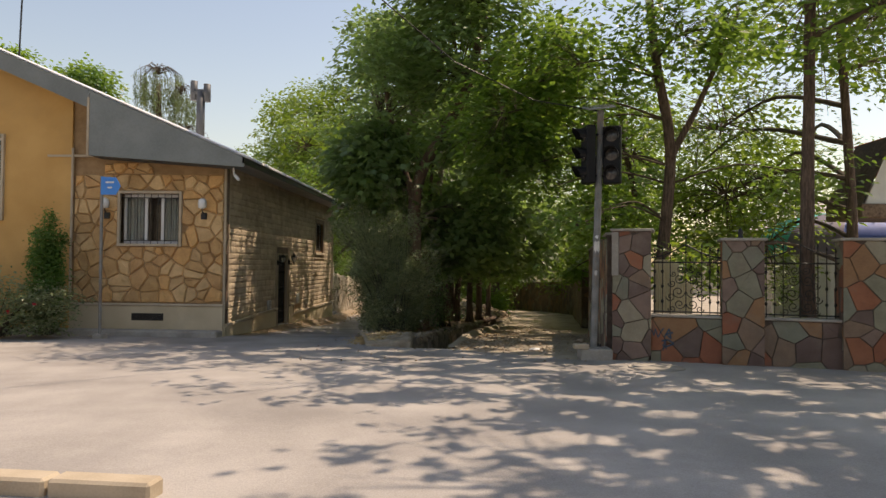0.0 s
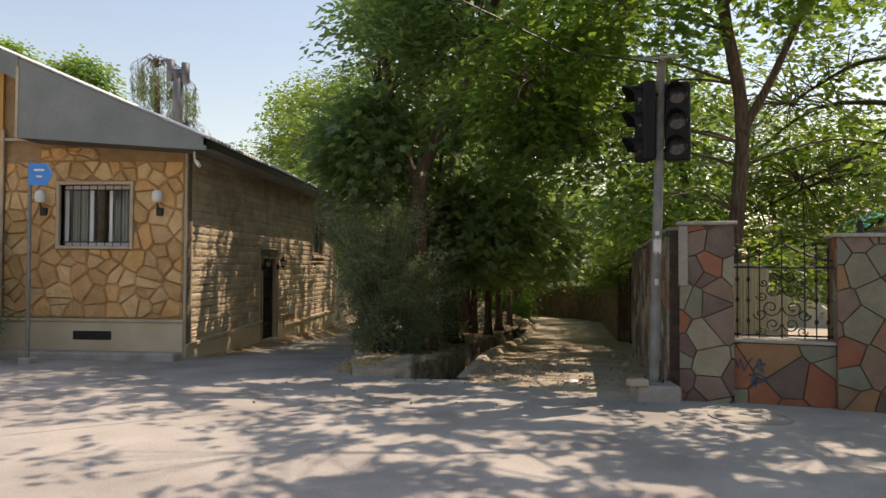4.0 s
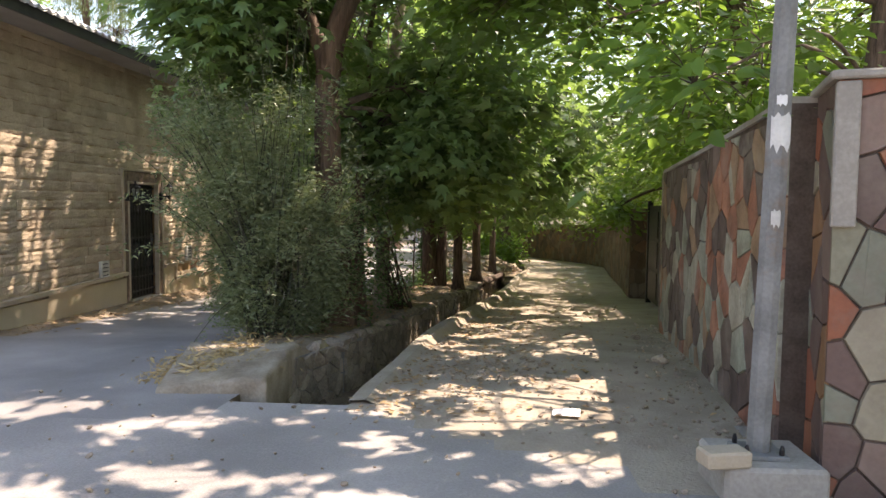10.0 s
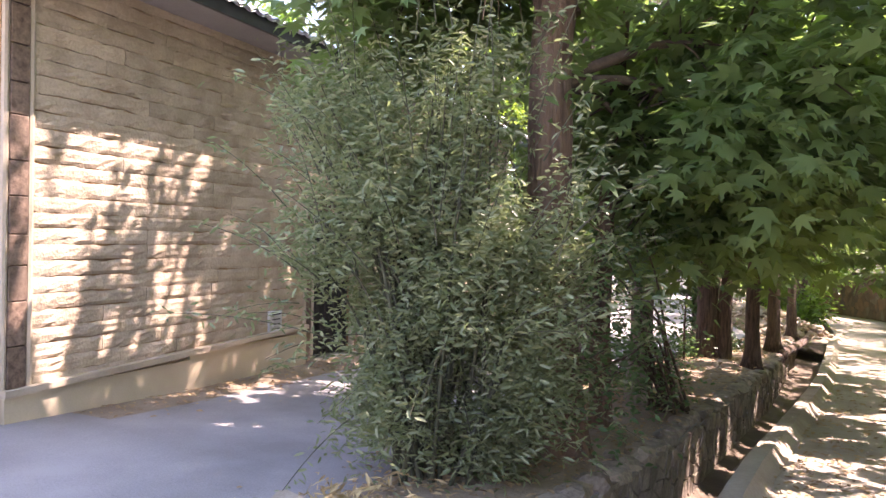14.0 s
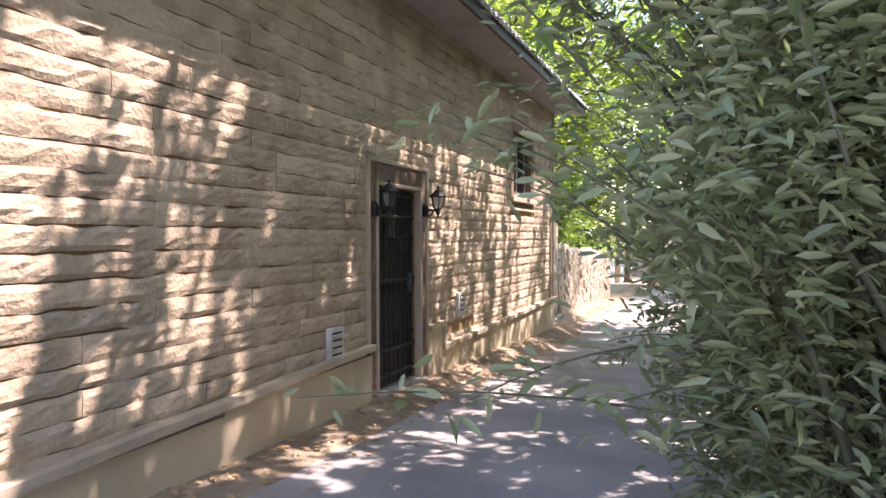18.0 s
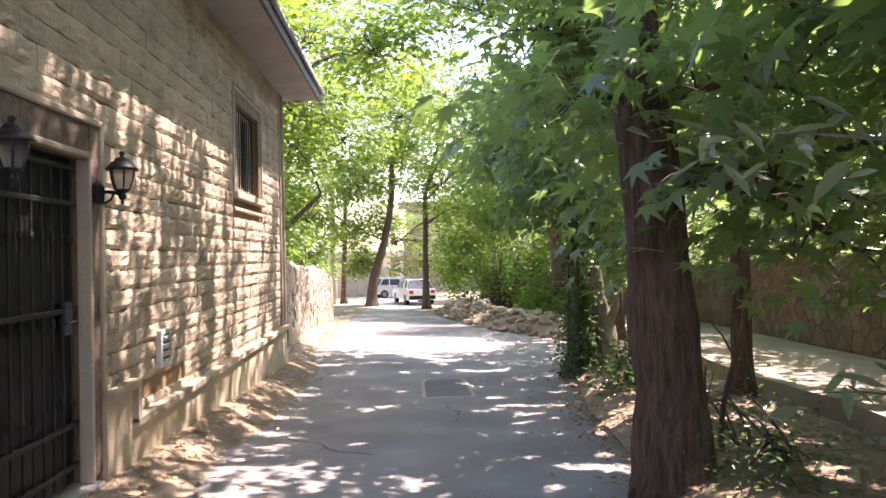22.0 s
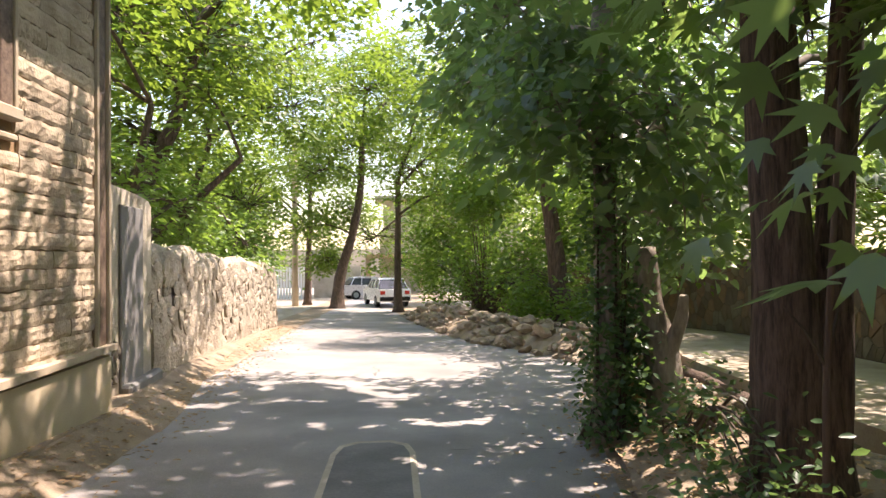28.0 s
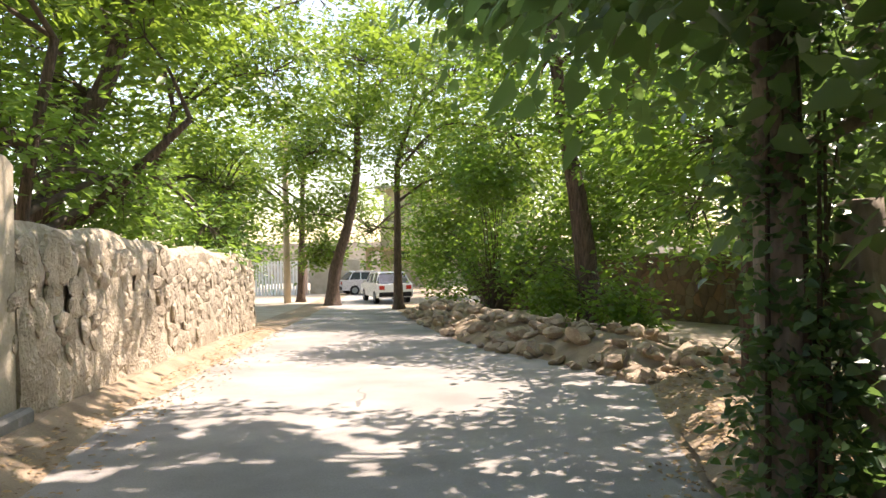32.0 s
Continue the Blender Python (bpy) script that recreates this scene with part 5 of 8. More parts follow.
# the olive-green bush at the strip's head
shrub(35, [(-1.5, 14.1, 1.5, 0.7, 0.5, 0.6, 80), (-1.55, 14.9, 1.6, 0.65, 0.5, 0.9, 90), (-0.85, 14.2, 1.35, 0.5, 0.45, 0.8, 60), (-1.6, 14.3, 2.2, 0.55, 0.5, 0.5, 46), (-1.2, 15.8, 1.3, 0.35, 0.5, 0.9, 36), (-1.35, 13.95, 0.7, 0.4, 0.3, 0.4, 22), (-0.85, 14.2, 0.5, 0.35, 0.3, 0.35, 18), (-1.7, 14.5, 0.7, 0.3, 0.4, 0.4, 18), (-2.0, 14.5, 2.6, 0.25, 0.3, 0.5, 14), (-0.7, 14.7, 1.0, 0.3, 0.35, 0.8, 30), (-0.85, 14.1, 2.2, 0.25, 0.25, 0.65, 24), (-1.9, 14.0, 2.35, 0.3, 0.25, 0.4, 20), (-0.55, 14.0, 1.9, 0.25, 0.25, 0.3, 14), (-1.3, 14.2, 2.75, 0.2, 0.2, 0.35, 8), (-2.0, 14.0, 1.7, 0.3, 0.3, 0.4, 16), (-1.8, 15.1, 1.2, 0.42, 0.45, 0.95, 75), (-1.85, 14.9, 0.7, 0.35, 0.4, 0.5, 36), (-2.3, 14.5, 2.35, 0.25, 0.35, 0.3, 7), (-2.55, 14.4, 2.6, 0.25, 0.3, 0.2, 4)],
      PRIVET, "lance", 0.062, "large olive-green privet bush with small leaves overhanging the lane", "bush", 135, 0.105, 3, (-1.25, 14.2, 0.15), "bush", GREENTWIG, tilt=1.2, shoots=280, gaps=-0.1, loose=0.3, west=-2.75)

# ---- garden trees behind the street wall and the path wall ----
tree(41, [([(4.45, 13.2, 0.0), (4.5, 13.2, 2.0), (4.62, 13.1, 4.2), (4.3, 13.0, 6.0), (4.0, 12.9, 8.5)], 0.15, 0.07), ([(4.6, 13.1, 4.0), (5.2, 13.0, 5.2), (5.9, 12.8, 7.0)], 0.08, 0.04)],
     [(4.3, 14.7, 6.6, 1.8, 1.3, 1.5, 60), (2.9, 14.3, 4.8, 1.2, 0.7, 0.8, 44), (3.6, 14.0, 4.1, 1.1, 1.1, 0.8, 36), (2.45, 11.3, 2.5, 0.55, 0.35, 0.3, 28, 12), (2.95, 11.5, 2.8, 0.55, 0.4, 0.3, 18, 12), (2.6, 12.1, 5.7, 1.3, 0.6, 1.0, 130, 22), (4.6, 12.2, 6.3, 1.3, 0.6, 0.9, 110, 22), (2.0, 12.9, 5.6, 1.2, 1.0, 1.1, 150, 22), (1.2, 12.9, 4.9, 1.3, 0.9, 0.8, 110, 22), (3.9, 14.8, 3.1, 0.9, 1.2, 0.7, 90), (2.4, 13.4, 3.5, 1.0, 0.7, 0.6, 26), (1.6, 13.9, 3.9, 0.9, 0.7, 0.6, 60), (6.3, 14.6, 7.4, 1.6, 1.3, 1.2, 110), (7.2, 12.6, 3.6, 0.9, 0.6, 0.8, 40)],
     DARKBARK, WALNUT, "oval", 0.17, "walnut tree with bright sunlit leaves behind the stone wall", per=26, limb_r=0.03)
tree(42, [([(5.95, 10.05, 0.3), (5.95, 10.05, 2.5), (6.0, 10.1, 4.5), (6.1, 10.2, 7.5)], 0.13, 0.07)],
     [(6.2, 9.6, 6.4, 2.0, 1.9, 1.6, 230), (4.4, 9.0, 7.6, 2.0, 1.8, 1.2, 200), (6.8, 7.2, 7.8, 2.2, 2.0, 1.3, 230), (5.4, 6.0, 9.0, 1.9, 1.8, 1.2, 150), (2.6, 10.0, 8.7, 1.8, 1.4, 0.8, 180), (4.4, 11.4, 8.6, 1.4, 1.2, 0.8, 110, 18), (9.4, 9.0, 6.0, 1.7, 1.2, 1.4, 110)],
     DARKBARK, WALNUT, "oval", 0.18, "tall walnut tree growing against the iron fence", per=20)
tree(43, [([(8.5, 13.5, 0.0), (8.5, 13.5, 3.0), (8.2, 13.4, 7.0)], 0.14, 0.07)],
     [(9.4, 16.6, 7.6, 2.6, 1.8, 2.0, 210), (12.0, 13.6, 6.0, 1.6, 1.2, 1.2, 80), (6.8, 16.0, 3.6, 1.7, 1.0, 1.3, 120), (6.0, 14.8, 2.2, 1.0, 0.7, 0.8, 60), (7.2, 17.5, 5.5, 2.2, 1.8, 1.6, 140), (8.6, 18, 2.4, 1.6, 1.4, 1.6, 90), (11.5, 17, 8, 2.6, 2, 2.4, 120), (6.8, 18.2, 3.2, 1.8, 0.9, 1.2, 190), (9.4, 20.5, 4.2, 2.2, 1.0, 1.8, 190), (8.6, 12.6, 6.8, 1.5, 0.9, 1.1, 110), (7.5, 22.5, 4.4, 2.6, 1.2, 2.4, 230), (11.5, 22.5, 4.6, 3.0, 1.2, 2.6, 230), (4.6, 11.6, 1.7, 0.5, 0.3, 0.5, 22)],
     DARKBARK, LIGHTLEAF, "oval", 0.17, "leafy garden tree behind the fence", per=20)
tree(44, [([(5.2, 17.5, -0.2), (5.2, 17.5, 2.2), (4.6, 17.4, 5.0)], 0.13, 0.06)],
     [(4.0, 16.8, 3.0, 0.9, 1.3, 0.7, 90), (4.9, 17.8, 4.8, 1.7, 1.8, 1.3, 130), (4.1, 16.2, 5.0, 1.3, 1.4, 0.9, 50), (2.6, 15.8, 5.2, 1.4, 1.2, 1.0, 66), (3.9, 15.4, 6.2, 1.4, 1.2, 1.0, 50), (3.9, 22.6, 1.6, 0.4, 1.2, 0.45, 50), (5.2, 20.5, 3.4, 1.6, 1.9, 1.5, 170), (5.6, 24.0, 3.2, 1.5, 2.0, 1.7, 170), (6.2, 24, 6.2, 2.0, 2.4, 1.6, 170), (3.4, 22.0, 6.8, 1.9, 1.1, 1.5, 180, 22), (3.2, 24.2, 5.4, 1.2, 0.9, 1.0, 110, 20)],
     DARKBARK, WALNUT, "oval", 0.17, "walnut tree leaning over the path wall", per=20)
tree(45, [([(7.0, 28.0, -0.5), (7.0, 28.0, 3.0), (6.5, 28, 6.0)], 0.15, 0.07)],
     [(6.4, 28.0, 4.0, 1.9, 2.6, 2.4, 240), (6.6, 33.0, 3.4, 1.9, 2.6, 2.4, 240), (6.0, 38.5, 3.0, 2.4, 2.0, 2.2, 220), (4.4, 43.5, 3.2, 2.4, 1.8, 2.2, 200), (3.0, 40, 6.4, 2.6, 2.4, 1.8, 150), (2.6, 48, 3.4, 2.4, 1.8, 2.4, 170), (5.6, 29.5, 1.9, 0.9, 1.8, 0.9, 150), (6.0, 33.5, 1.7, 0.9, 1.8, 1.0, 150), (5.3, 26.0, 2.0, 0.8, 1.6, 0.9, 120), (5.6, 37.5, 1.4, 1.0, 1.6, 1.2, 120), (4.6, 38.5, 9.4, 2.6, 1.8, 2.2, 210), (8.6, 36.5, 8.8, 3.0, 2.0, 2.6, 250), (13.0, 36.0, 8.6, 3.0, 2.0, 2.6, 200)],
     DARKBARK, LIGHTLEAF, "oval", 0.19, "garden tree above the far path wall", per=18)
# street trees whose crowns shade the crossing
tree(46, [([(10.5, 7.5, 0.2), (10.5, 7.5, 3.0), (9.5, 7.6, 7.0)], 0.2, 0.1)],
     [(7.6, 8.0, 8.6, 2.6, 2.2, 1.6, 430), (7.9, 5.8, 8.1, 2.0, 1.6, 1.2, 200), (5.6, 6.3, 9.4, 2.2, 2.0, 1.4, 220), (9.6, 11.0, 8.2, 2.4, 2.2, 1.8, 260), (9.0, 4.5, 8.4, 2.6, 2.4, 1.6, 280), (7.0, 1.8, 9.0, 3.0, 2.4, 1.6, 290)],
     DARKBARK, PLANE, "oval", 0.2, "tall street tree whose crown shades the crossing", per=20)

# ---- trees of the yard behind the rubble wall, beyond the house ----
tree(51, [([(-7.9, 33.0, -0.4), (-7.7, 33.0, 1.0), (-7.2, 33.2, 2.4), (-6.6, 33.5, 4.0), (-6.2, 33.8, 6.0)], 0.25, 0.1), ([(-7.8, 33.0, 0.8), (-8.2, 33.2, 2.6), (-8.4, 33.4, 5.5)], 0.18, 0.08), ([(-7.6, 33.0, 1.1), (-6.4, 32.8, 1.9), (-5.2, 32.8, 3.0)], 0.11, 0.05)],
     [(-7.8, 32.6, 5.6, 2.2, 2.2, 1.8, 210), (-6.1, 34.0, 5.6, 1.7, 1.8, 1.3, 170), (-6.8, 30.2, 5.0, 1.4, 1.4, 1.3, 110), (-8.8, 35.6, 8.0, 2.4, 2.2, 2.4, 200), (-5.7, 32.4, 4.1, 0.9, 1.1, 0.7, 40), (-3.7, 32.0, 6.4, 1.4, 2.2, 0.9, 120), (-7.6, 34.5, 3.6, 1.2, 1.6, 1.0, 90), (-9.5, 32, 2.8, 1.6, 1.8, 1.4, 120), (-6.0, 36.5, 8.0, 2.0, 2.0, 1.8, 150), (-10.5, 36, 5.5, 2.2, 2.0, 2.4, 170), (-8.0, 37.0, 7.0, 2.4, 1.6, 2.0, 200, 16), (-7.4, 31.6, 7.4, 1.8, 1.6, 1.2, 130)],
     DARKBARK, LIGHTLEAF, "oval", 0.21, "spreading tree with several leaning stems behind the rubble wall", per=14, limb_r=0.12)
tree(52, [([(-8.6, 39.5, -0.8), (-8.4, 39.5, 1.6), (-7.6, 39.8, 4.5)], 0.17, 0.07)],
     [(-7.6, 39.6, 5.0, 1.9, 2.2, 1.8, 190), (-5.4, 41.0, 5.8, 1.8, 2.0, 1.4, 170), (-8.6, 38.0, 9.6, 2.6, 2.4, 2.8, 230), (-6.9, 42, 2.8, 1.2, 1.6, 1.3, 110), (-4.4, 43.0, 8.6, 2.2, 2.2, 1.8, 170), (-9.8, 37.5, 3.0, 1.8, 2.2, 2.0, 140)],
     DARKBARK, LIGHTLEAF, "oval", 0.21, "sunlit tree leaning over the lane", per=15, limb_r=0.08)
tree(53, [([(-6.6, 30.6, -0.4), (-6.5, 30.6, 1.5), (-6.2, 30.8, 3.6)], 0.1, 0.05)],
     [(-6.6, 30.6, 2.3, 0.7, 1.6, 0.7, 70), (-6.8, 35.0, 1.9, 0.8, 1.8, 0.8, 90), (-9.5, 29.0, 4.6, 2.0, 1.8, 2.2, 170), (-6.5, 27.6, 4.6, 1.1, 1.2, 1.4, 110), (-8.0, 37.5, 1.6, 1.0, 1.6, 1.0, 80), (-6.3, 38.2, 1.5, 0.7, 1.5, 0.75, 100), (-6.6, 41.0, 1.2, 0.7, 1.4, 0.9, 100), (-6.2, 32.8, 1.9, 0.5, 1.0, 0.5, 50)],
     DARKBARK, WALNUT, "oval", 0.15, "young tree against the rubble wall", per=18)
# ---- far end of the lane ----
tree(61, [([(-5.05, 53.0, -1.4), (-4.9, 53.0, 0.2), (-4.3, 53.0, 2.2), (-3.9, 53.0, 4.4), (-3.8, 53, 7)], 0.3, 0.13)],
     [(-4.2, 52.5, 6.4, 2.6, 2.2, 1.9, 190), (-5.6, 50.5, 5.0, 2.0, 1.8, 1.5, 150), (-2.4, 51, 8.2, 2.8, 2.4, 2.2, 190), (-3.3, 48.0, 8.0, 2.4, 2.4, 1.8, 170), (-6.4, 53, 2.6, 1.2, 1.2, 0.9, 60), (-5.7, 54.0, 1.1, 0.8, 0.9, 0.9, 70), (-4.6, 54.5, 3.4, 1.4, 1.0, 0.9, 90)],
     DARKBARK, LIGHTLEAF, "tip", 0.22, "leaning dark-trunked tree at the lane's bend", per=22, spread=0.34)
tree(62, [([(-6.9, 56.5, -1.5), (-6.8, 56.5, 1.5), (-6.7, 56.6, 5.0)], 0.2, 0.1)],
     [(-7.4, 56.0, 6.0, 2.8, 2.2, 2.4, 200), (-9.4, 52.0, 4.0, 2.0, 2.4, 2.4, 190), (-9.6, 47.0, 3.4, 1.8, 2.4, 2.4, 190), (-8.2, 44.5, 2.2, 1.2, 1.5, 1.6, 110), (-9.0, 50, 9, 3, 3, 2.5, 190)],
     DARKBARK, LIGHTLEAF, "tip", 0.22, "dark-trunked tree beside a timber pole", per=22, spread=0.34)
tree(63, [([(-2.15, 49.4, -1.3), (-2.15, 49.4, 1.0), (-2.1, 49.5, 4.5)], 0.2, 0.1)],
     [(-1.4, 48.8, 4.8, 2.0, 1.8, 1.8, 170), (0.4, 46.5, 3.4, 1.8, 2.0, 2.2, 210), (-0.4, 44, 6.4, 2.2, 2.2, 1.9, 190), (1.0, 41.5, 4.2, 1.8, 2.0, 2.0, 190), (-0.2, 47, 9.4, 2.8, 2.4, 2, 170)],
     DARKBARK, LIGHTLEAF, "tip", 0.2, "tree with a straight dark trunk beside the lane", per=22, spread=0.32)
shrub(64, [(1.5, 40.0, 0.6, 0.9, 1.8, 1.3, 150), (0.6, 43.5, 0.8, 1.1, 1.8, 1.7, 170), (-0.5, 47.0, 0.8, 1.0, 1.6, 1.9, 160), (2.0, 34.8, -0.2, 0.5, 0.9, 0.5, 50), (2.4, 38, 1.6, 0.9, 1.4, 1.7, 150), (1.2, 37.2, -0.1, 0.5, 1.0, 0.6, 60), (-1.0, 50.0, 1.4, 0.9, 1.2, 1.9, 120), (0.2, 41.0, 2.8, 1.0, 1.4, 0.9, 100), (3.6, 36.5, 2.2, 0.9, 1.2, 1.3, 100), (1.2, 45.5, 3.6, 1.4, 1.4, 1.2, 130)],
      WALNUT, "oval", 0.15, "dense roadside scrub behind the rubble heap", "shrub", 22, 0.24, 14, (0.8, 43, -1.0))
tree(65, [([(-14, 62, -1.6), (-14, 62, 3), (-13.8, 62, 7)], 0.3, 0.1), ([(2, 60, -1.5), (2, 60, 3), (2.2, 60, 7)], 0.3, 0.1)],
     [(-13, 60, 6, 4, 3, 4.5, 230), (2.0, 58, 5.5, 3.6, 3, 4, 230), (-5, 72, 9, 7, 3, 4, 260), (-4, 74, 2.5, 7, 1.6, 3.5, 260), (-14, 70, 1.5, 6, 2, 3, 160), (7, 54, 4, 4, 3, 4, 200), (-20, 66, 8, 6, 3, 6, 230), (12, 62, 8, 6, 3, 6, 230), (0, 70, 14, 8, 3, 4, 230), (-10, 68, 13, 6, 3, 4, 200)],
     DARKBARK, LIGHTLEAF, "tip", 0.32, "distant trees beyond the lane's end", per=24, spread=0.5)
# ---- seen above the house from the street ----
tree(71, [([(-11.5, 42, -1), (-11.5, 42, 5), (-11.0, 42, 11)], 0.3, 0.1)],
     [(-10.0, 42, 10.0, 3.0, 2.6, 2.8, 280), (-12.6, 43, 7.0, 3.0, 2.6, 2.6, 150), (-7.4, 42, 12, 2.4, 2.2, 2.0, 170)],
     DARKBARK, LIGHTLEAF, "tip", 0.26, "tall light-green tree rising behind the house", per=24, spread=0.4)
tree(72, [([(-26, 40, -1), (-26, 40, 6), (-26, 40, 12)], 0.3, 0.1)],
     [(-23.6, 40, 12.0, 2.4, 2, 1.7, 230, 24), (-28.2, 40, 13.2, 2.0, 2, 1.5, 170, 24), (-26, 40, 9.5, 4, 2, 2, 80)],
     DARKBARK, WALNUT, "tip", 0.3, "distant dark green treetops behind the roof", per=22, spread=0.45)


def build_willow():
    t = thing("willow", "weeping willow top hanging in grey-green strands behind the roof", "tree")
    rng = np.random.default_rng(8)
    part("trunk", Geo().tube(smooth_path([(-18.4, 40, -1), (-18.4, 40, 6), (-18.6, 40, 12.6)], 4), [0.3 - 0.02 * i for i in range(9)], 10), DARKBARK, t, smooth=True)
    pts, g = [], Geo()
    for cx, cz, w, n, drop in ((-18.6, 13.4, 1.5, 70, 3.0), (-17.2, 12.2, 1.0, 34, 2.8), (-17.0, 9.8, 1.4, 40, 3.2)):
        for i in range(n):
            a = rng.uniform(0, 2 * np.pi)
            r = w * rng.uniform(0.35, 1.0)
            top = np.array([cx, 40, cz + rng.uniform(-.3, .2)])
            end = np.array([cx + r * math.cos(a), 40 + r * math.sin(a), cz - 0.2])
            l = drop * rng.uniform(0.5, 1.0)
            g.tube([top, (top + end) / 2 + np.array([0, 0, 0.35]), end, end - np.array([0, 0, l])], [0.02, 0.015, 0.01, 0.004], 3, False)
            k = 46
            s = rng.uniform(0, 1, k)[:, None]
            pts.append(end + (s ** 0.8) * np.array([0, 0, -l]) + rng.normal(0, 0.07, (k, 3)))
    part("limb", g, TWIG, t)
    pts = np.concatenate(pts)
    me = leaf_mesh("hanging_foliage", pts, 0.24 * rng.uniform(0.7, 1.3, len(pts)), "slim", rng, 1.5, 2.0)
    me.materials.append(WILLOW)
    new("hanging_foliage", me).parent = t


build_willow()

# ---- clipped cypress and rose bushes by the house front ----
shrub(81, [(-8.5, 13.05, 1.15, 0.36, 0.34, 0.95, 120), (-8.5, 13.05, 1.95, 0.34, 0.32, 0.8, 110)], CYPRESS, "oval", 0.06, "clipped column-shaped evergreen by the house front", "cypress", 60, 0.07, 8, (-8.5, 13.05, 0.2), "shrub")
shrub(82, [(-9.3, 12.6, 0.75, 0.9, 0.5, 0.6, 150), (-8.3, 12.55, 0.65, 0.65, 0.4, 0.55, 120), (-10.6, 12.6, 0.9, 0.8, 0.5, 0.75, 110)], PRIVET, "oval", 0.065, "loose rose bushes along the house front", "bush", 26, 0.12, 14, (-9.2, 12.6, 0.2), "bush", shoots=60)

# ---- street wall with pillars ----
PD = Vector((0.961, -0.276, 0))          # direction of the street wall
PN = Vector((-0.276, -0.961, 0))         # its outward normal
P0 = Vector((2.89, 10.34, 0))


def on_wall(s, d, z):
    """A place s metres along the street wall, d metres out of its face, at height z."""
    p = P0 + PD * s + PN * d
    return Vector((p.x, p.y, z))


WALL_M = Matrix(((PD.x, -PN.x, 0, P0.x), (PD.y, -PN.y, 0, P0.y), (0, 0, 1, 0), (0, 0, 0, 1)))   # s, depth inwards, z


def clad(parent, o, u, w, z0, z1, out, step, rng, stretch=1.0, name="stone", material=None, depth=0.02, joined=False, holes=()):
    """Irregular flat stones on a face: each one a part of its own."""
    geos = []
    for poly in voronoi(0, w, z0, z1, step, 0.0045, rng, holes, stretch):
        g = Geo().slab(poly, o, u, (0, 0, 1), Vector(out) * depth, 0.006, 0.25)
        geos.append(g)
    if joined:
        big = Geo()
        for g in geos:
            big.add(g.v, g.f)
        return tagged(part(name, big, material or CRAZY, parent), kind="stuff")
    for g in geos:
        part(name, g, material or CRAZY, parent)


def build_street_wall():
    w = thing("street_wall", "low wall of multicoloured crazy-paved stone with tall pillars", "wall", kind="structure")
    rng = random.Random(3)
    g = Geo()
    g.box(0.62, 14, 0.1, 0.42, -0.3, 0.95, 0, WALL_M)
    part("core", g, DARKJOINT, w)
    for a, b in ((0.62, 1.71), (2.33, 3.42), (4.04, 8.0)):
        clad(w, on_wall(a, -0.1, 0), PD, b - a, 0.05, 0.94, PN, 0.36, rng, joined=a > 4)
    for a, b in ((0.62, 1.71), (2.33, 3.42), (4.04, 8.0)):
        part("coping", Geo().box(a, b, 0.05, 0.46, 0.95, 0.99, 0.008, WALL_M), CONCRETE, w, "pale stone coping")
    for i, s in enumerate((0.0, 1.71, 3.42)):
        top = 2.36 - 0.16 * min(i, 1)
        p = thing("pillar", "square pillar clad in red, grey and mauve stone", "pillar", group="wall pillars")
        part("core", Geo().box(s + 0.02, s + 0.60, 0.02, 0.60, -0.3, top, 0, WALL_M), DARKJOINT, p)
        clad(p, on_wall(s, -0.02, 0), PD, 0.62, 0.05, top, PN, 0.30, rng)
        clad(p, on_wall(s + 0.02, -0.02, 0), -PN, 0.6, 0.05, top, -PD, 0.34, rng)
        part("cap", Geo().box(s - 0.04, s + 0.66, -0.04, 0.66, top, top + 0.045, 0.01, WALL_M), CONCRETE, p, "thin stone cap")
        if i == 0:
            part("corner_slab", Geo().box(s - 0.012, s + 0.1, -0.03, 0.03, 1.62, top - 0.01, 0.008, WALL_M), CONCRETE, p, "pale upright corner stone")


build_street_wall()


def scroll(g, c, r, turns, a0, sgn, plane_u, r1=0.008, n=22):
    """A flat iron spiral about c in the wall's plane."""
    pts = []
    for i in range(n):
        t = i / (n - 1)
        a = a0 + sgn * turns * 2 * math.pi * t
        rr = r * (1 - 0.8 * t)
        pts.append(Vector(c) + Vector(plane_u) * (rr * math.cos(a)) + Vector((0, 0, rr * math.sin(a))))
    g.tube(pts, r1, 5, False)


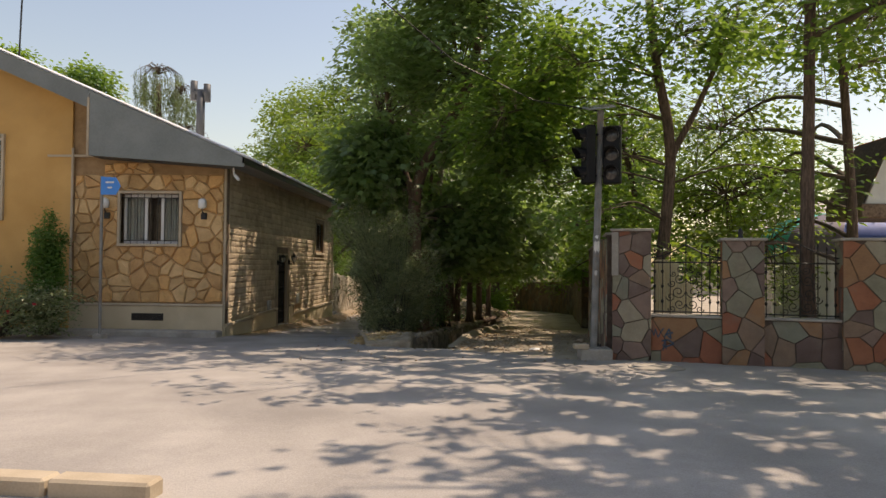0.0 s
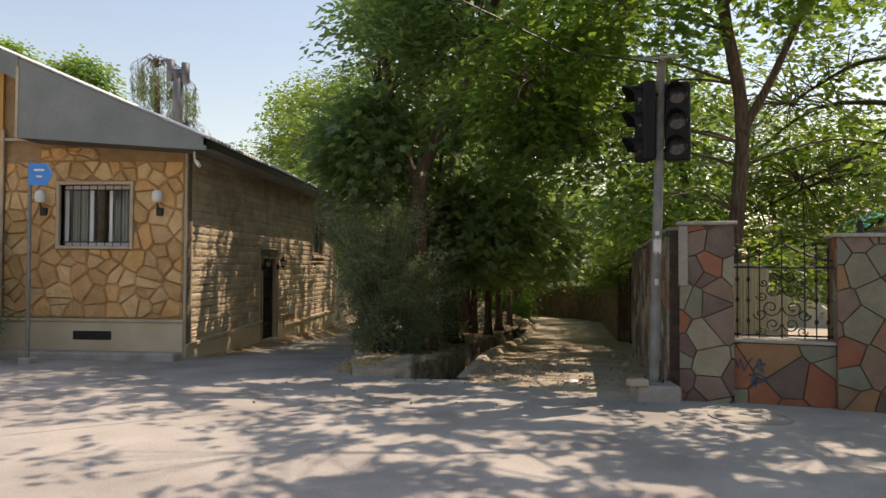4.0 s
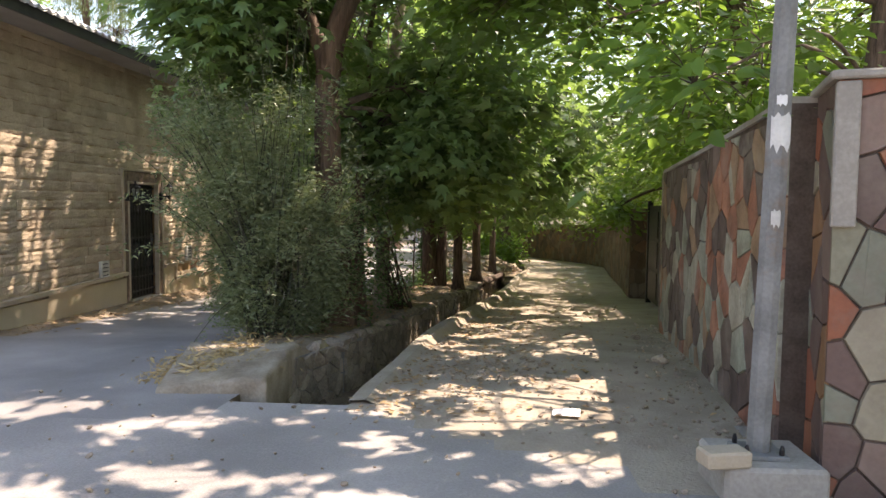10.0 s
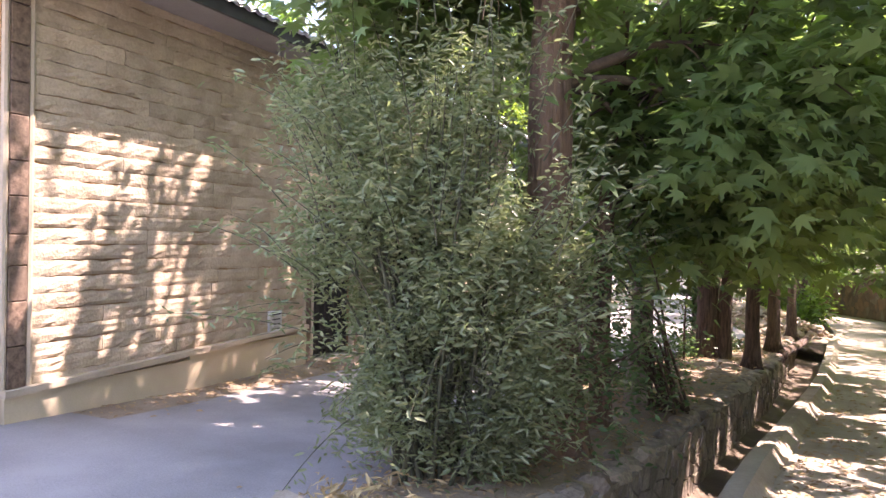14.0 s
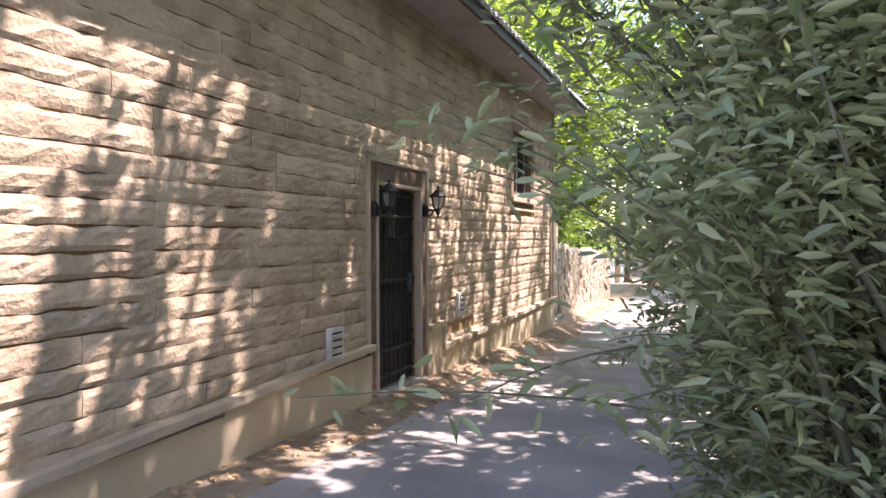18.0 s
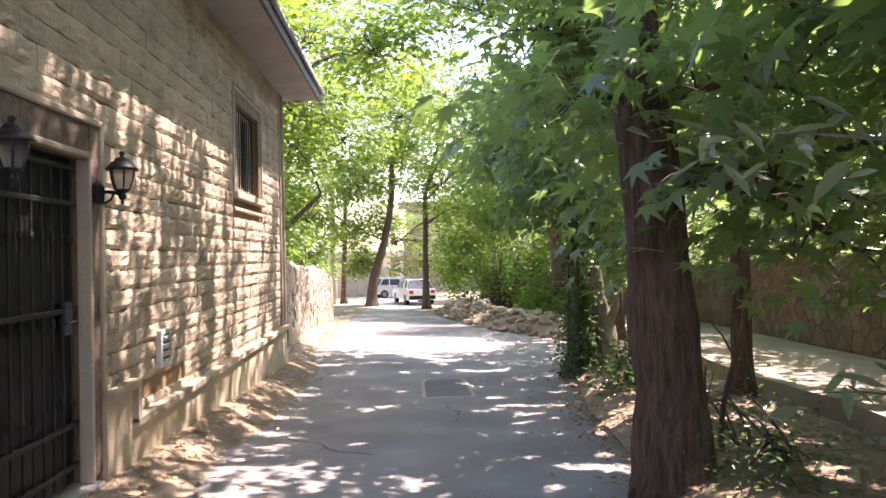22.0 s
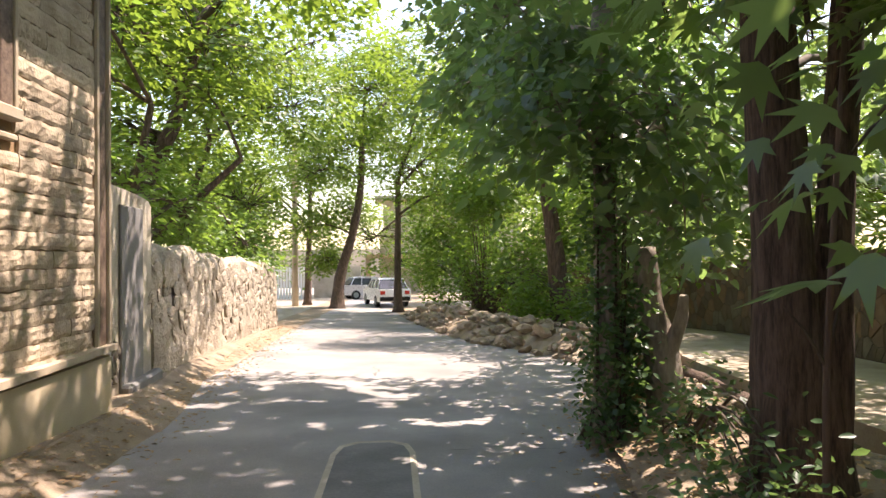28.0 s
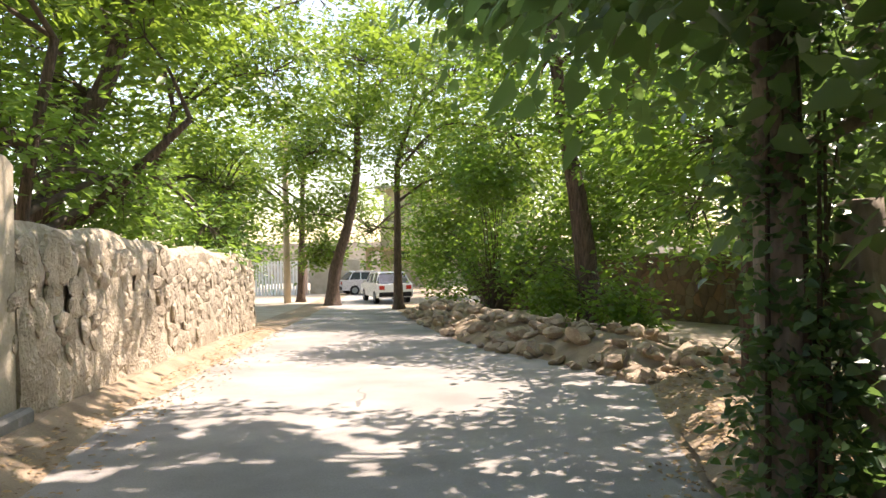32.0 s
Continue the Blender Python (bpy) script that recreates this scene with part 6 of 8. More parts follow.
def build_fence(s0, s1, name="iron_fence"):
    f = thing(name, "black wrought-iron fence panel with scrolls and spear points", "fence", group="fence panels")
    z0, z1 = 0.99, 1.95
    d = -0.28
    mid = (s0 + s1) / 2
    part("rail", Geo().tube([on_wall(s0, d, z0 + 0.04), on_wall(s1, d, z0 + 0.04)], 0.012, 6), IRON, f)
    part("rail", Geo().tube([on_wall(s0, d, z1 - 0.1), on_wall(s1, d, z1 - 0.1)], 0.014, 6), IRON, f)
    arch = [on_wall(s0 + (s1 - s0) * i / 16, d, z1 - 0.02 + 0.22 * (1 - abs(i - 8) / 8) ** 1.6) for i in range(17)]
    part("rail", Geo().tube(arch, 0.012, 6), IRON, f)
    n = 9
    for i in range(n):
        s = s0 + 0.05 + (s1 - s0 - 0.1) * i / (n - 1)
        top = z1 + 0.06 + 0.22 * (1 - abs(i - (n - 1) / 2) / ((n - 1) / 2)) ** 1.6
        if i in (3, 5):
            continue
        g = Geo().tube([on_wall(s, d, z0), on_wall(s, d, top)], 0.008, 6)
        p = on_wall(s, d, 0)
        g.turn([(0.004, 0), (0.018, 0.02), (0.014, 0.05), (0.0, 0.09)], (p.x, p.y, top), 6)
        if i in (0, 1, n - 2, n - 1):
            for z in (1.2, 1.45, 1.7):
                g.turn([(0.008, -0.035), (0.024, -0.008), (0.024, 0.008), (0.008, 0.035)], (p.x, p.y, z), 6)
        part("bar", g, IRON, f)
    for sg in (-1, 1):
        for z, r in ((1.16, 0.09), (1.36, 0.11), (1.58, 0.09), (1.74, 0.07)):
            g = Geo()
            scroll(g, on_wall(mid + sg * (r + 0.01), d, z), r, 1.4, math.pi if sg > 0 else 0, sg, PD)
            part("scroll", g, IRON, f)
            g = Geo()
            scroll(g, on_wall(mid + sg * (r + 0.13), d, z - 0.08), r * 0.7, 1.3, 0 if sg > 0 else math.pi, -sg, PD)
            part("scroll", g, IRON, f)


build_fence(0.62, 1.71)
build_fence(2.33, 3.42)
build_fence(4.04, 5.6)

# ---- wall of the dirt path ----
def build_path_wall():
    w = thing("path_wall", "tall path wall clad in red, mauve and grey irregular stones", "wall", kind="structure")
    rng = random.Random(9)
    tops = (2.33, 2.18, 2.05)
    runs = [((2.92, 10.95), (3.22, 13.4)), ((3.22, 13.4), (3.5, 16.2)), ((3.5, 16.2), (3.92, 18.0))]
    for (a, b), (t0, t1) in zip(runs, ((2.33, 2.25), (2.25, 2.15), (2.15, 2.06))):
        A, B = Vector((*a, 0)), Vector((*b, 0))
        u = (B - A).normalized()
        out = Vector((-u.y, u.x, 0))
        L = (B - A).length
        back = -out * 0.32
        q = [A, B, B + back, A + back]
        zb = [ground_z(p.y) - 0.3 for p in q]
        zt = [t0, t1, t1, t0]
        g = Geo().add([(p.x, p.y, z) for p, z in zip(q, zb)] + [(p.x, p.y, z) for p, z in zip(q, zt)], [(0, 1, 5, 4), (1, 2, 6, 5), (2, 3, 7, 6), (3, 0, 4, 7), (4, 5, 6, 7)])
        g.f = [f[::-1] for f in g.f]
        part("core", g, DARKJOINT, w)
        clad(w, A, u, L, ground_z(B.y) + 0.0, (t0 + t1) / 2 - 0.03, out, 0.2, rng, stretch=2.0, material=PATHSTONE)
        c = Geo().add([tuple(p + o * out + Vector((0, 0, z + h))) for h in (0, 0.04) for p, z, o in zip(q, zt, (.03, .03, -.03, -.03))], [(3, 2, 1, 0), (4, 5, 6, 7), (0, 1, 5, 4), (1, 2, 6, 5), (2, 3, 7, 6), (3, 0, 4, 7)])
        part("coping", c, CONCRETE, w)
    # beyond: set-back stretch with a steel gate, then the long far wall
    far = thing("far_wall", "long stone and plaster garden wall bounding the path", "wall", kind="structure")
    pts = [(3.92, 18.0), (4.35, 18.05), (4.62, 21.9), (4.25, 22.0), (4.6, 24.5), (5.2, 30), (5.85, 35), (5.5, 38), (4.6, 40.5), (3.4, 43.4), (2.1, 46), (1.0, 49)]
    for i, (a, b) in enumerate(zip(pts, pts[1:])):
        A, B = Vector((*a, 0)), Vector((*b, 0))
        u = (B - A).normalized()
        out = Vector((-u.y, u.x, 0))
        L = (B - A).length
        h0, h1 = 1.95 if i < 4 else 1.75, 1.95 if i < 3 else 1.75
        q = [A, B, B - out * 0.3, A - out * 0.3]
        zb, zt = [ground_z(p.y) - 0.3 for p in q], [ground_z(p.y) + h for p, h in zip(q, (h0, h1, h1, h0))]
        g = Geo().add([(p.x, p.y, z) for p, z in zip(q, zb)] + [(p.x, p.y, z) for p, z in zip(q, zt)], [(4, 5, 1, 0), (5, 6, 2, 1), (6, 7, 3, 2), (7, 4, 0, 3), (7, 6, 5, 4)])
        part("core", g, DARKJOINT, far)
        rise = (zt[1] - zt[0]) / L
        big = Geo()
        for poly in voronoi(0, L, 0.02, h0, 0.24, 0.008, rng, (), 1.6):
            big.slab([(x, y + rise * x + zt[0] - h0) for x, y in poly], A, u, (0, 0, 1), out * 0.02, 0.006, 0.25)
        if big.v:
            tagged(part("stone_facing", big, FARSTONE, far), kind="stuff")


build_path_wall()


def build_gate():
    g1 = thing("garden_gate", "dark rusty sheet-steel garden gate in the path wall", "gate")
    A, B = Vector((4.31, 18.7, 0)), Vector((4.45, 20.9, 0))
    u = (B - A).normalized()
    out = Vector((-u.y, u.x, 0))
    m = Matrix(((u.x, out.x, 0, A.x), (u.y, out.y, 0, A.y), (0, 0, 1, 0), (0, 0, 0, 1)))
    for a, b in ((0, 1.09), (1.11, 2.2)):
        leaf = part("gate_leaf", Geo().box(a, b, 0.02, 0.07, -0.15, 1.72, 0.005, m), DARKMETAL, g1)
        for i in range(3):
            part("panel", Geo().box(a + 0.08, b - 0.08, 0.07, 0.085, -0.05 + i * 0.58, 0.45 + i * 0.58, 0.006, m), DARKMETAL, leaf)
    part("gate_post", Geo().box(-0.1, 0.0, 0.0, 0.1, -0.3, 1.82, 0.01, m), DARKMETAL, g1)
    part("gate_post", Geo().box(2.2, 2.3, 0.0, 0.1, -0.3, 1.82, 0.01, m), DARKMETAL, g1)


build_gate()

# ---- traffic signal on its pole ----
def patch(x, y, z, r, a0, a1, h):
    """A torn paper patch wrapped round an upright pole."""
    g = Geo()
    n = 6
    for j in range(n + 1):
        a = radians(a0 + (a1 - a0) * j / n)
        tear = 0.18 * h * math.sin(j * 2.3)
        g.v += [(x + r * math.cos(a), y + r * math.sin(a), z + tear), (x + r * math.cos(a), y + r * math.sin(a), z + h - 0.5 * tear)]
    g.f += [(2 * j, 2 * j + 2, 2 * j + 3, 2 * j + 1) for j in range(n)]
    return g


def build_signal():
    t = thing("traffic_signal", "unlit black traffic lights on a grey solar-powered pole", "traffic light")
    base, top = Vector((2.6, 10.43, 0.42)), Vector((2.70, 10.45, 4.42))
    part("pole", Geo().tube([base, base.lerp(top, 0.5), top], [0.062, 0.06, 0.055], 8), POLEGREY, t, "grey painted pole with peeling stickers", smooth=False)
    part("flange", Geo().box(2.48, 2.72, 10.31, 10.55, 0.40, 0.425, 0.004), POLEGREY, t)
    for dx, dy in ((-.09, -.09), (.09, -.09), (.09, .09), (-.09, .09)):
        part("bolt", Geo().turn([(0.014, 0), (0.014, 0.03), (0.008, 0.05)], (2.6 + dx, 10.43 + dy, 0.425), 6), DARKMETAL, t)
    part("sticker", patch(2.647, 10.435, 2.02, 0.066, -150, -60, 0.17), DIRTYWHITE, t, "torn white sticker")
    part("sticker", patch(2.632, 10.434, 1.62, 0.067, -120, -80, 0.08), DIRTYWHITE, t)
    part("sticker", patch(2.650, 10.436, 2.24, 0.065, -130, -85, 0.05), WHITE, t)
    for cx, cy, ang in ((2.47, 10.40, 12), (2.88, 10.38, -20)):
        h = part("signal_head", Geo().box(-0.15, 0.15, -0.06, 0.1, 0, 0.98, 0.02, pose(cx, cy, 3.16, 0, 0, -78 if ang > 0 else ang)), BLACK, t, "black signal housing")
        m = pose(cx, cy, 3.16, 0, 0, -78 if ang > 0 else ang)
        for k in range(3):
            z = 0.17 + k * 0.32
            lens = Geo()
            ring = []
            for j in range(16):
                a = 2 * math.pi * j / 16
                ring.append(m @ Vector((0.105 * math.cos(a), -0.068, z + 0.105 * math.sin(a))))
            mid = m @ Vector((0, -0.085, z))
            lens.add([mid] + ring, [(0, (j + 1) % 16 + 1, j + 1) for j in range(16)])
            part("lens", lens, LENSGLASS, h, "dark unlit lens")
            vis = Geo()
            for j in range(11):
                a = math.pi * (-0.12 + 1.24 * j / 10)
                for r, yy in ((0.125, -0.06), (0.125, -0.27 + 0.1 * (1 - math.sin(max(0, min(math.pi, a))))), (0.118, -0.27 + 0.1 * (1 - math.sin(max(0, min(math.pi, a))))), (0.118, -0.06)):
                    vis.v.append(tuple(m @ Vector((r * math.cos(a), yy, z + r * math.sin(a)))))
            for j in range(10):
                for q in range(3):
                    a = j * 4 + q
                    vis.f.append((a, a + 1, a + 5, a + 4))
            part("visor", vis, BLACK, h)
    part("bracket", Geo().tube([(2.45, 10.42, 3.3), (2.9, 10.42, 3.3)], 0.018, 6).tube([(2.45, 10.42, 4.0), (2.9, 10.42, 4.0)], 0.018, 6), BLACK, t)
    part("solar_panel", Geo().box(-0.24, 0.24, -0.17, 0.17, 0, 0.03, 0.006, pose(2.66, 10.4, 4.45, 18, -8, 8)), METALGREY, t, "small tilted solar panel")
    part("panel_cells", Geo().box(-0.22, 0.22, -0.15, 0.15, 0.031, 0.034, 0, pose(2.66, 10.4, 4.45, 18, -8, 8)), LENSGLASS, t)


build_signal()
b = thing("pole_footing", "chipped concrete footing block under the signal pole", "concrete block")
part("block", Geo().box(2.36, 2.88, 10.2, 10.68, 0.1, 0.40, 0.02), CONCRETE, b)
b = thing("loose_brick", "pale loose brick lying on the footing", "brick")
part("body", Geo().box(-0.12, 0.12, -0.07, 0.07, 0, 0.085, 0.012, pose(2.36, 10.24, 0.40, 0, 0, 12)), MOULD, b)

# ---- street sign ----
def build_sign():
    t = thing("street_sign", "blue arrow-shaped street sign on a thin grey post", "street sign")
    part("post", Geo().tube([(-7.2, 12.84, 0.1), (-7.22, 12.84, 3.55)], 0.033, 8), POLEGREY, t)
    part("base_plate", Geo().box(-7.32, -7.08, 12.72, 12.96, 0.1, 0.26, 0.03), CONCRETE, t)
    pl = [(-7.22, 3.16), (-6.90, 3.16), (-6.80, 3.34), (-6.90, 3.52), (-7.22, 3.54)]
    g = Geo().add([(x, 12.80, z) for x, z in pl] + [(x, 12.815, z) for x, z in pl], [(0, 1, 2, 3, 4), (9, 8, 7, 6, 5)] + [(i, i + 5, (i + 1) % 5 + 5, (i + 1) % 5) for i in range(5)])
    part("plate", g, BLUE, t, "blue enamel arrow plate")
    g = Geo()
    for x0, x1, z in ((-7.12, -6.94, 3.40), (-7.08, -6.98, 3.29)):
        g.box(x0, x1, 12.796, 12.7995, z, z + 0.035)
    part("lettering", g, WHITE, t, "short white lettering")


build_sign()
# ---- wall lamps and camera on the house front ----
for x in (-7.62, -5.42):
    t = thing("wall_lamp", "white wall lamp with a dark base on the stone front", "wall lamp", group="front lamps")
    part("shade", Geo().turn([(0.04, 0), (0.085, 0.02), (0.095, 0.12), (0.08, 0.2), (0.03, 0.23)], (x, HY0 - 0.17, 2.95), 12), WHITE, t, "white bowl shade", smooth=True)
    part("base", Geo().box(x - 0.06, x + 0.06, HY0 - 0.1, HY0 - 0.02, 2.72, 2.86, 0.01).tube([(x, HY0 - 0.08, 2.84), (x, HY0 - 0.17, 2.9), (x, HY0 - 0.17, 2.96)], 0.014, 6), DARKMETAL, t)
t = thing("security_camera", "small white security camera under the eave", "camera")
part("body", Geo().tube([(-4.62, 13.5, 3.66), (-4.5, 13.36, 3.56)], 0.035, 8), WHITE, t)
part("mount", Geo().tube([(-4.68, 13.56, 3.84), (-4.66, 13.54, 3.68)], 0.02, 6), WHITE, t)
# ---- vents on the lane wall ----
for y, z in ((17.34, 0.6), (20.46, 0.66)):
    t = thing("wall_vent", "white louvred plastic vent on the stone wall", "vent", group="wall vents")
    part("frame", Geo().box(HX + 0.03, HX + 0.075, y - 0.12, y + 0.12, z - 0.15, z + 0.15, 0.006), DIRTYWHITE, t)
    for i in range(4):
        part("slat", Geo().box(HX + 0.06, HX + 0.095, y - 0.08, y + 0.08, z - 0.1 + i * 0.06, z - 0.085 + i * 0.06, 0, Matrix.Identity(4)), DIRTYWHITE, t)
        part("slot", Geo().box(HX + 0.0745, HX + 0.0765, y - 0.08, y + 0.08, z - 0.083 + i * 0.06, z - 0.068 + i * 0.06), DARKMETAL, t)
# ---- chimney pipe ----
t = thing("chimney_pipe", "grey metal flue pipe with an H-shaped cowl on the roof", "chimney")
rz = roof_z(-8.0)
part("pipe", Geo().tube([(-8.0, 20.0, rz - 0.2), (-8.0, 20.0, rz + 1.5)], 0.13, 12), CHIMNEY, t, smooth=True)
part("cowl", Geo().tube([(-8.22, 20.0, rz + 1.25), (-8.22, 20.0, rz + 1.85)], 0.11, 12).tube([(-7.80, 20.0, rz + 1.2), (-7.80, 20.0, rz + 1.75)], 0.11, 12).tube([(-8.22, 20.0, rz + 1.5), (-7.8, 20.0, rz + 1.5)], 0.1, 12), CHIMNEY, t, smooth=True)
t = thing("antenna_mast", "thin metal mast above the roof", "mast")
part("mast", Geo().tube([(-12.6, 18, 5.5), (-12.4, 18, 12.5)], 0.025, 6), DARKMETAL, t)
t = thing("overhead_cable", "black cable slung over the crossing", "cable")
part("cable", Geo().tube([(-2.6, 8.0, 7.5), (-1.2, 9.5, 6.2), (0.2, 10.6, 5.3), (1.6, 10.9, 4.7), (2.7, 10.45, 4.4)], 0.012, 5), BLACK, t)

# ---- kerb stones by the near side of the street ----
for i in range(5):
    x = -1.5 - i * 0.72
    k = thing("kerb_stone", "pale concrete kerb stone along the street", "kerb", group="kerb stones")
    part("stone", Geo().box(-0.35, 0.35, -0.1, 0.1, 0, 0.2, 0.02, pose(x - 0.35, 3.08 + 0.045 * i, 0.165, 0, 0, -4)), MOULD, k)
# ---- manhole covers ----
def manhole(x, y, r, square, label):
    t = thing("manhole_cover", label, "manhole")
    z = ground_z(y) + 0.004
    def lie(a, c):
        return ground_z(y + c) - 0.05 + dapple(x + a, y + c) + 0.004
    if square:
        pl = [(-.34, -.92), (.34, -.92), (.34, .5), (.29, .78), (.15, .93), (-.15, .93), (-.29, .78), (-.34, .5)]
        inn = [(px * 0.86, py * 0.91) for px, py in pl]
        g = Geo().add([(x + a, y + c, lie(a, c) + 0.004) for a, c in pl] + [(x + a, y + c, lie(a, c) + 0.008) for a, c in inn], [(i, (i + 1) % 8, 8 + (i + 1) % 8, 8 + i) for i in range(8)])
        part("rim", g, PLASTER, t, "pale cement rim")
        g = Geo().add([(x + a, y + c, lie(a, c) + 0.006) for a, c in inn], [tuple(range(8))])
        part("cover", g, GREYPLASTER, t, "tarred-over cover")
    else:
        part("rim", Geo().turn([(r, 0.0), (r, 0.012), (r * 0.86, 0.012), (r * 0.86, 0.002)], (x, y, z), 28), CONCRETE, t)
        part("cover", Geo().turn([(r * 0.85, 0.0), (r * 0.85, 0.008), (r * 0.8, 0.012)], (x, y, z), 28), CONCRETE, t, "dusty cast cover")


manhole(3.35, 9.3, 0.42, False, "round dusty manhole cover in the street")
manhole(-2.49, 24.43, 0.4, True, "tarred manhole patch with a pale cement rim in the lane")

# ---- beyond the house: gate block and rubble wall ----
def build_gate_block():
    t = thing("gate_pier", "old plastered masonry pier with a grey walled-up doorway", "gate pier")
    zb = -1.0
    A, B = Vector((-5.2, 25.98, 0)), Vector((-5.33, 28.2, 0))
    u = (B - A).normalized(); out = Vector((u.y, -u.x, 0))
    m = Matrix(((u.x, out.x, 0, A.x), (u.y, out.y, 0, A.y), (0, 0, 1, 0), (0, 0, 0, 1)))
    L = (B - A).length
    prof = [(0, 1.83), (0.25, 1.86), (0.8, 1.87), (1.4, 1.85), (1.8, 1.83), (2.1, 1.80), (L, 1.74)]
    vs = [m @ Vector((s, 0, zb)) for s, z in prof] + [m @ Vector((s, 0, z)) for s, z in prof] + [m @ Vector((s, -0.4, zb)) for s, z in prof] + [m @ Vector((s, -0.4, z)) for s, z in prof]
    n = len(prof)
    fs = []
    for i in range(n - 1):
        fs += [(i, i + 1, n + i + 1, n + i), (2 * n + i + 1, 2 * n + i, 3 * n + i, 3 * n + i + 1), (n + i, n + i + 1, 3 * n + i + 1, 3 * n + i)]
    fs += [(n - 1, 3 * n - 1, 4 * n - 1, 2 * n - 1), (2 * n, 0, n, 3 * n)]
    g = Geo().add(vs, fs)
    part("pier_body", g, PLASTER, t, "flaking cream plaster")
    part("doorway", Geo().box(1.0, 1.79, 0.0, 0.03, -0.6, 1.68, 0.01, m), GREYPLASTER, t, "grey cement infill")
    part("footing", Geo().box(1.0, L + 0.03, 0.0, 0.13, -0.9, -0.27, 0.03, m), GREYPLASTER, t)
    g = Geo()
    rng = random.Random(2)
    for i in range(40):
        s, z = rng.uniform(0.02, 0.94), rng.uniform(-0.55, 0.16)
        me = WALLROCKS[i % 8]
        mm = m @ place(s, 0.0, z, rng.uniform(.12, .24), 0.07, rng.uniform(.09, .17), 0, rng.uniform(0, 3), 0)
        part("stone", Geo().add([mm @ v.co for v in me.vertices], [tuple(p.vertices) for p in me.polygons]), DITCHSTONE, t)


build_gate_block()


def build_rubble_wall():
    t = thing("rubble_wall", "sun-bleached rubble stone wall with a rounded top beside the lane", "wall", kind="structure")
    rng = random.Random(4)
    pts = [(-5.34, 28.19), (-5.48, 31), (-5.57, 34), (-5.66, 37), (-5.72, 39.6), (-6.0, 40.4), (-7.2, 41.3), (-8.6, 42.2)]
    dense = []
    for a, b in zip(pts, pts[1:]):
        n = max(2, int(math.dist(a, b) / 0.25))
        dense += [(a[0] + (b[0] - a[0]) * i / n, a[1] + (b[1] - a[1]) * i / n) for i in range(n)]
    dense.append(pts[-1])
    g = Geo()
    prof = [(0.0, -0.3), (0.02, 0.4), (0.0, 1.0), (-0.02, 1.55), (-0.07, 1.78), (-0.18, 1.9), (-0.32, 1.9), (-0.43, 1.76), (-0.46, 1.3), (-0.46, -0.3)]
    for i, p in enumerate(dense):
        q0, q1 = dense[max(i - 1, 0)], dense[min(i + 1, len(dense) - 1)]
        d = Vector((q1[0] - q0[0], q1[1] - q0[1], 0)).normalized()
        out = Vector((d.y, -d.x, 0))
        z = ground_z(p[1])
        for o, h in prof:
            w = 0.09 * noise.noise(Vector((p[0], p[1] * 2.1, h * 3)))
            g.v.append(tuple(Vector((p[0], p[1], z + h * (1 if h < 1 else 0.99 + 0.06 * noise.noise(Vector((p[1] * .7, 0, 0)))))) + out * (o + w)))
    n = len(prof)
    for i in range(len(dense) - 1):
        for j in range(n - 1):
            a = i * n + j
            g.f.append((a, a + n, a + n + 1, a + 1))
    g.f.append(tuple(range(n))[::-1])
    part("core", g, RUBBLE, t, "lime mortar")
    rest = Geo()
    k = 0
    for i in range(0, len(dense) - 1):
        q0, q1 = dense[i], dense[i + 1]
        d = Vector((q1[0] - q0[0], q1[1] - q0[1], 0)).normalized()
        out = Vector((d.y, -d.x, 0))
        z = ground_z(q0[1])
        h = 0.05
        while h < 1.55:
            hh = rng.uniform(0.16, 0.34)
            f = rng.random()
            x, y = q0[0] + (q1[0] - q0[0]) * f, q0[1] + (q1[1] - q0[1]) * f
            o = 0.0 if h < 1.6 else -0.07 if h < 1.75 else -0.2
            m = Matrix.Translation(Vector((x, y, z + h + hh / 2)) + out * o) @ Matrix.Rotation(math.atan2(d.y, d.x) + rng.uniform(-.2, .2), 4, "Z") @ Matrix.Rotation(rng.uniform(-.4, .4), 4, "Y") @ Matrix.Diagonal((rng.uniform(.24, .5), rng.uniform(.05, .11), hh * 1.15, 1))
            me = WALLROCKS[rng.randrange(8)]
            if k < 290 and q0[1] < 38:
                mesh_ob("stone", me, m, t)
                k += 1
            else:
                rest.add([m @ v.co for v in me.vertices], [tuple(p.vertices) for p in me.polygons])
            h += hh * 0.86
    tagged(part("stones", rest, RUBBLE, t), kind="stuff")


build_rubble_wall()


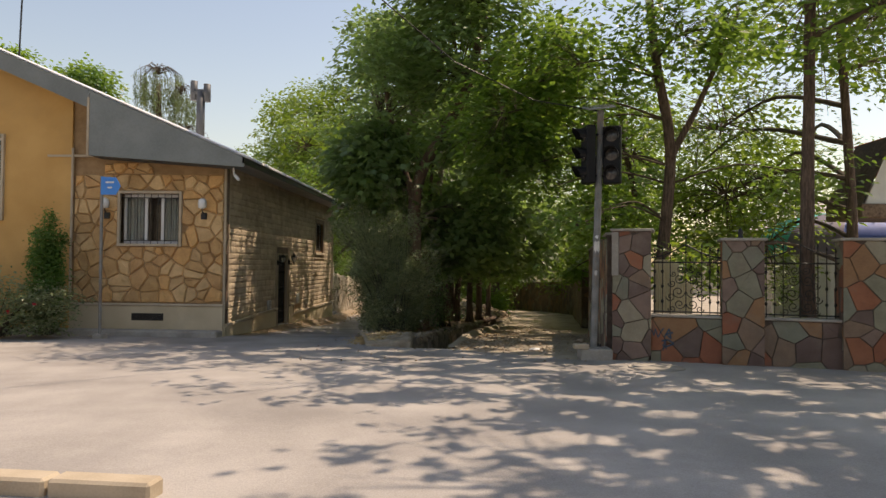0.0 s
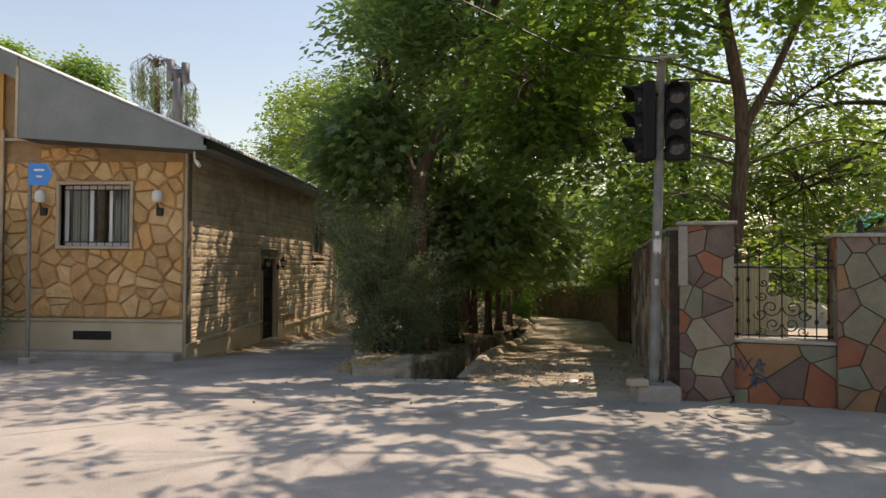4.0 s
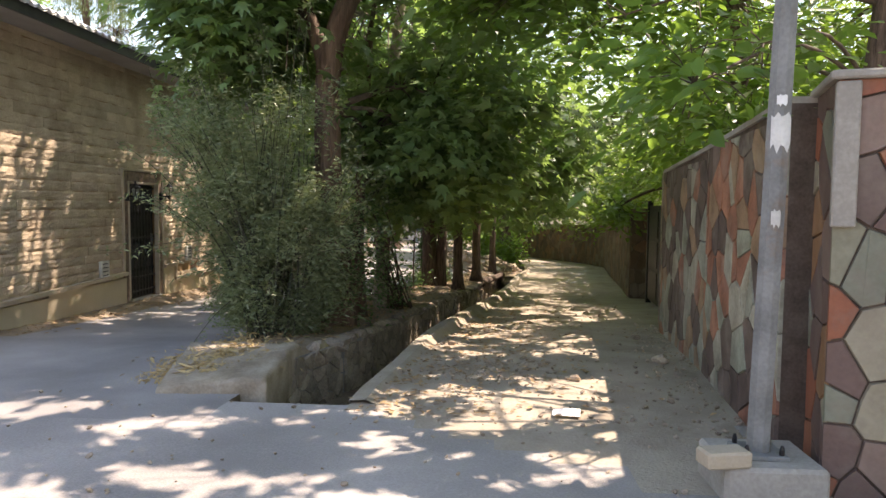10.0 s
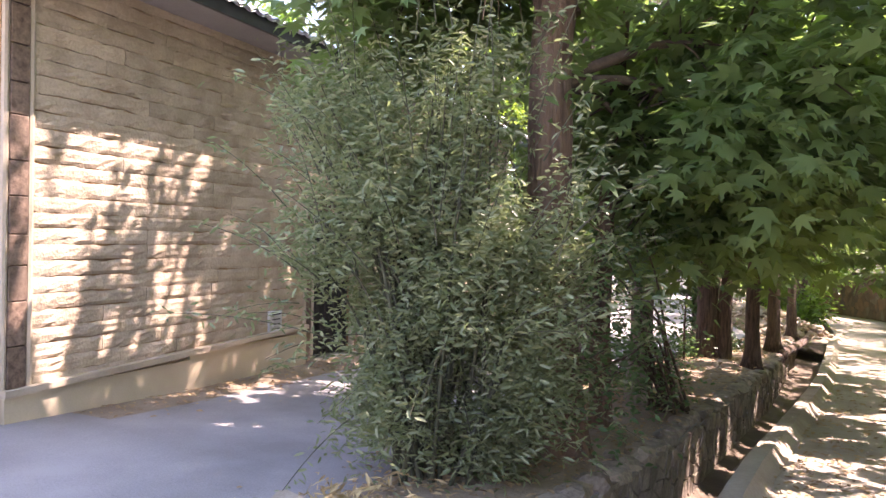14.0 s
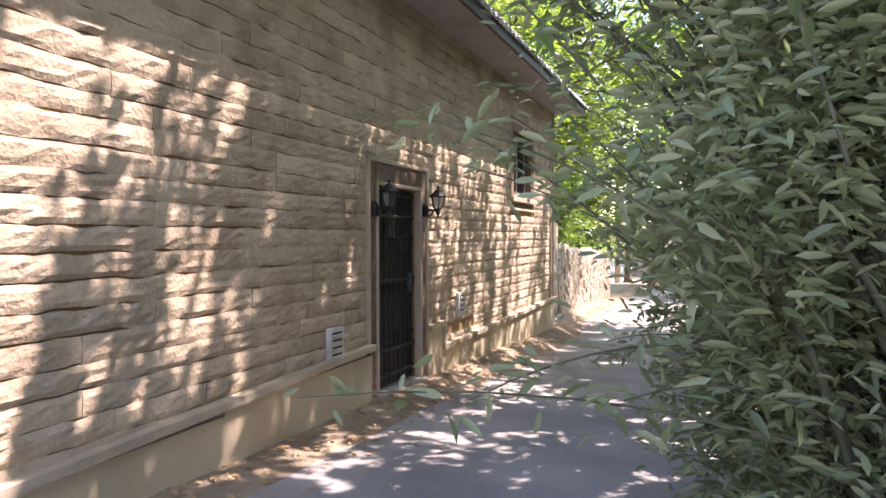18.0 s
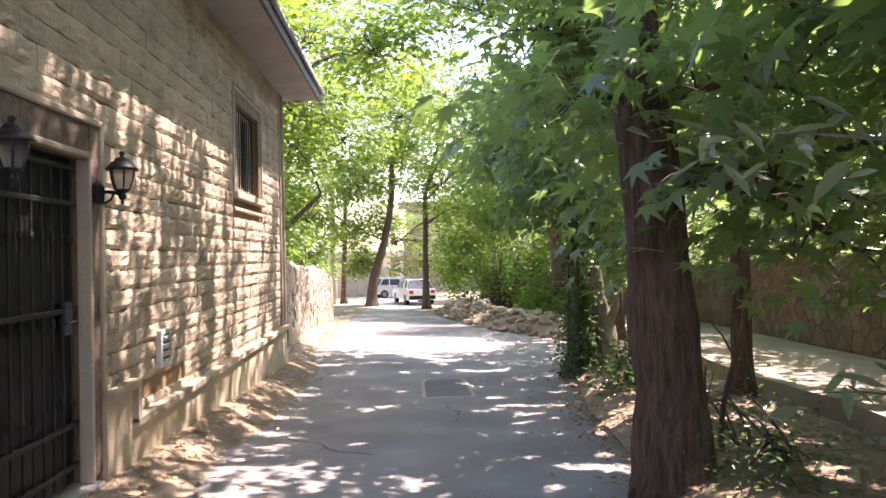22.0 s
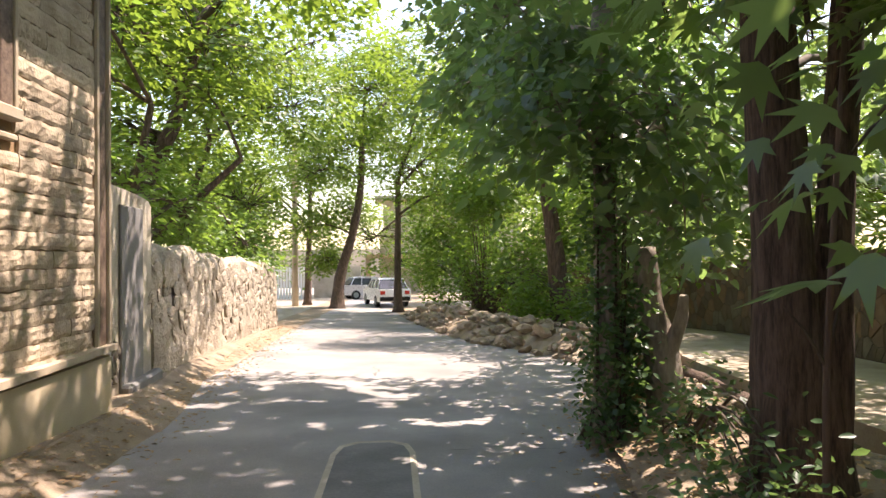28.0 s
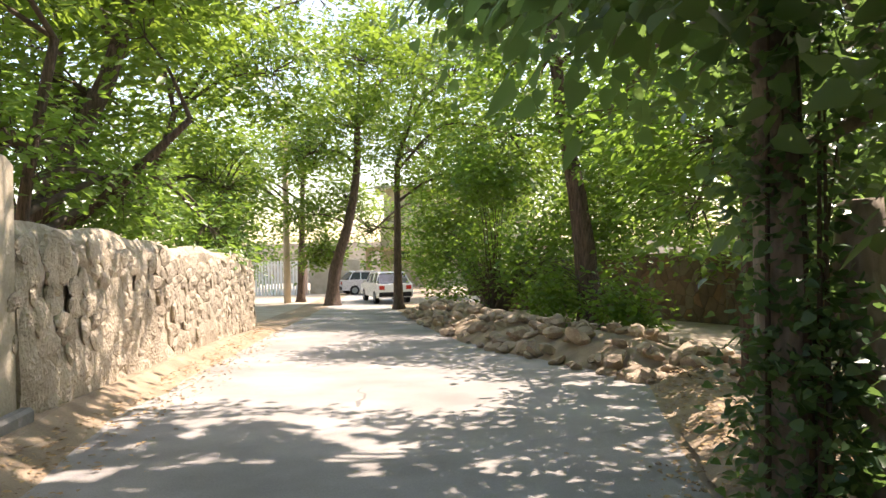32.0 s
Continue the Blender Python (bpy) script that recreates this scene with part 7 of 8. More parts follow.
def build_rubble_heap():
    t = thing("rubble_heap", "long heap of broken stones and dirt along the lane's edge", "rubble heap")
    rng = random.Random(6)
    def edge(y):
        return float(np.interp(y, (30, 31, 32.2, 35, 40, 46), (0.85, 0.5, 0.1, -0.72, -1.4, -2.1)))
    g = Geo()
    ys = [29.6 + 0.4 * i for i in range(43)]
    cross = (0, 0.25, 0.55, 0.9, 1.3, 1.7, 2.1)
    for y in ys:
        s = min(1, max(0, y - 30.0) / 1.5) * min(1, (47 - y) / 3)
        for j, c in enumerate(cross):
            h = s * (0.42 * math.sin(math.pi * min(1, c / 1.9)) + 0.12 * noise.noise(Vector((c * 2, y * 1.5, 1))))
            g.v.append((edge(y) + c, y, ground_z(y) - 0.05 + max(0, h)))
    n = len(cross)
    for i in range(len(ys) - 1):
        for j in range(n - 1):
            a = i * n + j
            g.f.append((a, a + 1, a + n + 1, a + n))
    part("dirt_core", g, LITTER_SOIL, t, smooth=True)
    for i in range(290):
        y = 30.1 + 15.2 * rng.random() ** 1.25
        c = rng.uniform(-0.1, 1.6)
        s = min(1, max(0, y - 30.0) / 1.5) * min(1, (47 - y) / 3)
        z = ground_z(y) + s * 0.42 * math.sin(math.pi * min(1, max(0, c) / 1.9)) - 0.02
        r = rng.choice((0.13, 0.17, 0.22, 0.27, 0.34))
        mesh_ob("rock", ROCKS[rng.randrange(8)], place(edge(y) + c, y, z + 0.06, r * rng.uniform(.9, 1.6), r * rng.uniform(.8, 1.3), r * rng.uniform(.7, 1.1), rng.uniform(-.5, .5), rng.uniform(-.5, .5), rng.uniform(0, 6)), t)


build_rubble_heap()


def build_ditch_edge():
    t = thing("ditch_edging", "rough stone edging along the ditch", "edging", kind="structure")
    rng = random.Random(12)
    # rough rubble face in lime mortar, and uneven stones along its top
    y = 13.0
    while y < 31:
        A, B = Vector((lip(DITCH_L, y) + 0.022, y, 0)), Vector((lip(DITCH_L, y + 1) + 0.022, y + 1, 0))
        u = (B - A).normalized()
        z = ground_z(y + 1)
        q = [A, B, B + Vector((0.012, 0, 0)), A + Vector((0.012, 0, 0))]
        part("mortar", Geo().add([p + Vector((0, 0, h)) for h in (z - 0.5, z + 0.1) for p in q], [(0, 1, 5, 4), (1, 2, 6, 5), (2, 3, 7, 6), (3, 0, 4, 7), (4, 5, 6, 7)]), GREYPLASTER, t)
        clad(t, A + Vector((0.012, 0, 0)), u, 1.0, z - 0.48, z + 0.1, Vector((u.y, -u.x, 0)), 0.17, rng, 0.8, "edge_stone", DITCHSTONE, 0.03)
        y += 1.0
    y = 13.1
    while y < 31:
        l = rng.uniform(0.2, 0.42)
        m = place(lip(DITCH_L, y + l / 2) - 0.06 + rng.uniform(-.03, .03), y + l / 2, ground_z(y + l / 2) + 0.085, 0.26 * rng.uniform(.8, 1.2), l * 1.08, rng.uniform(.1, .17), rng.uniform(-.1, .1), rng.uniform(-.15, .15), rng.uniform(-.2, .2))
        mesh_ob("cap_stone", EDGEROCKS[rng.randrange(8)], m, t)
        y += l
    g = Geo()
    ys = [11.9 + 0.4 * i for i in range(50)]
    for yy in ys:
        x, z = lip(DITCH_R, max(12.2, yy)), ground_z(yy)
        w = 0.01 * noise.noise(Vector((0, yy * 3, 0)))
        k = 0.07 * min(1, max(0, (yy - 13.5) / 1.5)) * (1 + 0.5 * noise.noise(Vector((2, yy * 0.9, 0))))
        g.v += [(x - 0.02 + w, yy, z - 0.5), (x - 0.01 + w, yy, z + 0.02 + k), (x + 0.12 + w, yy, z + 0.03 + k), (x + 0.25 + w, yy, z - 0.03)]
    for i in range(len(ys) - 1):
        for j in range(3):
            a = i * 4 + j
            g.f.append((a, a + 1, a + 5, a + 4))
    part("lip", g, DIRT, t, "packed dirt lip")


build_ditch_edge()


# ---- far end: parked cars, gate, houses ----
def build_car(m, paint, label):
    t = thing("parked_car", label, "car", group="parked cars")
    L, W = 3.9, 1.62
    def body(prof, y0, y1, material, name, inset=0.0):
        g = Geo()
        n = len(prof)
        g.add([(x, y0 + inset * max(0, z - 0.85), z) for x, z in prof] + [(x, y1 - inset * max(0, z - 0.85), z) for x, z in prof],
              [tuple(range(n)), tuple(range(2 * n - 1, n - 1, -1))] + [(i, n + i, n + (i + 1) % n, (i + 1) % n) for i in range(n)])
        return part(name, g, material, t)
    body([(-1.95, 0.3), (1.95, 0.3), (1.97, 0.6), (1.9, 0.78), (1.0, 0.92), (-1.5, 0.95), (-1.95, 0.9), (-1.98, 0.5)], -W / 2, W / 2, paint, "body")
    body([(0.95, 0.9), (0.35, 1.38), (-1.1, 1.42), (-1.75, 0.93)], -W / 2 + 0.06, W / 2 - 0.06, CARGLASS, "greenhouse", 0.3)
    body([(0.42, 1.34), (0.3, 1.42), (-1.05, 1.45), (-1.2, 1.38)], -W / 2 + 0.2, W / 2 - 0.2, paint, "roof")
    for x in (0.9, 0.1, -0.8, -1.55):
        for s in (-1, 1):
            g = Geo().tube([(x, s * (W / 2 - 0.055), 0.92), (x - 0.42 * (1 if x > 0.5 else 0.2 if x > -0.5 else -0.1 if x > -1 else -0.75), s * (W / 2 - 0.2), 1.4)], 0.03, 5)
            part("roof_post", g, paint, t)
    for x in (1.25, -1.2):
        for s in (-1, 1):
            wh = part("wheel", Geo().tube([(x, s * (W / 2 - 0.18), 0.3), (x, s * (W / 2 + 0.01), 0.3)], 0.3, 18), BLACK, t)
            part("rim", Geo().tube([(x, s * (W / 2 + 0.005), 0.3), (x, s * (W / 2 + 0.02), 0.3)], 0.18, 12), METALGREY, wh)
    for s in (-1, 1):
        part("tail_light", Geo().box(-1.99, -1.94, s * 0.62 - 0.12, s * 0.62 + 0.12, 0.66, 0.84, 0.01), REDLENS, t)
        part("headlight", Geo().box(1.9, 1.98, s * 0.6 - 0.15, s * 0.6 + 0.15, 0.6, 0.74, 0.01), WHITE, t)
        part("mirror", Geo().box(0.65, 0.75, s * (W / 2 + 0.02), s * (W / 2 + 0.16), 0.93, 1.05, 0.01), paint, t)
    part("bumper", Geo().box(-2.03, -1.93, -0.76, 0.76, 0.34, 0.55, 0.03), BLACK, t)
    part("bumper", Geo().box(1.93, 2.03, -0.76, 0.76, 0.34, 0.55, 0.03), BLACK, t)
    part("number_plate", Geo().box(-2.045, -2.03, -0.26, 0.26, 0.58, 0.69, 0), WHITE, t)
    t.matrix_world = m
    return t


CARGLASS = mat("car_glass", (0.02, 0.025, 0.028), (0.035, 0.04, 0.045), 0.08, 2, 20, 0.0, spec=0.8)
CARWHITE = mat("car_white", (0.72, 0.72, 0.70), (0.80, 0.80, 0.78), 0.28, 1, 20, 0.0, spec=0.6)
CARSILVER = mat("car_silver", (0.42, 0.43, 0.45), (0.5, 0.51, 0.53), 0.3, 1, 20, 0.0, metal=0.5, spec=0.6)
REDLENS = mat("red_lens", (0.35, 0.02, 0.015), (0.45, 0.03, 0.02), 0.25, 4, 30, 0.0)
build_car(pose(-2.75, 55.6, ground_z(55.6) - 0.02, 0, 0, 104), CARWHITE, "white hatchback parked beyond the trees")
build_car(pose(-3.9, 65.4, ground_z(65.4) - 0.02, 0, 0, 20), CARSILVER, "silver saloon parked at the lane's end")
t = thing("timber_pole", "sunlit pale utility pole beside a tree", "utility pole")
part("pole", Geo().tube([(-7.4, 55.6, -1.6), (-7.4, 55.6, 7)], [0.17, 0.13], 10), MOULD, t, smooth=True)


def build_far():
    t = thing("far_house", "distant pale house with a flat roof and a recessed porch", "house")
    g = Geo().box(-3.5, 9, 78, 84, -2.2, 3.2).box(-3.2, 8.6, 78.4, 84, 3.2, 6.0)
    part("wall", g, PLASTER, t)
    part("roof", Geo().box(-3.9, 9.4, 77.6, 84.3, 6.0, 6.25), CONCRETE, t)
    part("canopy", Geo().box(-4.6, 0.2, 75.8, 78, 1.0, 1.35), PINK, t, "pink rendered porch canopy")
    for x in (-4.4, 0.0):
        part("porch_column", Geo().box(x - 0.2, x + 0.2, 75.9, 76.3, -2.2, 1.0), PINK, t)
    for x in (-2.2, 1.6, 5.0):
        w = part("window", Geo().box(x, x + 1.4, 77.93, 78.0, 0.2, 1.6), WHITE, t)
        part("pane", Geo().box(x + 0.08, x + 1.32, 77.9, 77.94, 0.28, 1.52), CARGLASS, w)
    g2 = thing("far_gate", "white metal gate with upright slats at the lane's end", "gate")
    for z in (-1.3, 0.25):
        part("rail", Geo().box(-11.6, -8.2, 66.0, 66.05, z, z + 0.08), WHITE, g2)
    for i in range(18):
        part("slat", Geo().box(-11.55 + i * 0.19, -11.43 + i * 0.19, 65.96, 66.0, -1.7, 0.5), WHITE, g2)
    part("gate_post", Geo().box(-8.2, -7.8, 65.9, 66.2, -1.9, 0.9), PINK, g2)
    w = thing("wall_far", "distant sunlit garden wall across the end of the lane", "wall", kind="structure")
    for x0, x1, y, z0, z1 in ((-40, -11.7, 66, -2, 0.6), (-7.8, -4.6, 67.5, -2, 0.5), (-40, 40, 95, -3, 2)):
        part("wall", Geo().box(x0, x1, y, y + 0.3, z0, z1), PLASTER, w)


def build_garden():
    # pale yellow sheet and domed play tents behind the fence
    t = thing("sheet_screen", "pale yellow corrugated sheet leaning behind the fence", "screen")
    for k, (a, b, top) in enumerate(((0.64, 0.88, 1.9), (0.86, 1.06, 1.86), (1.04, 1.28, 1.5))):
        g = Geo()
        n = 36
        for i in range(n + 1):
            p = on_wall(a + (b - a) * i / n, -0.75 + 0.014 * k + 0.014 * math.sin(i * math.pi / 3), 0)
            g.v += [(p.x, p.y, 0.3), (p.x, p.y, top + 0.02 * noise.noise(Vector((i * 0.3, k, 0))))]
        g.f = [(2 * i, 2 * i + 2, 2 * i + 3, 2 * i + 1) for i in range(n)]
        part("sheet", g, YELLOW, t, smooth=True)
    t = thing("play_tent", "domed striped tent in teal, blue and white behind the fence", "tent")
    cx, cy, r = 11.9, 19.5, 2.3
    cols = (TEAL, MAUVE, TENTBLUE, TEAL, TENTGREEN, TEAL)
    for k in range(6):
        g = Geo()
        for i in range(5):
            a = math.pi * (k + i / 4) / 6
            for j in range(9):
                b = math.pi / 2 * j / 8
                g.v.append((cx - r * 1.3 * math.cos(a) * math.cos(b), cy - r * math.sin(a) * math.cos(b), 2.15 + 1.3 * math.sin(b) ** 0.7))
        for i in range(4):
            for j in range(8):
                q = i * 9 + j
                g.f.append((q, q + 9, q + 10, q + 1))
        part("panel", g, cols[k], t, smooth=True)
    part("wall_skirt", Geo().tube([(cx, cy, -0.3), (cx, cy, 2.25)], r * 1.0, 20), WHITE, t, "white fabric wall")
    t = thing("ticket_kiosk", "small kiosk with a steep red tiled roof", "kiosk")
    x, y = 10.6, 15.8
    part("post", Geo().box(x + 0.5, x + 0.75, y, y + 0.25, -0.2, 3.9), DARKMETAL, t)
    part("gable", Geo().add([(x - 0.55, y, 4.1), (x + 0.75, y, 4.1), (x + 0.1, y, 5.7), (x - 0.55, y + 1.4, 4.1), (x + 0.75, y + 1.4, 4.1), (x + 0.1, y + 1.4, 5.7)], [(0, 1, 2), (5, 4, 3), (0, 3, 4, 1)]), WHITE, t, "white boarded gable")
    part("base", Geo().box(x - 0.7, x + 2.2, y - 0.1, y + 1.6, 3.75, 4.1, 0.03), DARKSTONE, t)
    for i in range(6):
        z0, z1 = 5.75 - i * 0.3, 5.4 - i * 0.3
        x0, x1 = x + 0.12 + i * 0.22, x + 0.42 + i * 0.22
        part("tile_course", Geo().box(-0.02, 0.36, -0.15, 1.75, 0, 0.05, 0.01, pose(x0, y, z0, 0, 52, 0)), REDTILE, t)
    part("roof_slope", Geo().add([(x + 0.1, y - 0.15, 5.76), (x - 0.72, y - 0.15, 4.05), (x - 0.72, y + 1.6, 4.05), (x + 0.1, y + 1.6, 5.76)], [(0, 1, 2, 3), (3, 2, 1, 0)]), DARKSTONE, t)
    t.location.z = -0.75
    t = thing("garden_shed", "shed with a low mauve metal roof behind the wall", "shed")
    part("wall", Geo().box(14.5, 20.5, 33.4, 37, -0.8, 3.6), PLASTER, t)
    part("roof", Geo().add([(13.8, 33.0, 3.6), (21, 33.0, 3.6), (21, 37.4, 3.6), (13.8, 37.4, 3.6), (17.0, 35.2, 5.4), (20.4, 35.2, 5.4)], [(0, 1, 5, 4), (2, 3, 4, 5), (3, 0, 4), (1, 2, 5), (3, 2, 1, 0)]), MAUVE, t)
    t = thing("long_roof", "long grey roof beyond the garden", "building")
    part("wall", Geo().box(22, 31, 34, 40, -1, 4.2), PLASTER, t)
    part("roof", Geo().add([(21.5, 33, 4.2), (31.5, 33, 4.2), (31.5, 41, 4.2), (21.5, 41, 4.2), (21.5, 37, 6.4), (31.5, 37, 6.4)], [(0, 1, 5, 4), (2, 3, 4, 5), (3, 0, 4), (1, 2, 5), (3, 2, 1, 0)]), METALGREY, t)


MAUVE = mat("mauve_metal", (0.13, 0.115, 0.17), (0.18, 0.155, 0.22), 0.5, 1, 30, 0.1)
YELLOW = mat("yellow_sheet", (0.66, 0.58, 0.36), (0.76, 0.69, 0.46), 0.6, 2, 30, 0.1)
TEAL = mat("teal_fabric", (0.03, 0.36, 0.34), (0.05, 0.45, 0.42), 0.6, 2, 30, 0.1)
TENTBLUE = mat("blue_fabric", (0.06, 0.12, 0.42), (0.09, 0.17, 0.52), 0.6, 2, 30, 0.1)
TENTGREEN = mat("green_fabric", (0.12, 0.30, 0.16), (0.17, 0.38, 0.22), 0.6, 2, 30, 0.1)
REDTILE = mat("red_roof_tile", (0.36, 0.10, 0.055), (0.5, 0.16, 0.09), 0.75, 6, 40, 0.4)
build_garden()

# plain walls that close the street behind the walk
t = thing("street_houses", "plain plastered garden wall across the street", "wall", kind="structure")
part("wall", Geo().box(-45, 45, -14.3, -14, -0.3, 6.0), PLASTER, t)
part("wall_end", Geo().box(32, 32.3, -14, 33, -0.3, 6.0), PLASTER, t)
part("wall_end", Geo().box(-45, -44.7, -14, 66, -0.5, 5.0), PLASTER, t)

PINK = mat("pink_render", (0.55, 0.36, 0.28), (0.63, 0.43, 0.34), 0.85, 1, 30, 0.2)
build_far()

# ---- small things ----
def ribbon(g, pts, w, m):
    """A flat painted stroke along points (s, z), w wide, in the plane of a pose's x and z."""
    for (a, b), (c, d) in zip(pts, pts[1:]):
        l = math.hypot(c - a, d - b) or 1
        nx, nz = -(d - b) / l * w / 2, (c - a) / l * w / 2
        k = len(g.v)
        g.v += [tuple(m @ Vector((x, 0, z))) for x, z in ((a - nx, b - nz), (c - nx, d - nz), (c + nx, d + nz), (a + nx, b + nz))]
        g.f.append((k, k + 1, k + 2, k + 3))


def build_graffiti():
    t = thing("graffiti", "blue-black spray-painted scrawl on the low stone wall", "graffiti")
    m = WALL_M @ Matrix.Translation((0.635, 0.068, 0.40)) @ Matrix.Diagonal((0.75, 1, 1, 1))
    for pts, w in (([(0, 0.33), (0.04, 0.24), (0.07, 0.35), (0.13, 0.21), (0.19, 0.31), (0.25, 0.37)], 0.022),
                   ([(0.26, 0.22), (0.36, 0.36), (0.4, 0.2), (0.3, 0.27), (0.44, 0.3)], 0.026),
                   ([(0.2, 0.16), (0.34, 0.18), (0.46, 0.12), (0.28, 0.06), (0.22, 0.1)], 0.03),
                   ([(0.24, 0.0), (0.27, 0.2), (0.3, 0.02)], 0.02)):
        g = Geo()
        ribbon(g, pts, w, m)
        part("stroke", g, SPRAY, t)


build_graffiti()
t = thing("finial", "small black metal finial on a pillar cap", "finial")
_f = WALL_M @ Vector((2.0, 0.3, 2.245))
part("spike", Geo().turn([(0.05, 0), (0.045, 0.03), (0.03, 0.06), (0.04, 0.1), (0.03, 0.15), (0.008, 0.17)], _f, 10), DARKMETAL, t, smooth=True)


def build_dry_grass():
    rng = np.random.default_rng(31)
    n = 3200
    y = 12.3 + np.abs(rng.normal(0.45, 0.4, n))
    x = -1.3 + rng.normal(0, 0.22, n) - 0.1 * (y - 12.4)
    p = np.stack([x, y, np.interp(y, [12.3, 13.2], [0.27, 0.33]) - 0.06 * np.clip(-1.3 - x, 0, 1) / 0.4], 1)
    me = leaf_mesh("dry_grass", p, 0.085 * rng.uniform(0.4, 1.5, n), "slim", rng, 1.6, -0.5)
    me.materials.append(STRAW)
    tagged(new("dry_grass", me), "tufts of straw-coloured dry grass on the strip's end", "dry grass", kind="stuff")


build_dry_grass()


def build_pebbles():
    rng = random.Random(41)
    g = Geo()
    for i in range(1620):
        if i < 1000:
            y = 11.4 + abs(rng.gauss(0, 4))
            x = rng.uniform(lip(DITCH_R, max(12.2, y)) + 0.1, wall_x(y) - 0.05)
            if i < 260:
                x, y = rng.gauss(1.2, 0.35), rng.gauss(13.3, 0.3)
            if 260 <= i < 520:
                y = rng.uniform(11, 17)
                x = wall_x(max(y, 11)) - abs(rng.gauss(0, 0.25)) - 0.05
            z = ground_z(y)
        elif i >= 1500:
            x, y = rng.uniform(-2.5, 3.0), rng.uniform(9.5, 12.0)
            z = ground_z(y) + dapple(x, y)
        else:
            y = rng.uniform(13.5, 30)
            x = lip(LANE_R, y) - abs(rng.gauss(0, 0.18)) + 0.1
            z = ground_z(y) - (0.05 if y > 19 else 0.02)
        r = rng.choice((0.015, 0.02, 0.025, 0.03, 0.045))
        m = place(x, y, z + 0.25 * r, r * 1.3, r, r * 0.8, rng.uniform(-.5, .5), rng.uniform(-.5, .5), rng.uniform(0, 6))
        me = DITCHROCKS[i % 6]
        g.add([m @ v.co for v in me.vertices], [tuple(p.vertices) for p in me.polygons])
    tagged(part("pebbles", g, ROCK), "loose pebbles and crumbs of dirt on path and lane", "pebbles", kind="stuff")


build_pebbles()
for x, y, r in ((2.91, 13.81, 0.16), (1.95, 12.9, 0.09), (2.6, 12.2, 0.08), (0.75, 14.6, 0.1), (3.0, 15.4, 0.12)):
    k = thing("loose_stone", "rough pale stone lying on the dirt path", "stone", group="stones on the path")
    mesh_ob("stone", ROCKS[int(y * 7) % 8], place(x, y, ground_z(y) + 0.2 * r, r * 1.3, r, r, 0.2, 0.1, x * 3), k)
t = thing("paper_scrap", "crumpled white paper scrap on the dirt path", "litter")
part("sheet", Geo().add([(1.62, 11.66, 0.2), (1.82, 11.63, 0.205), (1.84, 11.77, 0.22), (1.73, 11.74, 0.235), (1.64, 11.79, 0.205)], [(0, 1, 3), (1, 2, 3), (0, 3, 4)]), WHITE, t)


def build_cracks():
    rng = random.Random(9)
    for x, y, a, n in ((-2.55, 22.9, -86, 12), (-3.3, 20.4, 160, 9), (-2.0, 24.9, 60, 8), (-3.2, 17.6, 80, 9), (-2.6, 29.5, 100, 9)):
        pts, w = [], []
        for i in range(n):
            pts.append((x, y))
            w.append(0.022 * rng.uniform(0.3, 1.6) * (1 - i / n) + 0.003)
            a += rng.uniform(-38, 38)
            x += 0.16 * math.cos(radians(a))
            y += 0.16 * math.sin(radians(a))
        g = Geo()
        for i, (px, py) in enumerate(pts):
            z = ground_z(py) - 0.05 * max(0, min(1, (px + 5) / 2.5)) * max(0, min(1, (py - 14) / 6)) + dapple(px, py) + 0.006
            g.v += [(px - w[i], py - w[i] * 0.5, z), (px + w[i], py + w[i] * 0.5, z)]
        g.f += [(2 * i, 2 * i + 1, 2 * i + 3, 2 * i + 2) for i in range(n - 1)]
        part("crack", g, TAR, ground)


build_cracks()
t = thing("fallen_log", "dark bare log lying beside the ditch", "log")
_p = smooth_path([(1.62, 28.9, -0.50), (1.46, 27.6, -0.45), (1.28, 26.6, -0.42), (1.08, 25.4, -0.36), (0.98, 24.7, -0.34)], 5)
part("trunk", Geo().tube(_p, [0.075 + 0.0015 * i for i in range(len(_p))], 10, True, 0.12), DARKBARK, t, smooth=True)


def build_sapling(pts, r, label):
    t = thing("sapling", label, "sapling", group="saplings in the strip")
    p = smooth_path(pts, 4)
    part("stem", Geo().tube(p, [r * (1 - 0.5 * i / len(p)) for i in range(len(p))], 7, True, 0.1), TWIG if r < 0.02 else BARK, t, smooth=True)
    q = p[len(p) // 2]
    for dx, dz in ((-0.16, 0.26), (0.1, 0.3)):
        part("twig", Geo().tube([q, q + Vector((dx * 0.5, 0.02, dz * 0.6)), q + Vector((dx, 0.05, dz))], [r * 0.5, r * 0.35, 0.003], 5, False), TWIG, t)


build_sapling([(-0.87, 19.4, -0.1), (-0.87, 19.4, 0.17), (-0.83, 19.4, 0.41), (-0.70, 19.4, 0.9), (-0.66, 19.4, 1.7), (-0.75, 19.4, 2.6)], 0.022, "thin bare sapling beside the old plane tree")
build_sapling([(-0.98, 19.5, -0.1), (-0.95, 19.5, 0.2), (-0.93, 19.5, 0.55)], 0.012, "short leafless sapling shoot")
build_sapling([(-0.5, 22.1, -0.3), (-0.5, 22.1, 0.6), (-0.4, 22.1, 2.0)], 0.02, "thin upright sapling in the strip")


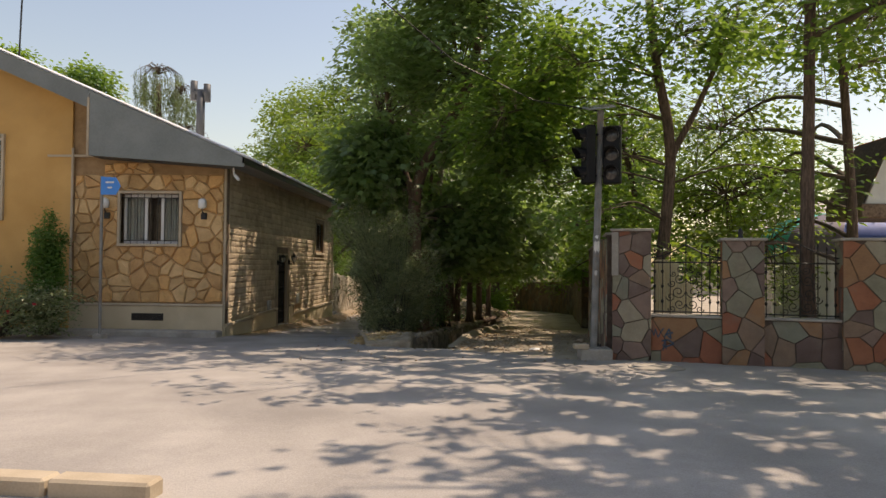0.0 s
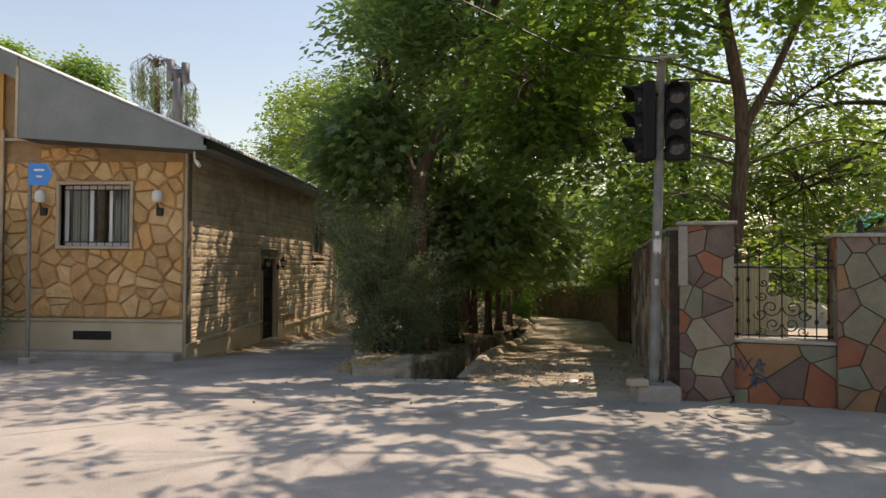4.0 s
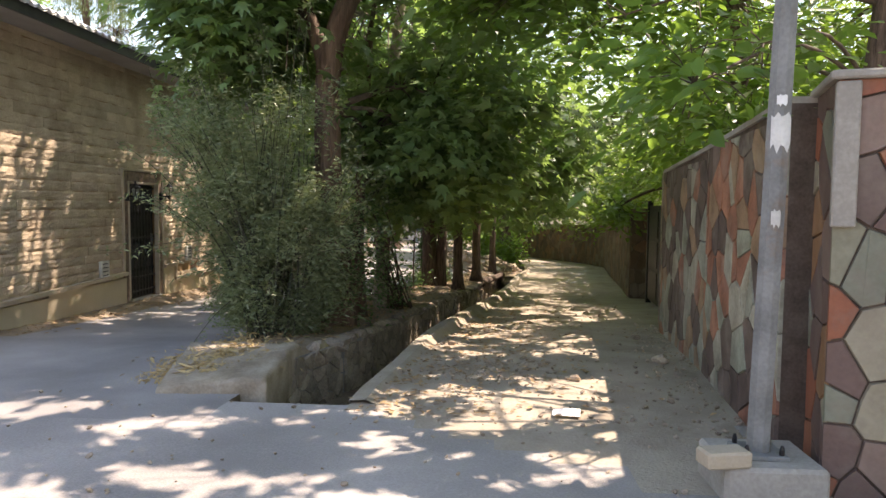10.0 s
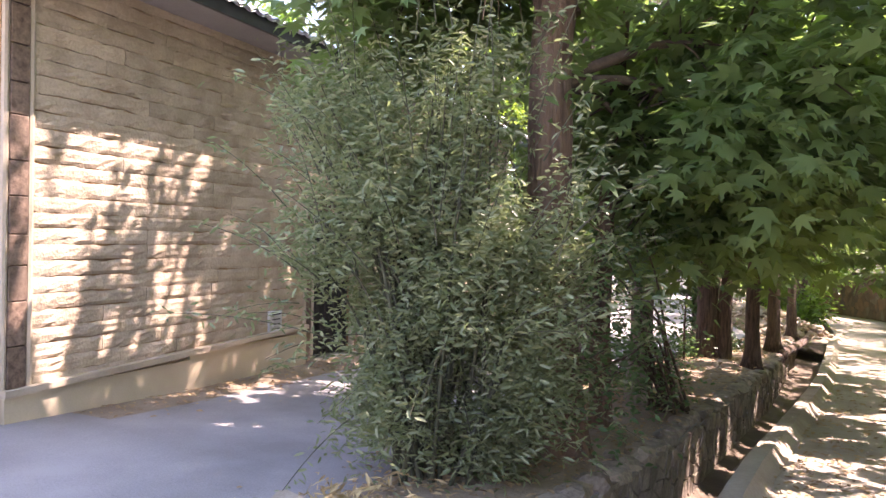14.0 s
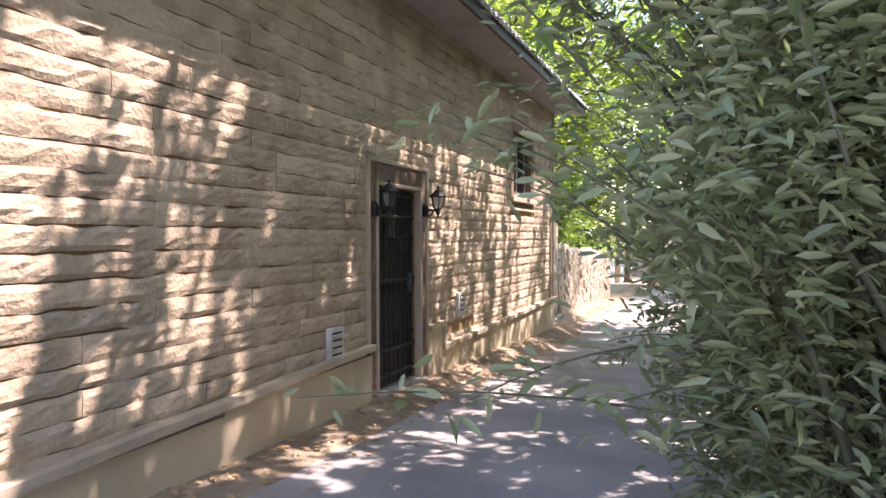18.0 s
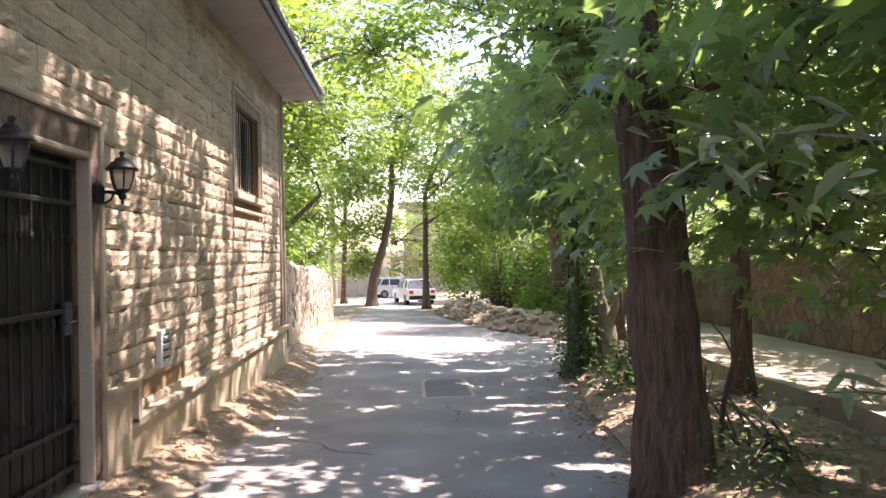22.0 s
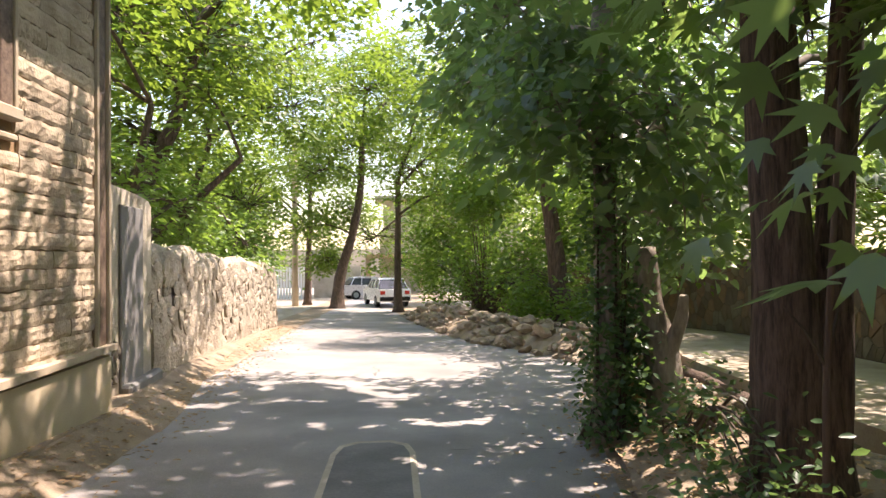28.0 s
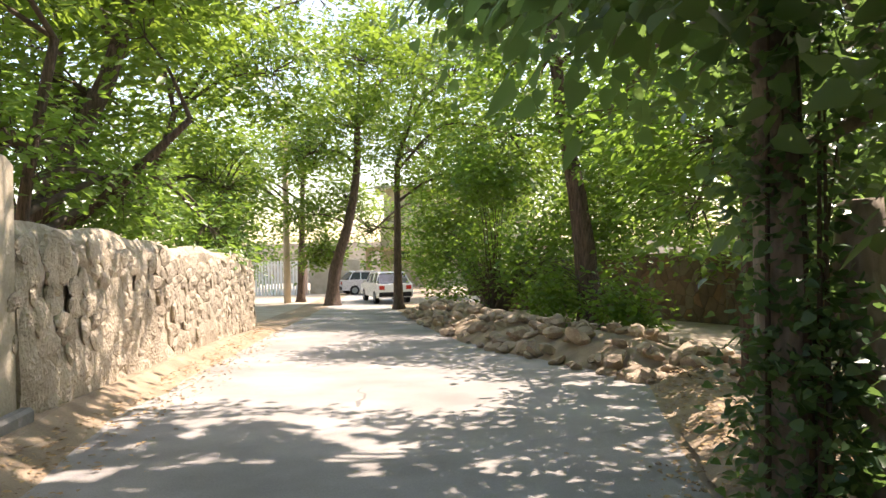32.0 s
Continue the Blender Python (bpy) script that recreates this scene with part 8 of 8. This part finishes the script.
def build_canes(cx, cy, n, w, h, seed):
    t = thing("dry_canes", "clump of dry brown canes standing between trunks", "canes")
    rng = random.Random(seed)
    for i in range(n):
        x, y = cx + rng.uniform(-w, w), cy + rng.uniform(-0.12, 0.12)
        z = ground_z(y) + 0.02
        l = h * rng.uniform(0.6, 1.1)
        part("cane", Geo().tube([(x, y, z), (x + rng.uniform(-.05, .05), y, z + l * 0.5), (x + rng.uniform(-.12, .12), y + rng.uniform(-.08, .08), z + l)], [0.009, 0.008, 0.005], 5, False), STRAW if i % 3 == 0 else DRYLEAF, t)


build_canes(-0.3, 25.3, 34, 0.14, 1.0, 3)


def build_roses():
    rng = np.random.default_rng(3)
    for x, y, z in ((-9.0, 12.2, 1.15), (-9.5, 12.15, 0.95), (-8.2, 12.2, 0.9), (-8.7, 12.15, 0.75), (-10.2, 12.1, 1.3)):
        t = thing("rose_flower", "small red rose bloom on the bush", "flower", group="red roses")
        me = leaf_mesh("petals", np.array([[x, y, z]]) + rng.normal(0, 0.012, (14, 3)), 0.04 * rng.uniform(0.7, 1.2, 14), "heart", rng, 1.0, -0.3)
        me.materials.append(ROSE)
        new("petals", me).parent = t


build_roses()

# ---- stones of the house: fronts last ----
def build_front_stones():
    rng = random.Random(21)
    t = thing("front_stonework", "irregular honey-coloured stone facing on the house front", "stone facing", kind="structure")
    polys = voronoi(-8.38, HX - 0.0, 0.86, 3.72, 0.30, 0.006, rng, ((-7.39, -5.93, 2.11, 3.35),), 0.95)
    polys += voronoi(-7.74, HX - 1.6, 3.74, 3.98, 0.3, 0.007, rng)
    for poly in polys:
        part("stone", Geo().slab(poly, (0, HY0, 0), (1, 0, 0), (0, 0, 1), (0, -0.042, 0), 0.03, 0.35), FACESTONE, t)


build_front_stones()


def block_mesh(rng, l, h):
    """A split-faced stone: rough bulging front on a rectangular back, length along y, facing +x."""
    ny, nz = max(4, int(l / 0.075)), 4
    vs, fs = [], []
    off = Vector((rng.uniform(-50, 50), rng.uniform(-50, 50), 0))
    for j in range(nz + 1):
        for i in range(ny + 1):
            a, b = i / ny, j / nz
            edge = min(a * ny, (1 - a) * ny, b * nz, (1 - b) * nz)
            x = (0.022 if j in (0, nz) else 0.029) if edge == 0 else 0.032 + 0.009 * noise.noise(Vector((a * l * 5, b * 3, 0)) + off) + 0.012 * noise.noise(Vector((a * l * 15, b * 5, 3)) + off)
            dz = 0.02 * noise.noise(Vector((a * l * 8, b * 5, 9)) + off) if edge == 0 else 0
            vs.append((x, a * l, b * h + dz))
    for j in range(nz):
        for i in range(ny):
            a = j * (ny + 1) + i
            fs.append((a, a + 1, a + ny + 2, a + ny + 1))
    n = len(vs)
    rim = list(range(ny + 1)) + [(j + 1) * (ny + 1) - 1 for j in range(1, nz + 1)] + list(range(nz * (ny + 1) + ny - 1, nz * (ny + 1) - 1, -1)) + [j * (ny + 1) for j in range(nz - 1, 0, -1)]
    for r in rim:
        vs.append((0.0, vs[r][1], vs[r][2]))
    for k in range(len(rim)):
        a, b = rim[k], rim[(k + 1) % len(rim)]
        fs.append((b, a, n + k, n + (k + 1) % len(rim)))
    return vs, fs


def build_lane_stones():
    rng = random.Random(22)
    t = thing("lane_stonework", "rough split-stone courses on the lane side of the house", "stone facing", kind="structure")
    holes = ((17.96, 19.4, -0.2, 2.265), (22.85, 24.4, 1.92, 3.38))
    rest, count, pool = Geo(), 0, {}
    z, row = 0.19, 0
    while z < 3.9:
        h = rng.choice((0.13, 0.14, 0.15))
        y = HY0 + 0.27
        while y < HY1 - 0.26:
            l = rng.choice((0.7, 0.9, 1.2, 1.5))
            spans = [(y, min(y + l, HY1 - 0.25))]
            y += l
            for h0, h1, k0, k1 in holes:
                if z + h > k0 and z < k1:
                    nxt = []
                    for a, b in spans:
                        if a < h0:
                            nxt.append((a, min(b, h0)))
                        if b > h1:
                            nxt.append((max(a, h1), b))
                    spans = nxt
            for a, b in spans:
                if b - a < 0.06:
                    continue
                low = 0.34 + 0.12 * (a - HY0) / 4.1 if a < 18 else 0.51 if a < 19.8 else 0.24
                if z + h < low + 0.03:
                    continue
                if count < 400:
                    key = (round(l, 2), rng.randrange(5))
                    if key not in pool:
                        vs, fs = block_mesh(rng, l, 0.14)
                        me = bpy.data.meshes.new("stone_block")
                        me.from_pydata(vs, [], fs)
                        me.materials.append(LOGSTONE)
                        pool[key] = me
                    ob = mesh_ob("stone_block", pool[key], place(HX, a, z, rng.uniform(.9, 1.15), (b - a - 0.004) / l, (h - 0.006) / 0.14), t)
                    count += 1
                else:
                    vs, fs = block_mesh(rng, b - a - 0.004, h - 0.006)
                    rest.add([(HX + vx, a + vy, z + vz) for vx, vy, vz in vs], fs)
        z += h
        row += 1
    if rest.v:
        tagged(part("stone_courses", rest, LOGSTONE, t), kind="stuff")


build_lane_stones()


def build_litter():
    """Fallen dry leaves along the edges."""
    rng = np.random.default_rng(77)
    pts = []
    n = 2600
    y = rng.uniform(14.5, 40, n)
    x = -4.9 + np.abs(rng.normal(0, 0.35, n)) - np.clip((y - 26) * 0.05, 0, 0.7)
    pts.append(np.stack([x, y], 1))
    y = rng.uniform(13, 31, 4200)
    x = np.interp(y, SY, LANE_R) + rng.normal(0.35, 0.35, 4200)
    pts.append(np.stack([x, y], 1))
    y = 11.6 + np.abs(rng.normal(0, 6, 1800))
    x = np.interp(y, SY, DITCH_R) + np.abs(rng.normal(0.2, 1.0, 1800))
    pts.append(np.stack([x, y], 1))
    y = rng.uniform(13.1, 28, 3000)
    a, b = np.interp(y, SY, LANE_R), np.interp(y, SY, DITCH_L)
    pts.append(np.stack([a + (b - a) * rng.uniform(0.1, 0.97, 3000), y], 1))
    p = np.concatenate(pts)
    z = np.interp(p[:, 1], GY, GZ) + 0.016
    strip = (p[:, 0] > np.interp(p[:, 1], SY, LANE_R)) & (p[:, 0] < np.interp(p[:, 1], SY, DITCH_L)) & (p[:, 1] > 13)
    into = p[:, 0] - np.interp(p[:, 1], SY, LANE_R) - 0.06
    z = np.where(strip, z + np.interp(into, (0, 0.12, 0.4), (0.0, 0.06, 0.15)), z)
    lane = (p[:, 0] < np.interp(p[:, 1], SY, LANE_R))
    z = np.where(lane, z - 0.05 * np.clip((p[:, 0] + 5) / 2.5, 0, 1) * np.clip((p[:, 1] - 14) / 6, 0, 1), z)
    verge = np.interp(p[:, 1], (26, 29, 39), (-5.0, -5.45, -5.7))
    z = z + 0.17 * np.clip((verge + 0.55 - p[:, 0]) / 0.4, 0, 1) * np.clip((p[:, 1] - 16) / 6, 0, 1) * np.clip((42 - p[:, 1]) / 6, 0, 1)
    p3 = np.stack([p[:, 0], p[:, 1], z], 1)
    me = leaf_mesh("fallen_leaves", p3, 0.05 * rng.uniform(0.4, 1.6, len(p3)), "oval", rng, 0.15, 0.0)
    me.materials.append(DRYLEAF)
    tagged(new("fallen_leaves", me), "dry brown leaves scattered along the lane and path edges", "fallen leaves", kind="stuff")


build_litter()
